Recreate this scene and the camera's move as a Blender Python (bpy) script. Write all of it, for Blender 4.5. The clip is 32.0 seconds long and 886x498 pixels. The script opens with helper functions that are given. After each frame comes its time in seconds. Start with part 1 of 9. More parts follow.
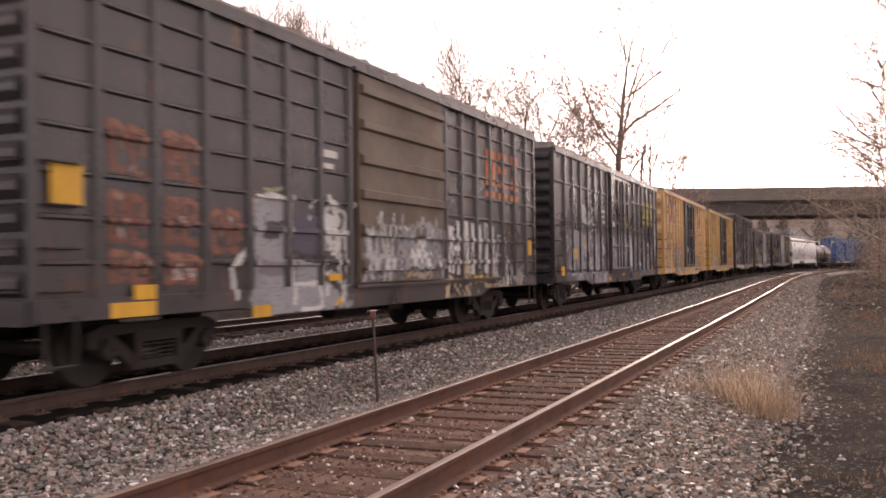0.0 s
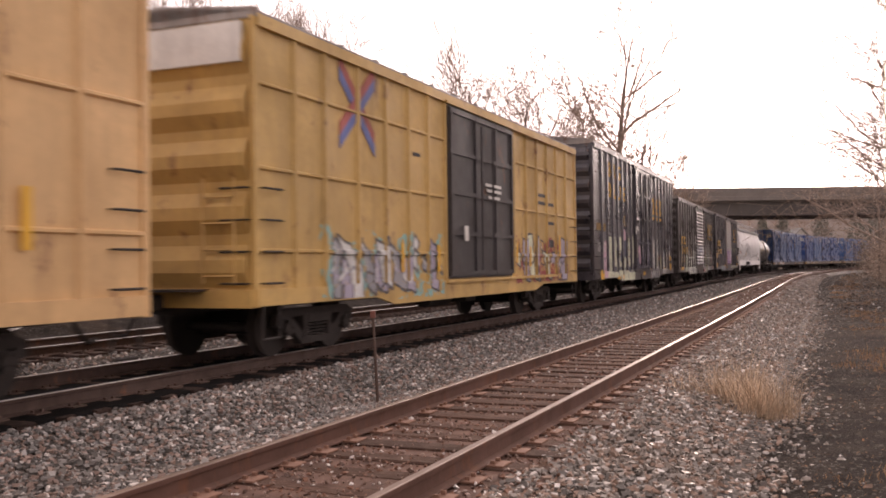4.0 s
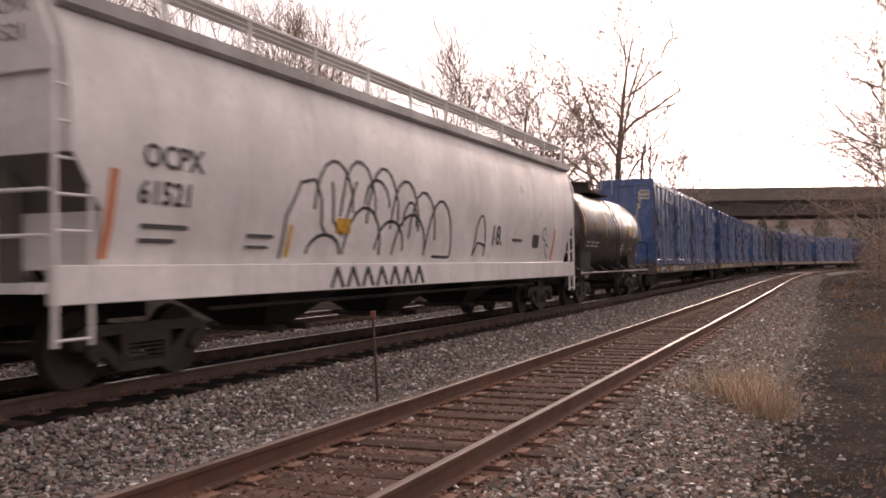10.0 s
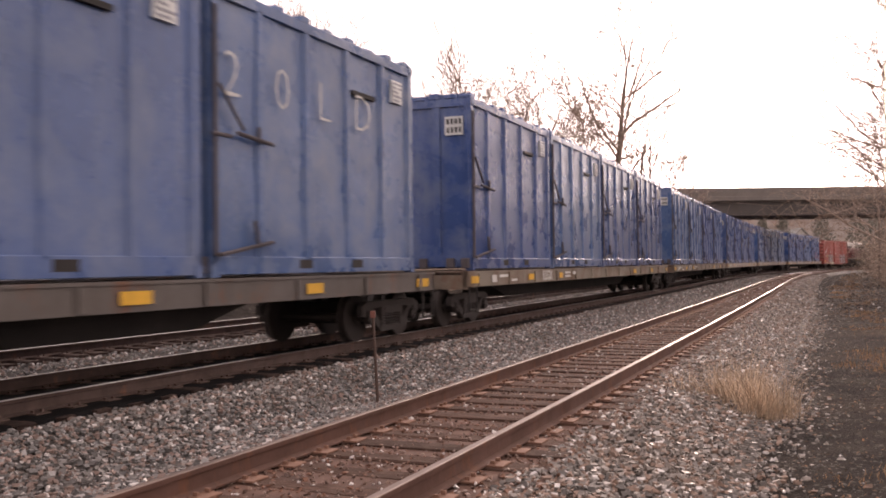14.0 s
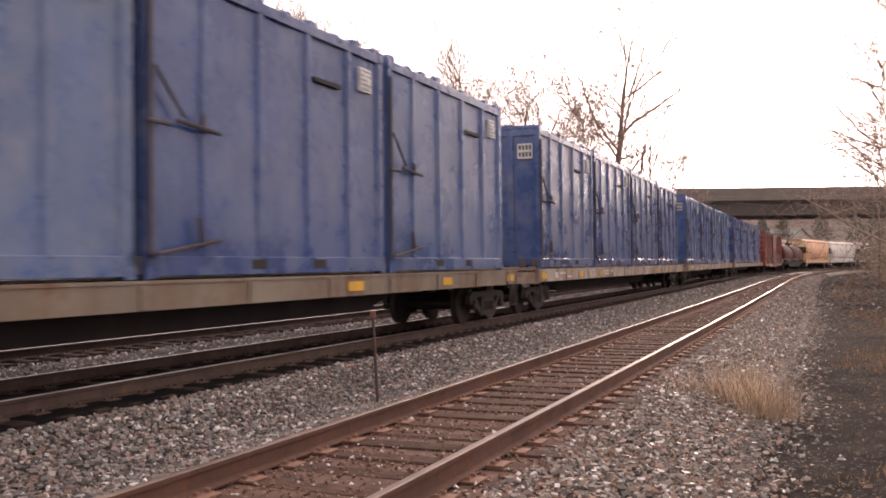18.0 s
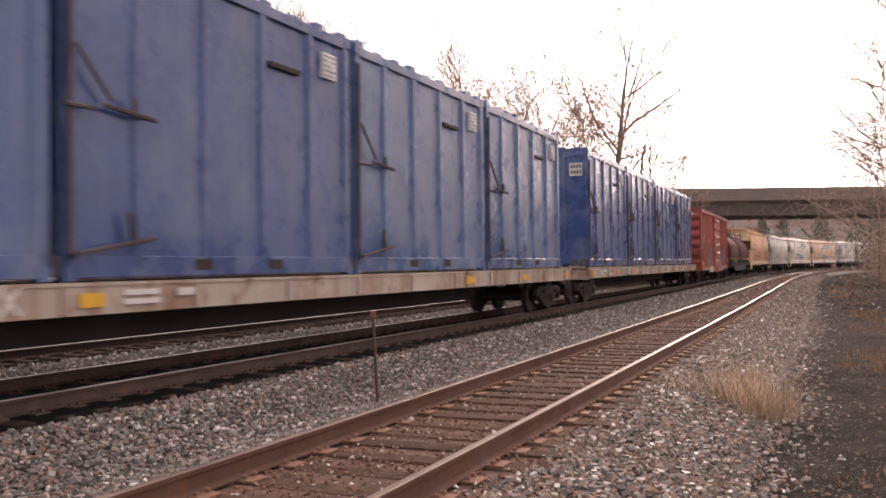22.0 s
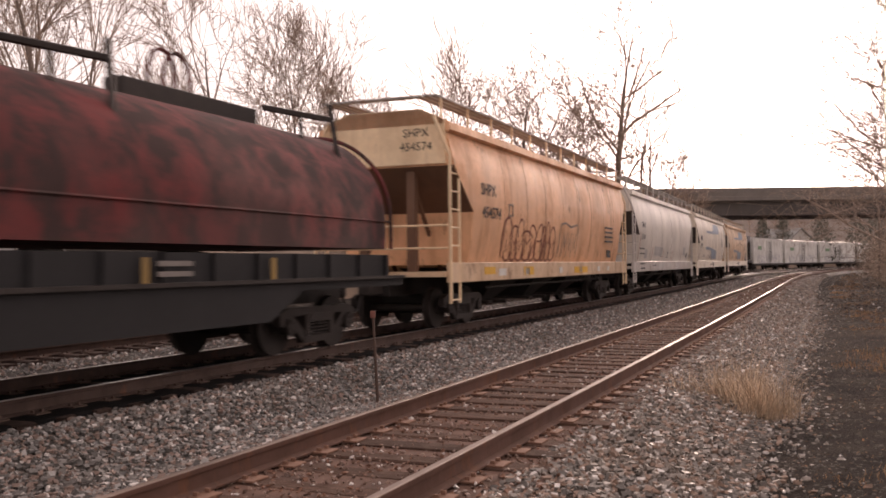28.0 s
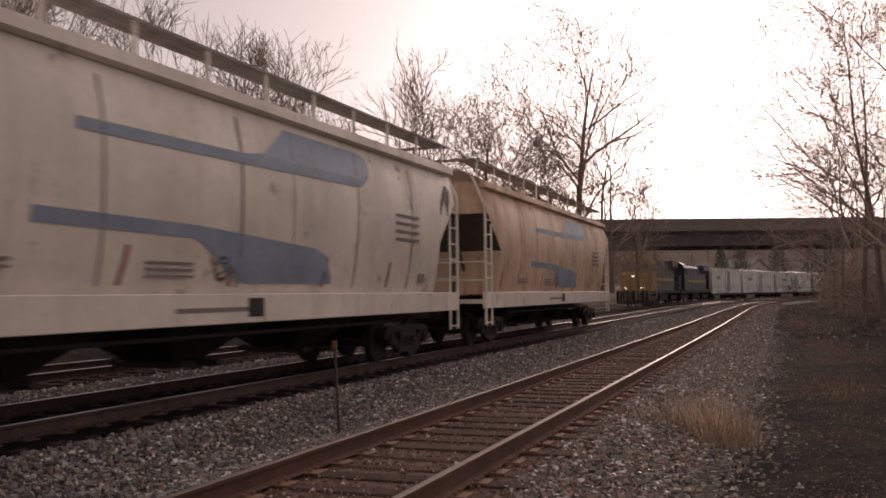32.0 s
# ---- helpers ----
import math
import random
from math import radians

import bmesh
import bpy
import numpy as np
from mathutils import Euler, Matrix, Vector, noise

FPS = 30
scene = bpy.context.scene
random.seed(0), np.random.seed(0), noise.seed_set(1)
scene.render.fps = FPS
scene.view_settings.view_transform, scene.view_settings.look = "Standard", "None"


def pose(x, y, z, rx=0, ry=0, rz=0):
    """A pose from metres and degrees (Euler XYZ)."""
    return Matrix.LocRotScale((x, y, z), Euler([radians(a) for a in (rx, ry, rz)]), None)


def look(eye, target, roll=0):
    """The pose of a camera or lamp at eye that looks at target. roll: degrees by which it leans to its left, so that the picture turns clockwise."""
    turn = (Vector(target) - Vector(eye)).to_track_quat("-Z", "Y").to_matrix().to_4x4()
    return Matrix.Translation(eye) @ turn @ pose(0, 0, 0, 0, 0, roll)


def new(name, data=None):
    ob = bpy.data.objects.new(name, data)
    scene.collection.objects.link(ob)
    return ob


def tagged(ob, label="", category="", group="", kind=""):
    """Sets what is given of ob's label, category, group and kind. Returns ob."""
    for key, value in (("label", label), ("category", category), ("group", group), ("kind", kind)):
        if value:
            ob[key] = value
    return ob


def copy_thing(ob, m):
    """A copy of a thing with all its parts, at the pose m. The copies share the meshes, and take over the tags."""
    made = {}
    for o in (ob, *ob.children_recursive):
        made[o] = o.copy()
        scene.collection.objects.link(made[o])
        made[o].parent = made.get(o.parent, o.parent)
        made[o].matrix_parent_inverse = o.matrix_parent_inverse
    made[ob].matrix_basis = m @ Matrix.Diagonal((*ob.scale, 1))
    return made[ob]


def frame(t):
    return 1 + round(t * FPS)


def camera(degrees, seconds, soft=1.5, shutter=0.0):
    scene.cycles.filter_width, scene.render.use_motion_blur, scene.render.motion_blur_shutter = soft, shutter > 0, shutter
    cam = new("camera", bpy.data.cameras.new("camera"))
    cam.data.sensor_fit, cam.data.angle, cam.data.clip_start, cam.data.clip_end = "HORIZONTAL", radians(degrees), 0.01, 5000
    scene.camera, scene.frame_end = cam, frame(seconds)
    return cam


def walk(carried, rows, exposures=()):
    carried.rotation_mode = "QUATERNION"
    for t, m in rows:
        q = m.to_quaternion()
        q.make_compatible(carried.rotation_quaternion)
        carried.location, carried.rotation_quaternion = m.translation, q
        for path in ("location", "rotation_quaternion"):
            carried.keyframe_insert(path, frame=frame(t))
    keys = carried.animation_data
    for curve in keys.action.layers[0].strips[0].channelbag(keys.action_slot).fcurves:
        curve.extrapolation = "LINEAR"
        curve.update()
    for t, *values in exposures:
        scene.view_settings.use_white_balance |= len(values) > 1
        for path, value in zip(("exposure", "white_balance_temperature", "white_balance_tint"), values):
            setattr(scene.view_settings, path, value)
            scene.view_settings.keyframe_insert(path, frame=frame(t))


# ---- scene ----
# World: x ahead along the camera's level axis, y to its left, z up; z = 0 is the top of the near track's rails.
cam = camera(51.22, 32.0, soft=1.75, shutter=0.3)


def cam_pose(yaw, pitch, roll):
    a, b = radians(yaw), radians(pitch)
    way = Vector((math.cos(a) * math.cos(b), math.sin(a) * math.cos(b), math.sin(b)))
    eye = Vector((0, 0, 1.361))
    return look(eye, eye + way, roll)


WALK = [(0.0, 0, 0.974, -0.65), (30.0, 0, 0.974, -0.65), (30.9, -0.03, 1.0, -0.67), (31.0, -0.228, 1.06, -0.69),
        (31.1, -0.29, 1.52, -0.69), (31.2, -0.43, 2.40, -0.69), (31.3, -0.63, 2.90, -0.69), (31.4, -1.02, 2.90, -0.69),
        (31.5, -1.54, 2.841, -0.69), (31.6, -1.83, 2.82, -0.68), (31.7, -2.08, 2.80, -0.67), (31.9, -2.30, 2.80, -0.67),
        (32.0, -2.354, 2.795, -0.667)]
EXPOSURES = [(t, e + 0.06, 7150 + 450 * max(0, 1 - abs(t - 29.5) / 2.5), 30) for t, e in ((0.0, 0.95), (2.0, 0.98), (3.0, 0.86), (6.0, 1.06), (7.0, 1.03), (8.0, 0.95), (9.2, 0.86), (10.0, 0.42), (11.4, 0.50), (12.0, 0.90), (13.0, 0.95), (14.0, 1.02), (21.0, 1.03), (23.0, 0.97), (25.5, 0.93), (27.5, 0.66), (28.5, 0.50), (30.0, 0.22), (30.8, 0.22), (31.0, 0.20), (31.2, 0.05), (31.6, -0.30), (32.0, -0.48))]
walk(cam, [(t, cam_pose(a, b, c)) for t, a, b, c in WALK], EXPOSURES)

# ---- light: a thin white overcast, the low sun ahead and to the right behind it ----
SUN_AZ, SUN_EL = -20.0, 14.0
world = bpy.data.worlds.new("world")
scene.world = world
world.use_nodes = True
wn, wl = world.node_tree.nodes, world.node_tree.links
sky = wn.new("ShaderNodeTexSky")
sky.sky_type = "NISHITA"
sky.sun_disc = False
sky.sun_elevation, sky.sun_rotation = radians(SUN_EL), radians(90 - SUN_AZ)
sky.air_density, sky.dust_density, sky.ozone_density = 1.0, 4.0, 1.0
pale = wn.new("ShaderNodeHueSaturation")
pale.inputs["Saturation"].default_value = 0.25
wl.new(sky.outputs[0], pale.inputs["Color"])
cloud = wn.new("ShaderNodeMix")      # an even cloud layer over the clear sky
cloud.data_type = "RGBA"
cloud.inputs[0].default_value = 0.7
cloud.inputs[7].default_value = (4.6, 4.45, 4.25, 1)
wl.new(pale.outputs[0], cloud.inputs[6])
wl.new(cloud.outputs[2], wn["Background"].inputs["Color"])
wn["Background"].inputs["Strength"].default_value = 0.15
sun = new("sun", bpy.data.lights.new("sun", "SUN"))
sun.data.energy, sun.data.angle, sun.data.color = 1.0, radians(12), (1.0, 0.86, 0.70)
_a, _e = radians(SUN_AZ), radians(SUN_EL)
sun.matrix_world = look((0, 0, 50), Vector((0, 0, 50)) - Vector((math.cos(_a) * math.cos(_e), math.sin(_a) * math.cos(_e), math.sin(_e))))

# ---- the line of the railway: curvature along it, and places by distance s and offset to the right ----
KN_S = [-600, -30, 20, 50, 75, 100, 125, 150, 180, 220, 270, 320, 360]
KN_K = [0, .00025, .00037, .00024, -.00047, -.00171, -.00263, -.00339, -.00412, -.00484, -.00556, -.00556, 0]
LINE_S = np.arange(-600.0, 900.0, 1.0)
_k = np.interp(LINE_S, KN_S, KN_K)
LINE_T = np.concatenate([[0], np.cumsum((_k[1:] + _k[:-1]) / 2)])
LINE_T += -0.4059 - LINE_T[600]
_m = (LINE_T[1:] + LINE_T[:-1]) / 2
LINE_X = np.concatenate([[0], np.cumsum(np.cos(_m))])
LINE_Y = np.concatenate([[0], np.cumsum(np.sin(_m))])
LINE_X -= LINE_X[600]
LINE_Y += 9.267 - LINE_Y[600]
D1, D3, Z2, Z3 = 5.216, -5.15, 0.04, 0.0   # offsets of the near and the far track from the middle one, heights


def on_line(s, right=0.0):
    x, y, t = np.interp(s, LINE_S, LINE_X), np.interp(s, LINE_S, LINE_Y), np.interp(s, LINE_S, LINE_T)
    return x + right * np.sin(t), y - right * np.cos(t), t


def spot(s, right=0.0, z=0.0):
    x, y, t = on_line(s, right)
    return Vector((float(x), float(y), z))


def line_pose(s, right=0.0, z=0.0):
    x, y, t = on_line(s, right)
    return pose(float(x), float(y), z, 0, 0, math.degrees(float(t)))


# ---- mesh helpers ----
def box(bm, x0, x1, y0, y1, z0, z1, bevel=0.0):
    vs = [bm.verts.new((x, y, z)) for x in (x0, x1) for y in (y0, y1) for z in (z0, z1)]
    fs = [bm.faces.new([vs[i] for i in f]) for f in ((0, 1, 3, 2), (4, 6, 7, 5), (0, 4, 5, 1), (2, 3, 7, 6), (0, 2, 6, 4), (1, 5, 7, 3))]
    if bevel:
        es = list({e for f in fs for e in f.edges})
        bmesh.ops.bevel(bm, geom=es, offset=bevel, segments=1, affect="EDGES")
    return bm


def rod(bm, a, b, r0, r1=None, n=8):
    a, b = Vector(a), Vector(b)
    r1 = r0 if r1 is None else r1
    w = (b - a).normalized()
    u = w.orthogonal().normalized()
    v = w.cross(u)
    ring = [[bm.verts.new(c + r * (math.cos(q) * u + math.sin(q) * v)) for q in (2 * math.pi * i / n for i in range(n))] for c, r in ((a, r0), (b, r1))]
    for i in range(n):
        bm.faces.new((ring[0][i], ring[0][(i + 1) % n], ring[1][(i + 1) % n], ring[1][i]))
    bm.faces.new(ring[0][::-1])
    bm.faces.new(ring[1])
    return bm


def pipe(bm, pts, r, n=6):
    for a, b in zip(pts, pts[1:]):
        rod(bm, a, b, r, n=n)
    return bm


def prism(bm, outline, axis, a, b):
    """An outline of (u, v) pushed along an axis from a to b: x takes (y, z), y takes (x, z), z takes (x, y)."""
    put = {"x": lambda u, v, w: (w, u, v), "y": lambda u, v, w: (u, w, v), "z": lambda u, v, w: (u, v, w)}[axis]
    lo = [bm.verts.new(put(u, v, a)) for u, v in outline]
    hi = [bm.verts.new(put(u, v, b)) for u, v in outline]
    n = len(outline)
    for i in range(n):
        bm.faces.new((lo[i], lo[(i + 1) % n], hi[(i + 1) % n], hi[i]))
    bm.faces.new(lo[::-1])
    bm.faces.new(hi)
    return bm


def loft(bm, rings, caps=True):
    vs = [[bm.verts.new(p) for p in ring] for ring in rings]
    n = len(rings[0])
    for p, q in zip(vs, vs[1:]):
        for i in range(n):
            bm.faces.new((p[i], p[(i + 1) % n], q[(i + 1) % n], q[i]))
    if caps:
        bm.faces.new(vs[0][::-1])
        bm.faces.new(vs[-1])
    return bm


def to_mesh(name, bm, material, smooth=False):
    bmesh.ops.recalc_face_normals(bm, faces=bm.faces)
    me = bpy.data.meshes.new(name)
    bm.to_mesh(me)
    bm.free()
    me.materials.append(material)
    if smooth:
        me.polygons.foreach_set("use_smooth", [True] * len(me.polygons))
        me.set_sharp_from_angle(angle=radians(40))
    return me


def part(name, bm, material, parent, label="", smooth=False):
    ob = new(name, to_mesh(name, bm, material, smooth))
    ob.parent = parent
    return tagged(ob, label)


def piece(name, mesh, parent, m, label=""):
    ob = new(name, mesh)
    ob.parent = parent
    ob.matrix_local = m
    return tagged(ob, label)


def raw_mesh(name, verts, faces, material):
    """A large mesh from arrays: verts (n, 3) and faces (m, k), all of one size."""
    me = bpy.data.meshes.new(name)
    verts, faces = np.asarray(verts, dtype=np.float32), np.asarray(faces, dtype=np.int32)
    me.vertices.add(len(verts))
    me.vertices.foreach_set("co", verts.ravel())
    k = faces.shape[1]
    me.loops.add(faces.size)
    me.loops.foreach_set("vertex_index", faces.ravel())
    me.polygons.add(len(faces))
    me.polygons.foreach_set("loop_start", np.arange(0, faces.size, k, dtype=np.int32))
    me.polygons.foreach_set("use_smooth", [False] * len(faces))
    me.update(calc_edges=True)
    me.materials.append(material)
    return me


def thing(name, label, category, group="", kind="", m=None):
    ob = new(name)
    ob.empty_display_size = 0.2
    if m is not None:
        ob.matrix_basis = m
    return tagged(ob, label, category, group, kind)


def text_mesh(words, size, material, bold=0.0):
    cu = bpy.data.curves.new("lettering", "FONT")
    cu.body, cu.size, cu.align_x, cu.align_y, cu.offset = words, size, "CENTER", "CENTER", bold
    cu.resolution_u = 2
    ob = bpy.data.objects.new("lettering", cu)
    me = bpy.data.meshes.new_from_object(ob)
    bpy.data.objects.remove(ob)
    bpy.data.curves.remove(cu)
    me.materials.append(material)
    return me


def letters(parent, words, size, x, y, z, material, label="", bold=0.0, stretch=1.0, end=False):
    """Writing that faces the near side (or the front end) of a thing."""
    ob = new("lettering", text_mesh(words, size, material, bold))
    ob.parent = parent
    ob.matrix_local = pose(x, y, z, 90, 0, -90 if end else 0)
    ob.scale = (stretch, 1, 1)
    return tagged(ob, label)


# ---- materials ----
class Mat:
    def __init__(self, name):
        self.m = bpy.data.materials.new(name)
        self.m.use_nodes = True
        self.t = self.m.node_tree
        self.b = self.t.nodes["Principled BSDF"]

    def node(self, kind, **kw):
        n = self.t.nodes.new("ShaderNode" + kind)
        for key, value in kw.items():
            if key in n.inputs:
                self.put(n.inputs[key], value)
            else:
                setattr(n, key, value)
        return n

    def put(self, socket, value):
        if isinstance(value, bpy.types.NodeSocket):
            self.t.links.new(value, socket)
        elif isinstance(value, (tuple, list)) and len(value) == 3 and socket.type == "RGBA":
            socket.default_value = (*value, 1)
        else:
            socket.default_value = value

    def math(self, op, a, b=0.0, clamp=False):
        n = self.node("Math", operation=op, use_clamp=clamp)
        self.put(n.inputs[0], a)
        self.put(n.inputs[1], b)
        return n.outputs[0]

    def coords(self, scale=(1, 1, 1), kind="Object"):
        tc = self.node("TexCoord")
        mp = self.node("Mapping")
        self.put(mp.inputs["Vector"], tc.outputs[kind])
        mp.inputs["Scale"].default_value = scale
        return mp.outputs[0]

    def noise(self, scale, detail=4.0, rough=0.55, vector=None, distortion=0.0):
        n = self.node("TexNoise", Scale=scale, Detail=detail, Roughness=rough, Distortion=distortion)
        if vector is not None:
            self.put(n.inputs["Vector"], vector)
        return n.outputs["Fac"]

    def span(self, fac, lo, hi, to0=0.0, to1=1.0):
        n = self.node("MapRange")
        self.put(n.inputs[0], fac)
        for i, v in enumerate((lo, hi, to0, to1)):
            n.inputs[i + 1].default_value = v
        return n.outputs[0]

    def mix(self, fac, a, b, blend="MIX"):
        n = self.node("Mix", data_type="RGBA", blend_type=blend)
        self.put(n.inputs[0], fac)
        self.put(n.inputs[6], a)
        self.put(n.inputs[7], b)
        return n.outputs[2]

    def end(self, colour, rough=0.6, metal=0.0, bump=None, strength=0.2, distance=0.01, gloss=0.5):
        self.put(self.b.inputs["Base Color"], colour)
        self.put(self.b.inputs["Roughness"], rough)
        self.b.inputs["Metallic"].default_value = metal
        self.b.inputs["Specular IOR Level"].default_value = gloss
        if bump is not None:
            n = self.node("Bump", Strength=strength, Distance=distance)
            self.put(n.inputs["Height"], bump)
            self.t.links.new(n.outputs[0], self.b.inputs["Normal"])
        return self.m


def shade(c, f):
    return tuple(min(1.0, v * f) for v in c)


def weathered(name, base, rough=0.55, metal=0.0, dirt=(0.09, 0.07, 0.055), amount=0.5, streak=0.4, rust=0.0, scale=1.0, paint=()):
    """Painted metal: fading, grime in patches and streaks that run down, rust, and sprayed paint in places.
    paint: (x0, x1, z0, z1, colours, outline, cell, seed, density)."""
    k = Mat(name)
    fade = k.noise(0.6 * scale, 3.0, vector=k.coords())
    fine = k.noise(9.0 * scale, 5.0, vector=k.coords())
    col = k.mix(k.span(fade, 0.3, 0.7), shade(base, 0.82), shade(base, 1.15))
    col = k.mix(k.span(fine, 0.35, 0.75, 0, 0.35), col, shade(base, 0.7))
    if paint:
        tc = k.node("TexCoord")
        sep = k.node("SeparateXYZ")
        k.put(sep.inputs[0], tc.outputs["Object"])
        for x0, x1, z0, z1, colours, outline, cell, seed, density in paint:
            flat = k.node("CombineXYZ")
            k.put(flat.inputs[0], k.math("MULTIPLY", sep.outputs[0], 1.0 / cell))
            k.put(flat.inputs[1], k.math("MULTIPLY", sep.outputs[2], 0.5 / cell))
            flat.inputs[2].default_value = seed * 3.7
            warp = k.node("TexNoise", Scale=1.3, Detail=0.0)
            k.put(warp.inputs["Vector"], flat.outputs[0])
            both = k.node("VectorMath", operation="MULTIPLY_ADD")
            k.put(both.inputs[0], warp.outputs["Color"])
            both.inputs[1].default_value = (0.8, 0.8, 0)
            k.put(both.inputs[2], flat.outputs[0])
            cells = k.node("TexVoronoi", feature="F1", distance="CHEBYCHEV", Randomness=0.75)
            k.put(cells.inputs["Vector"], both.outputs[0])
            inner = k.node("TexVoronoi", feature="F1", distance="CHEBYCHEV", Randomness=0.9, Scale=2.1)
            k.put(inner.inputs["Vector"], both.outputs[0])
            pick = k.node("ValToRGB")
            pick.color_ramp.interpolation = "CONSTANT"
            els = pick.color_ramp.elements
            while len(els) < len(colours):
                els.new(0.5)
            for i, c in enumerate(colours):
                els[i].position = i / len(colours)
                els[i].color = (*c, 1)
            one = k.node("SeparateColor")
            k.put(one.inputs[0], cells.outputs["Color"])
            k.put(pick.inputs[0], one.outputs[0])
            two = k.node("SeparateColor")
            k.put(two.inputs[0], inner.outputs["Color"])
            body = k.mix(k.math("MULTIPLY", k.math("GREATER_THAN", two.outputs[0], 0.78), 0.85), pick.outputs[0], outline)
            spray = k.mix(k.span(cells.outputs["Distance"], 0.40, 0.46), body, outline)
            ragged = k.noise(1.6, 2.0, vector=k.coords())
            wob = k.math("MULTIPLY", k.math("SUBTRACT", ragged, 0.5), 0.7)
            inside = 1.0
            for axis, lo, hi in ((0, x0, x1), (2, z0, z1)):
                pos = k.math("ADD", sep.outputs[axis], wob)
                inside = k.math("MULTIPLY", inside, k.math("MULTIPLY", k.span(pos, lo, lo + 0.08), k.span(pos, hi, hi - 0.08)))
            inside = k.math("MULTIPLY", inside, k.math("LESS_THAN", one.outputs[1], density))
            col = k.mix(inside, col, spray)
    patch = k.noise(0.9 * scale, 6.0, 0.65, vector=k.coords())
    col = k.mix(k.span(patch, 0.48, 0.75, 0, amount), col, dirt)
    run = k.noise(1.0, 4.0, 0.6, vector=k.coords((3.0, 3.0, 0.22)))
    col = k.mix(k.span(run, 0.5, 0.8, 0, streak), col, shade(dirt, 0.8))
    if rust:
        spots = k.noise(2.3, 8.0, 0.7, vector=k.coords((1.0, 1.0, 0.5)))
        col = k.mix(k.span(spots, 0.62 - 0.25 * rust, 0.68, 0, 0.9), col, (0.17, 0.07, 0.035))
    rg = k.span(patch, 0.3, 0.7, rough - 0.1, rough + 0.2)
    return k.end(col, rg, metal, k.math("ADD", fine, fade), 0.12, 0.01)


def plain(name, base, rough=0.6, metal=0.0, var=0.25, scale=6.0, islands=0.0, gloss=0.5):
    k = Mat(name)
    big = k.noise(scale * 0.25, 3.0, vector=k.coords())
    fine = k.noise(scale * 3, 5.0, vector=k.coords())
    col = k.mix(k.span(big, 0.3, 0.7), shade(base, 1 - var), shade(base, 1 + var))
    col = k.mix(k.span(fine, 0.4, 0.75, 0, 0.4), col, shade(base, 0.6))
    if islands:
        geo = k.node("NewGeometry")
        col = k.mix(1.0, col, k.mix(geo.outputs["Random Per Island"], (1 - islands,) * 3, (1 + islands,) * 3), "MULTIPLY")
    return k.end(col, rough, metal, fine, 0.25, 0.01, gloss)


def ballast_mat(name, lo, hi, warm, stain, white=0.90):
    """Loose stone: single stones by island, with a dusty tint."""
    k = Mat(name)
    geo = k.node("NewGeometry")
    r = geo.outputs["Random Per Island"]
    col = k.mix(k.math("POWER", r, 1.35), lo, hi)
    # the whitest stones: pale pieces, and glints put into the colour
    col = k.mix(k.math("GREATER_THAN", r, white), col, (0.80, 0.75, 0.71))
    odd = k.math("FRACT", k.math("MULTIPLY", r, 37.0))
    col = k.mix(k.math("MULTIPLY", k.math("GREATER_THAN", odd, 0.72), 0.7), col, warm)
    big = k.noise(0.7, 4.0, vector=k.coords())
    col = k.mix(k.span(big, 0.45, 0.7, 0, 0.35), col, stain)
    fine = k.noise(60.0, 4.0, vector=k.coords())
    col = k.mix(k.span(fine, 0.4, 0.7, 0, 0.3), col, shade(lo, 0.6))
    return k.end(col, k.span(odd, 0, 1, 0.45, 0.9), 0, fine, 0.3, 0.005)


def ground_mat():
    """Cinders and soil with leaf litter in patches and pebbles."""
    k = Mat("soil")
    v = k.coords()
    big = k.noise(0.22, 5.0, 0.6, v)
    mid = k.noise(1.7, 6.0, 0.65, v)
    fine = k.noise(22.0, 5.0, 0.7, v)
    col = k.mix(k.span(mid, 0.35, 0.7), (0.018, 0.016, 0.015), (0.066, 0.055, 0.047))
    col = k.mix(k.span(big, 0.55, 0.68, 0, 0.4), col, (0.11, 0.070, 0.045))
    peb = k.node("TexVoronoi", Scale=17.0)
    k.put(peb.inputs["Vector"], v)
    sep = k.node("SeparateColor")
    k.put(sep.inputs[0], peb.outputs["Color"])
    stone = k.math("MULTIPLY", k.math("GREATER_THAN", sep.outputs[0], 0.82), k.math("LESS_THAN", peb.outputs["Distance"], 0.42))
    col = k.mix(k.math("MULTIPLY", stone, 0.5), col, (0.20, 0.18, 0.16))
    col = k.mix(k.span(fine, 0.45, 0.75, 0, 0.5), col, (0.03, 0.025, 0.022))
    return k.end(col, 0.95, 0, k.math("ADD", fine, k.math("MULTIPLY", mid, 2.0)), 0.9, 0.05, 0.04)


def bed_mat():
    """The stone bed under the loose stones, seen as stones itself further off."""
    k = Mat("ballast_bed")
    v = k.coords()
    cells = k.node("TexVoronoi", Scale=16.0)
    k.put(cells.inputs["Vector"], v)
    sep = k.node("SeparateColor")
    k.put(sep.inputs[0], cells.outputs["Color"])
    col = k.mix(sep.outputs[0], (0.045, 0.04, 0.038), (0.19, 0.172, 0.158))
    col = k.mix(k.math("GREATER_THAN", sep.outputs[1], 0.9), col, (0.42, 0.38, 0.36))
    # low tones and dark rims put the shade between stones into the colour
    col = k.mix(k.span(cells.outputs["Distance"], 0.25, 0.6), col, (0.04, 0.036, 0.033))
    big = k.noise(0.5, 4.0, vector=v)
    col = k.mix(k.span(big, 0.45, 0.75, 0, 0.5), col, (0.13, 0.10, 0.08))
    return k.end(col, 0.9, 0, cells.outputs["Distance"], 0.8, 0.03, 0.15)


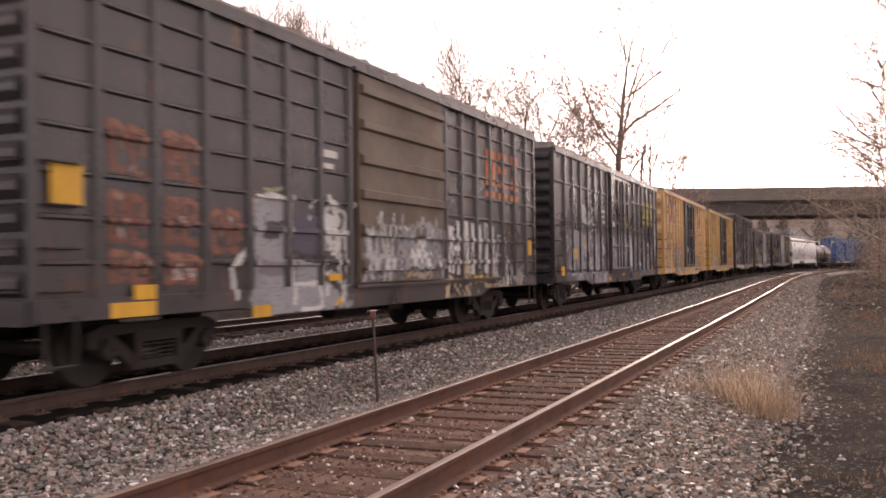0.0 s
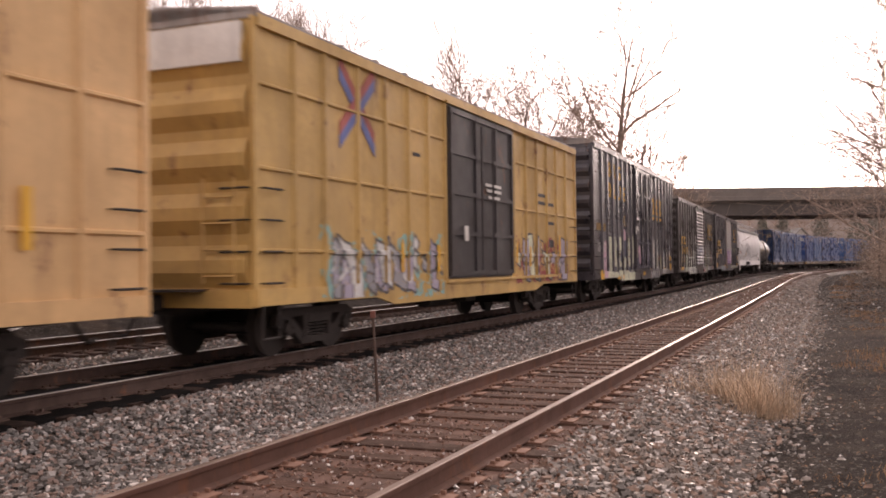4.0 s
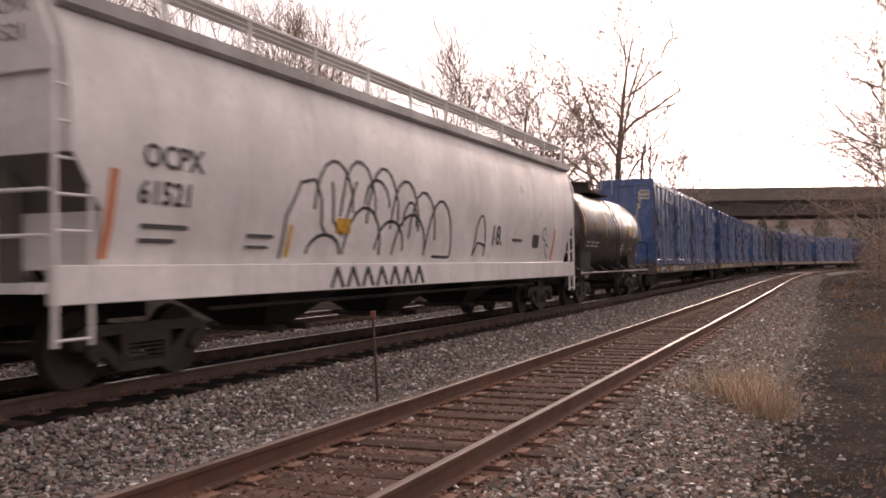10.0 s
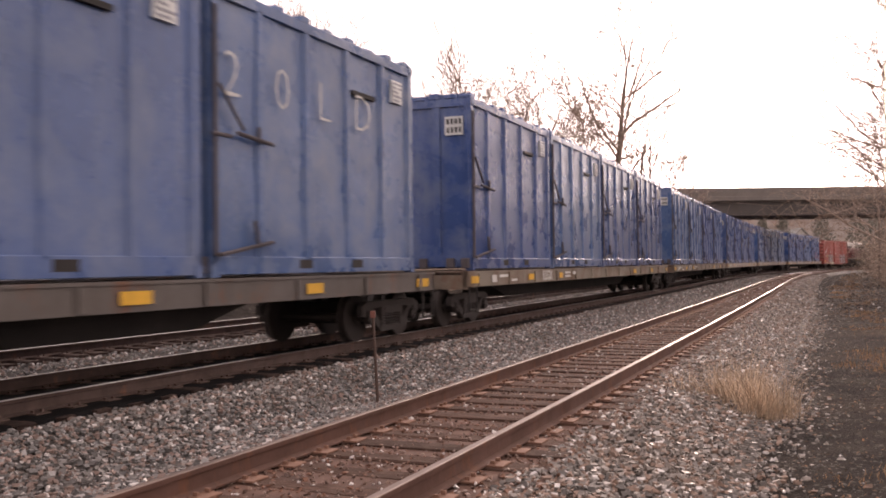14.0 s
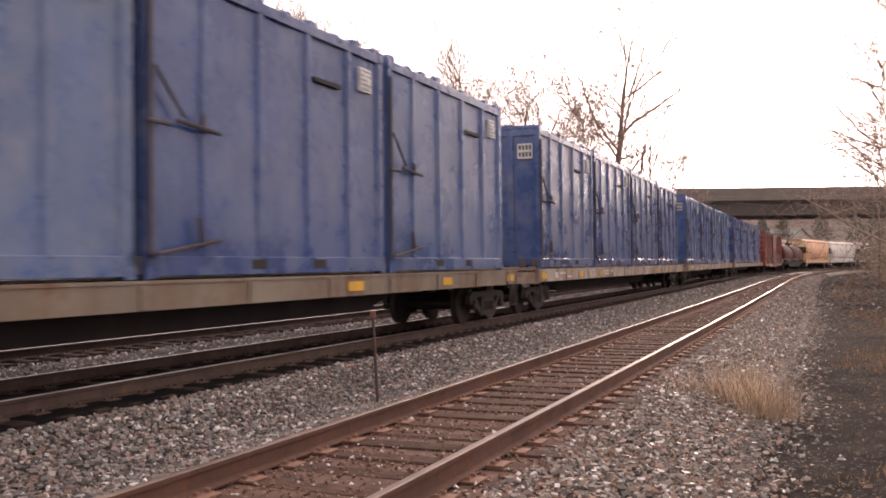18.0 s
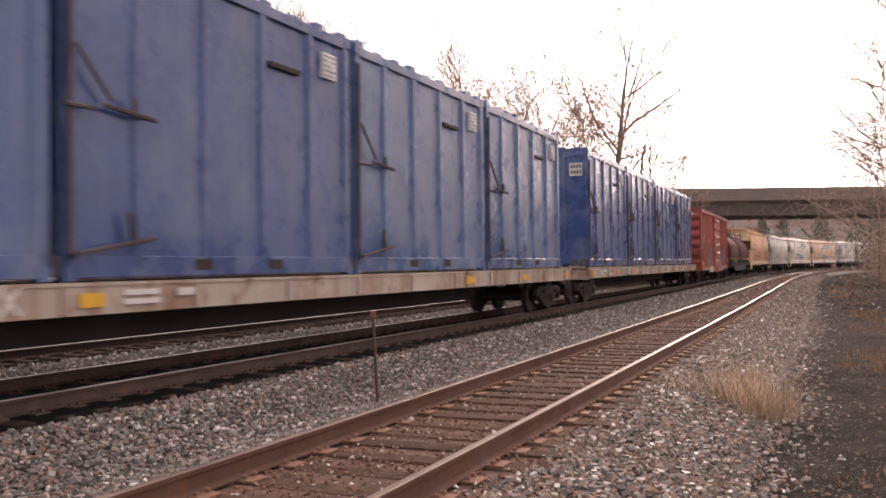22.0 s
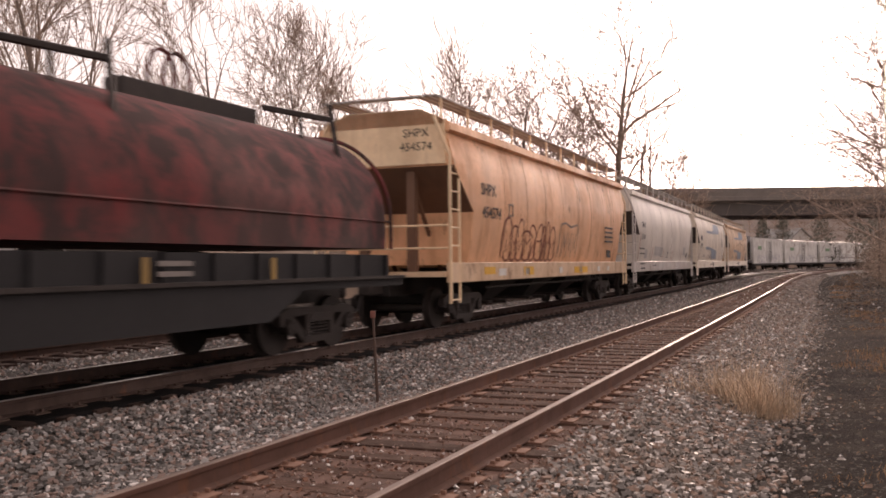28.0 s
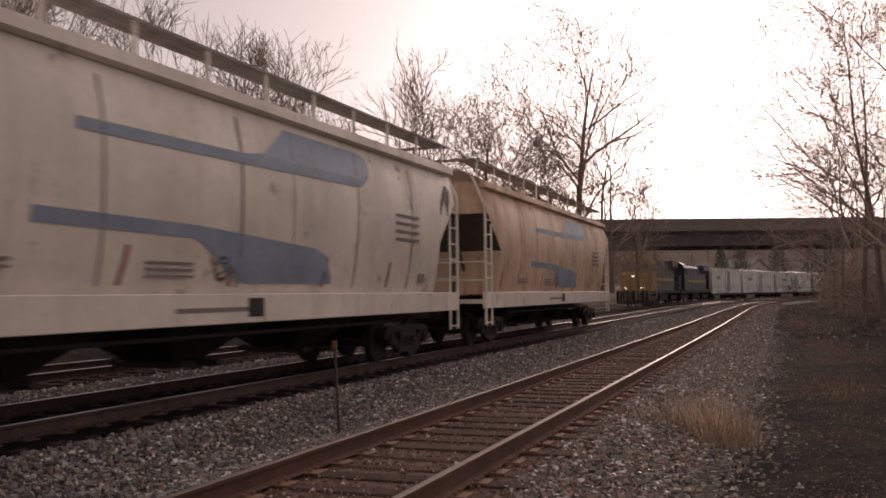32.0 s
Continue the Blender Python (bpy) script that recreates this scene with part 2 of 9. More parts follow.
M_SOIL, M_BED = ground_mat(), bed_mat()
M_STONE = ballast_mat("crushed_stone", (0.065, 0.062, 0.059), (0.44, 0.415, 0.39), (0.33, 0.215, 0.17), (0.21, 0.165, 0.135), 0.92)
M_SHOULDER = ballast_mat("shoulder_stone", (0.080, 0.070, 0.061), (0.44, 0.39, 0.345), (0.34, 0.215, 0.155), (0.20, 0.145, 0.11), 0.91)
M_RAIL = weathered("rusty_rail", (0.115, 0.055, 0.038), 0.85, 0.0, (0.06, 0.035, 0.025), 0.5, 0.2, 0.3, 3.0)
M_RAIL_DARK = weathered("dark_brown_rail", (0.078, 0.046, 0.036), 0.75, 0.0, (0.03, 0.022, 0.018), 0.5, 0.2, 0.1, 3.0)
M_PLATE_DARK = plain("dark_brown_plate", (0.085, 0.052, 0.04), 0.8, 0.0, 0.3, 8.0)
M_RAILTOP = plain("worn_rail_head", (0.58, 0.54, 0.51), 0.30, 0.9, 0.15)
M_RAILDULL = plain("dull_rail_head", (0.20, 0.145, 0.12), 0.46, 0.12, 0.3, gloss=0.32)
M_CRIB = ballast_mat("rusty_crib_stone", (0.10, 0.058, 0.043), (0.34, 0.215, 0.16), (0.26, 0.12, 0.075), (0.17, 0.085, 0.06))


def wood_mat(name, base):
    """Old tie wood: grain along the tie, checks, dust, and a tone for each tie."""
    k = Mat(name)
    info = k.node("ObjectInfo")
    tone = k.mix(info.outputs["Random"], shade(base, 0.62), shade(base, 1.35))
    grain = k.noise(14.0, 5.0, 0.65, k.coords((3.0, 0.22, 3.0)))
    dust = k.noise(3.5, 6.0, 0.7, k.coords())
    col = k.mix(k.span(grain, 0.38, 0.66), shade(base, 0.42), tone)
    col = k.mix(k.span(dust, 0.50, 0.72, 0, 0.55), col, (0.16, 0.105, 0.08))
    return k.end(col, 0.92, 0, grain, 0.6, 0.012, 0.2)


M_TIE = wood_mat("creosoted_wood", (0.112, 0.063, 0.046))
M_TIE_DARK = wood_mat("dark_brown_wood", (0.070, 0.045, 0.037))
M_PLATE = plain("rusty_plate", (0.19, 0.098, 0.065), 0.8, 0.0, 0.3, 8.0)
M_IRON = plain("dirty_iron", (0.026, 0.021, 0.019), 0.8, 0.0, 0.4, 5.0)
# rusted iron, its colour lowered further for the shade under the cars
M_IRON_WARM = plain("rusted_iron", (0.029, 0.021, 0.018), 0.75, 0.0, 0.4, 5.0)
M_YELLOW = weathered("yellow_reflector_paint", (0.78, 0.42, 0.03), 0.5, amount=0.3, streak=0.2)
M_LETTER_Y = weathered("yellow_lettering", (0.72, 0.40, 0.04), 0.6, amount=0.3, streak=0.2)
M_LETTER_O = weathered("orange_lettering", (0.72, 0.24, 0.10), 0.6, amount=0.3, streak=0.2)
M_WHITE = weathered("white_stencil", (0.72, 0.70, 0.66), 0.6, amount=0.3, streak=0.2)
M_BLACK = plain("black_stencil", (0.035, 0.033, 0.035), 0.6)
M_GREY_STEEL = weathered("grey_steel", (0.33, 0.31, 0.29), 0.6, amount=0.5, rust=0.3)

# ---- ground ----
def ground_sheet():
    xs = np.unique(np.concatenate([np.linspace(-1500, -60, 12), np.linspace(-60, 60, 161), np.linspace(60, 320, 90), np.linspace(320, 3500, 16)]))
    ys = np.unique(np.concatenate([np.linspace(-2500, -260, 10), np.linspace(-260, -40, 60), np.linspace(-40, 40, 107), np.linspace(40, 120, 24), np.linspace(120, 2500, 10)]))
    gx, gy = np.meshgrid(xs, ys, indexing="ij")
    line = np.stack([LINE_X, LINE_Y], 1)[::3]
    right = np.full(gx.shape, 999.0)
    d2 = np.full(gx.shape, 1e12)
    for i in range(len(line) - 1):
        a = line[i]
        dx, dy = gx - a[0], gy - a[1]
        q = dx * dx + dy * dy
        near = q < d2
        d2[near] = q[near]
        th = LINE_T[i * 3]
        right[near] = (dx * np.sin(th) - dy * np.cos(th))[near]
    far = np.sqrt(d2)
    right = np.where(right > 0, far, -far)
    # a shallow cess beside the tracks, a bank behind them, gently rolling land
    z = np.interp(right, [-140, -60, -24, -17, -12, -9, 6.5, 8.0, 11, 16, 30, 120], [6, 3.5, 2.6, 2.0, 0.2, -0.62, -0.62, -0.46, -0.36, -0.1, 0.6, 3.0])
    rough = np.array([noise.noise((x * 0.45, y * 0.45, 0.0)) * 0.07 + noise.noise((x * 0.05, y * 0.05, 5.0)) * 0.25 for x, y in zip(gx.ravel(), gy.ravel())]).reshape(gx.shape)
    z = z + rough * np.clip((np.abs(right) - 12) / 8, 0.1, 1)
    nx, ny = gx.shape
    idx = np.arange(nx * ny).reshape(nx, ny)
    faces = np.stack([idx[:-1, :-1], idx[1:, :-1], idx[1:, 1:], idx[:-1, 1:]], -1).reshape(-1, 4)
    me = raw_mesh("ground", np.stack([gx, gy, z], -1).reshape(-1, 3), faces, M_SOIL)
    me.polygons.foreach_set("use_smooth", [True] * len(me.polygons))
    return tagged(new("ground", me), "dark cinders and soil with leaf litter beside the tracks", "ground", kind="structure")


ground_sheet()


def sweep(name, profile, s_values, right, z, material, closed=True):
    """A profile of (right, up) drawn along the line."""
    x, y, t = on_line(np.asarray(s_values))
    pts = []
    for u, v in profile:
        o = right + u
        pts.append(np.stack([x + o * np.sin(t), y - o * np.cos(t), np.full(len(x), z + v)], -1))
    pts = np.stack(pts, 1)
    n, k = pts.shape[:2]
    idx = np.arange(n * k).reshape(n, k)
    j = np.arange(k if closed else k - 1)
    faces = np.stack([idx[:-1][:, j], idx[:-1][:, (j + 1) % k], idx[1:][:, (j + 1) % k], idx[1:][:, j]], -1).reshape(-1, 4)
    return raw_mesh(name, pts.reshape(-1, 3), faces, material)


S_ALONG = np.unique(np.concatenate([np.arange(-300, -40, 10.0), np.arange(-40, 60, 1.0), np.arange(60, 340, 2.0), np.arange(340, 800, 10.0)]))
bed_profile = [(-9.4, -0.95), (-8.4, -0.62), (-7.0, -0.24), (-3.4, -0.24), (-2.6, -0.42), (-1.75, -0.20), (1.7, -0.20), (2.5, -0.40), (3.0, -0.42), (3.75, -0.24), (3.95, -0.205), (6.45, -0.205), (6.9, -0.27), (7.5, -0.42), (8.3, -0.56), (8.9, -0.95)]
tagged(new("ballast_bed", sweep("ballast_bed", bed_profile, S_ALONG, 0, 0, M_BED, False)), "grey crushed stone bed carrying three tracks", "ballast", kind="structure")

# black strip added between the rails: the train's shade put into the colour
tagged(new("shaded_crib", sweep("shaded_crib", [(-1.25, -.23), (-1.2, -.195), (1.2, -.195), (1.25, -.23)], S_ALONG, 0, Z2 + .02, plain("train_shade_black", (0.010, 0.009, 0.009), 0.95, 0, 0.4, 12.0, gloss=0.08), False)), "black oil-soaked stones between the rails under the train", "ballast", kind="structure")
tagged(new("rusty_crib", sweep("rusty_crib", [(-1.42, -.225), (-1.34, -.196), (1.26, -.196), (1.34, -.225)], S_ALONG, D1, 0, plain("rust_stained_fines", (0.12, 0.064, 0.046), 0.95, 0, 0.45, 14.0), False)), "rust-brown fine stones between the ties of the near track", "ballast", kind="structure")
RAIL_FOOT = [(-0.07, -0.17), (0.07, -0.17), (0.07, -0.158), (0.012, -0.14), (0.010, -0.045), (0.034, -0.036), (0.036, -0.004), (-0.036, -0.004), (-0.034, -0.036), (-0.010, -0.045), (-0.012, -0.14), (-0.07, -0.158)]
RAIL_TOP = [(-0.030, -0.004), (0.030, -0.004), (0.026, 0.0), (-0.026, 0.0)]
TRACKS = []


def tie_mesh(name, material, seed):
    rnd = random.Random(seed)
    bm = bmesh.new()
    box(bm, -0.115, 0.115, -1.30, 1.30, -0.18, 0.0, 0.012)
    for v in bm.verts:
        v.co += Vector((rnd.uniform(-.008, .008), rnd.uniform(-.03, .03), rnd.uniform(-.006, .006)))
    return to_mesh(name, bm, material)


def plate_mesh(material):
    bm = bmesh.new()
    box(bm, -0.10, 0.10, -0.20, 0.20, 0.0, 0.018, 0.004)
    for x, y in ((-.06, -.105), (.06, .105), (.06, -.105), (-.06, .12)):
        box(bm, x - .011, x + .011, y - .018, y + .018, 0.018, 0.045)
    return to_mesh("tie_plate", bm, material)


def track(name, right, z, label, tie_material, first, last, from_s, to_s):
    tr = thing(name, label, "railway track", kind="structure")
    TRACKS.append((tr, right, z, tie_material, first, last, from_s, to_s))
    for side in (-0.755, 0.755):
        rail = new("rail", sweep("rail", RAIL_FOOT, S_ALONG, right + side, z, M_RAIL if right > 1 else M_RAIL_DARK))
        rail.parent = tr
        head = new("rail_head", sweep("rail_head", RAIL_TOP, S_ALONG, right + side, z, M_RAILDULL if right > 1 else M_RAILTOP))
        head.parent = rail
    return tr


track("track_1", D1, 0.0, "rusty rails on weathered brown wooden ties with rusty plates", M_TIE, 3.0, 78.0, -30, 330)
track("track_2", 0.0, Z2, "dark oily track on wooden ties carrying the train", M_TIE_DARK, 4.0, 70.0, -30, 330)
track("track_3", D3, Z3, "farther parallel track with worn rails on dark ties", M_TIE_DARK, 10.0, 40.0, -20, 330)


def lay_ties():
    rusty, dark_plate = plate_mesh(M_PLATE), plate_mesh(M_PLATE_DARK)
    for tr, right, z, tie_material, first, last, from_s, to_s in TRACKS:
        plate = rusty if right > 1 else dark_plate
        kinds = [tie_mesh("tie", tie_material, i) for i in range(5)]
        rnd = random.Random(int(right * 10))
        rest = bmesh.new()
        s = from_s
        while s < to_s:
            x, y, t = on_line(s, right)
            m = pose(float(x), float(y), z - 0.175 + rnd.uniform(-.012, .004), 0, 0, math.degrees(float(t)) + rnd.uniform(-1.6, 1.6))
            if first <= s <= last:
                tie = piece("tie", kinds[rnd.randrange(5)], tr, m)
                if s < 45:
                    for side in (-0.755, 0.755):
                        piece("tie_plate", plate, tie, pose(rnd.uniform(-.01, .01), side, 0.002))
            else:
                vs = box(bmesh.new(), -0.115, 0.115, -1.3, 1.3, -0.1, 0.0)
                vs.transform(m)
                me = bpy.data.meshes.new("tmp")
                vs.to_mesh(me)
                vs.free()
                rest.from_mesh(me)
                bpy.data.meshes.remove(me)
            s += 0.53 + rnd.uniform(-.03, .03)
        tagged(part("distant_ties", rest, tie_material, tr), kind="stuff")


# ---- loose stones ----
def stones(name, label, n, seed, place, lo, hi, material, sink=0.25, simple=False):
    """n loose stones; place(rng, n) gives x, y, z of their beds."""
    rng = np.random.default_rng(seed)
    bv = np.array([(x, y, z) for x in (-.78, .78) for y in (-.78, .78) for z in (-.78, .78)])
    bf = np.array([(0, 1, 3), (0, 3, 2), (4, 6, 7), (4, 7, 5), (0, 4, 5), (0, 5, 1), (2, 3, 7), (2, 7, 6), (0, 2, 6), (0, 6, 4), (1, 5, 7), (1, 7, 3)])
    if simple:
        bv = np.array([(1, 0, 0), (-1, 0, 0), (0, 1, 0), (0, -1, 0), (0, 0, 1), (0, 0, -1)], float)
        bf = np.array([(0, 2, 4), (2, 1, 4), (1, 3, 4), (3, 0, 4), (2, 0, 5), (1, 2, 5), (3, 1, 5), (0, 3, 5)])
    x, y, z = place(rng, n)
    k = len(bv)
    shape = bv[None] * (1 + rng.uniform(-0.30, 0.30, (n, k, 1))) + rng.uniform(-0.30, 0.30, (n, k, 3))
    size = np.exp(rng.uniform(np.log(lo), np.log(hi), n))
    shape = shape * (size[:, None] * np.stack([rng.uniform(.8, 1.35, n), rng.uniform(.7, 1.1, n), rng.uniform(.5, .85, n)], 1))[:, None, :]
    a, b = rng.uniform(0, 2 * np.pi, n), rng.uniform(-1.2, 1.2, n)
    ca, sa, cb, sb = np.cos(a)[:, None], np.sin(a)[:, None], np.cos(b)[:, None], np.sin(b)[:, None]
    X, Y, Z = shape[..., 0], shape[..., 1], shape[..., 2]
    Y, Z = Y * cb - Z * sb, Y * sb + Z * cb
    X, Y = X * ca - Y * sa, X * sa + Y * ca
    v = np.stack([X + x[:, None], Y + y[:, None], Z + (z + size * sink)[:, None]], -1).reshape(-1, 3)
    f = (bf[None] + (np.arange(n) * k)[:, None, None]).reshape(-1, 3)
    return tagged(new(name, raw_mesh(name, v, f, material)), label, "ballast stones", kind="stuff")


def strip_of(s0, s1, r0, r1, power=1.0, keep_off=()):
    """Random beds on the stone bed between two offsets, denser towards s0."""
    pu, pv = [q[0] for q in bed_profile], [q[1] for q in bed_profile]

    def place(rng, n):
        s = s0 + (s1 - s0) * rng.uniform(0, 1, n) ** power
        r = rng.uniform(r0, r1, n)
        x, y, t = on_line(s, r)
        return x, y, np.interp(r, pu, pv) + rng.uniform(-.015, .02, n)
    return place


stones("loose_ballast", "grey and pinkish crushed stones between the tracks", 66000, 3, strip_of(4.5, 46, 1.25, 4.25, 1.9), 0.011, 0.033, M_STONE)
stones("shoulder_ballast", "pale crushed stones on the shoulder beside the near track", 40000, 4, strip_of(4.5, 40, 6.3, 7.62, 1.9), 0.010, 0.032, M_SHOULDER)


def spilled(rng, n):
    """Stones that thin out from the shoulder into the cinders."""
    s = 4.5 + 45 * rng.uniform(0, 1, n) ** 1.8
    r = 7.5 + np.abs(rng.normal(0, .38, n)) + .12 * np.sin(s * 1.3) + .1 * np.sin(s * .47)
    x, y, t = on_line(s, r)
    return x, y, np.interp(r, [7.4, 7.75, 8.0, 11, 16], [-.41, -.48, -.46, -.36, -.1])


stones("spilled_ballast", "pale crushed stones thinning out into the cinders", 11000, 14, spilled, 0.009, 0.030, M_SHOULDER)
stones("distant_shoulder", "grey ballast stones beside the near track farther off", 9000, 15, strip_of(38, 120, 6.2, 7.9, 1.3), 0.03, 0.06, M_SHOULDER, simple=True)
stones("distant_ballast", "grey ballast stones between the tracks farther off", 9000, 16, strip_of(44, 130, 1.3, 4.2, 1.3), 0.03, 0.06, M_STONE, simple=True)
stones("rear_ballast", "grey crushed stones along the track behind the viewpoint", 5000, 17, strip_of(-14, 5, 6.2, 7.7), 0.018, 0.045, M_STONE, simple=True)
stones("crib_ballast", "small rusty brown stones between the ties of the near track", 38000, 5, strip_of(2, 44, 3.9, 6.6, 1.6), 0.010, 0.026, M_CRIB, 0.40, True)
stones("distant_crib", "rusty brown stones between the farther ties of the near track", 9000, 18, strip_of(40, 120, 4.0, 6.5, 1.3), 0.02, 0.045, M_CRIB, 0.5, True)
stones("far_ballast", "pale crushed stones beyond the train's track", 16000, 6, strip_of(9, 60, -4.2, -1.1, 1.5), 0.02, 0.045, M_STONE, simple=True)

# ---- rolling stock: x runs back along the car, the near side is -y, z = 0 is the rail top ----
MOVERS = []       # (thing, place along the train, half the distance between pivots)
WHEELS = []       # (wheelset, place along the train)


def share(cache={}):
    """Meshes that all the trucks have in common, made once."""
    if cache:
        return cache
    bm = bmesh.new()
    for y in (-0.755, 0.755):
        q = 1 if y > 0 else -1
        rod(bm, (0, y - .065, 0), (0, y + .065, 0), 0.42, n=24)
        rod(bm, (0, y - q * .075, 0), (0, y - q * .06, 0), 0.455, n=24)
        rod(bm, (0, y + q * .06, 0), (0, y + q * .10, 0), 0.13, n=10)
    rod(bm, (0, -1.06, 0), (0, 1.06, 0), 0.075, n=10)
    for y in (-1.07, 1.07):
        rod(bm, (0, y - .06, 0), (0, y + .06, 0), 0.115, n=12)
        for i in range(3):
            a = i * 2.094
            rod(bm, (.07 * math.cos(a), y * 1.055, .07 * math.sin(a)), (.07 * math.cos(a), y * 1.075, .07 * math.sin(a)), 0.018, n=5)
    cache["wheelset"] = to_mesh("wheelset", bm, M_IRON_WARM, True)
    # cast side frame: top chord, sloping arms, spring pocket
    bm = bmesh.new()
    prism(bm, [(-1.12, .46), (-1.12, .62), (-.92, .70), (.92, .70), (1.12, .62), (1.12, .46), (.98, .42), (.94, .56), (.4, .585), (-.4, .585), (-.94, .56), (-.98, .42)], "y", -0.06, 0.06)
    for q in (-1, 1):
        prism(bm, [(q * .93, .57), (q * .72, .57), (q * .36, .29), (q * .46, .17)], "y", -0.054, 0.054)
        box(bm, q * .36 - .055, q * .36 + .055, -.075, .075, .24, .60)
        prism(bm, [(q * .74, .57), (q * .74, .36), (q * .80, .36), (q * .80, .57)], "y", -0.05, 0.05)
    box(bm, -.47, .47, -.066, .066, .16, .26)
    box(bm, -.30, .30, -.085, .085, .47, .60)
    cache["side_frame"] = to_mesh("side_frame", bm, M_IRON_WARM)
    bm = bmesh.new()
    for x in (-.2, 0, .2):
        for z in np.linspace(.27, .47, 5):
            rod(bm, (x, 0, z), (x, 0, z + .028), 0.085, n=9)
    cache["spring"] = to_mesh("spring", bm, M_IRON_WARM)
    bm = bmesh.new()
    box(bm, -.22, .22, -1.0, 1.0, .46, .66, .03)
    box(bm, -.16, .16, -.16, .16, .66, .80)
    for x in (-.62, .62):
        box(bm, x - .06, x + .06, -.95, .95, .30, .40)
    cache["bolster"] = to_mesh("bolster", bm, M_IRON)
    bm = bmesh.new()
    box(bm, -.42, .08, -.10, .10, .74, .95, .02)
    box(bm, -.62, -.40, -.13, .05, .72, .97, .04)
    box(bm, -.58, -.46, -.02, .14, .74, .95, .03)
    cache["coupler"] = to_mesh("coupler", bm, M_IRON_WARM)
    bm = bmesh.new()
    pipe(bm, [(-.1, .28, .88), (-.30, .24, .62), (-.55, .16, .42), (-.75, .10, .46)], 0.028)
    cache["air_hose"] = to_mesh("air_hose", bm, M_IRON)
    return cache


def truck(car, x, place):
    c = share()
    tk = piece("truck", c["bolster"], car, pose(x, 0, 0), "cast steel truck black with grime")
    for y in (-1.02, 1.02):
        piece("side_frame", c["side_frame"], tk, pose(0, y, 0))
        piece("spring", c["spring"], tk, pose(0, y * 1.0, -.0))
    for dx in (-.86, .86):
        w = piece("wheelset", c["wheelset"], tk, pose(dx, 0, .42))
        WHEELS.append((w, dx, place + x + dx))
    return tk


def running_gear(car, half, pivots, place, couplers=True):
    for x in (-pivots, pivots):
        truck(car, x, place)
    if couplers:
        c = share()
        piece("coupler", c["coupler"], car, pose(-half, 0, 0))
        piece("coupler", c["coupler"], car, pose(half, 0, 0, 0, 0, 180))
        piece("air_hose", c["air_hose"], car, pose(-half, 0, 0))
        piece("air_hose", c["air_hose"], car, pose(half, 0, 0, 0, 0, 180))
    MOVERS.append((car, place, pivots))


def ladder(car, x, y, z0, z1, material, width=0.42, step=0.38, end=False, stiles=True):
    """A ladder of thin rods on the side (or, with end, across the front end)."""
    bm = bmesh.new()
    o = -0.09 if y < 0 else 0.09
    if end:
        at = lambda u, z: (x - 0.09, y + u, z)
    else:
        at = lambda u, z: (x + u, y + o, z)
    if stiles:
        for u in (0, width):
            rod(bm, at(u, z0), at(u, z1), 0.02, n=5)
        whole = part("ladder", bm, material, car)
    z = z0 + 0.1
    while z < z1:
        one = bmesh.new()
        rod(one, at(0, z), at(width, z), 0.016, n=5)
        if not stiles:
            for u in (0, width):
                q = Vector(at(u, z))
                rod(one, q, q + (Vector((.09, 0, 0)) if end else Vector((0, -o, 0))), 0.014, n=4)
            part("grab_iron", one, material, car)
        else:
            part("rung", one, material, whole)
        z += step


def bars(car, rows, material, label="stencilled data, too small to read"):
    """Small illegible writing as plain bars: (x0, x1, y, z0, z1)."""
    for x0, x1, y, z0, z1 in rows:
        part("stencil", box(bmesh.new(), x0, x1, y, y + 0.012, z0, z1), material, car, label)


def badge(car, xs, y, z, h, w, material):
    """A company mark as plain shapes: a ring, a slotted block and an hourglass, each over a short bar."""
    t = w * 0.27
    lo, hi = z - h * .36, z + h * .36
    for i, x in enumerate(xs):
        bm = bmesh.new()
        a, b = x - w / 2, x + w / 2
        if i == 0:
            for q in ((a, a + t, lo, hi), (b - t, b, lo, hi), (a + t, b - t, hi - h * .15, hi), (a + t, b - t, lo, lo + h * .15)):
                box(bm, q[0], q[1], y, y + .01, q[2], q[3])
        elif i == 1:
            box(bm, x - t / 2, x + t / 2, y, y + .01, lo, hi)
            for q in (lo, z - h * .07, hi - h * .14):
                box(bm, a, x - t / 2, y, y + .01, q, q + h * .14)
                box(bm, x + t / 2, b, y, y + .01, q, q + h * .14)
        else:
            prism(bm, [(a, lo), (b, lo), (x + t / 2, z), (b, hi), (a, hi), (x - t / 2, z)], "y", y, y + .01)
        bmesh.ops.remove_doubles(bm, verts=bm.verts, dist=.001)
        part("company_mark", bm, material, car)
        part("underline", box(bmesh.new(), a, b, y, y + .01, z - h * .60, z - h * .47), material, car)


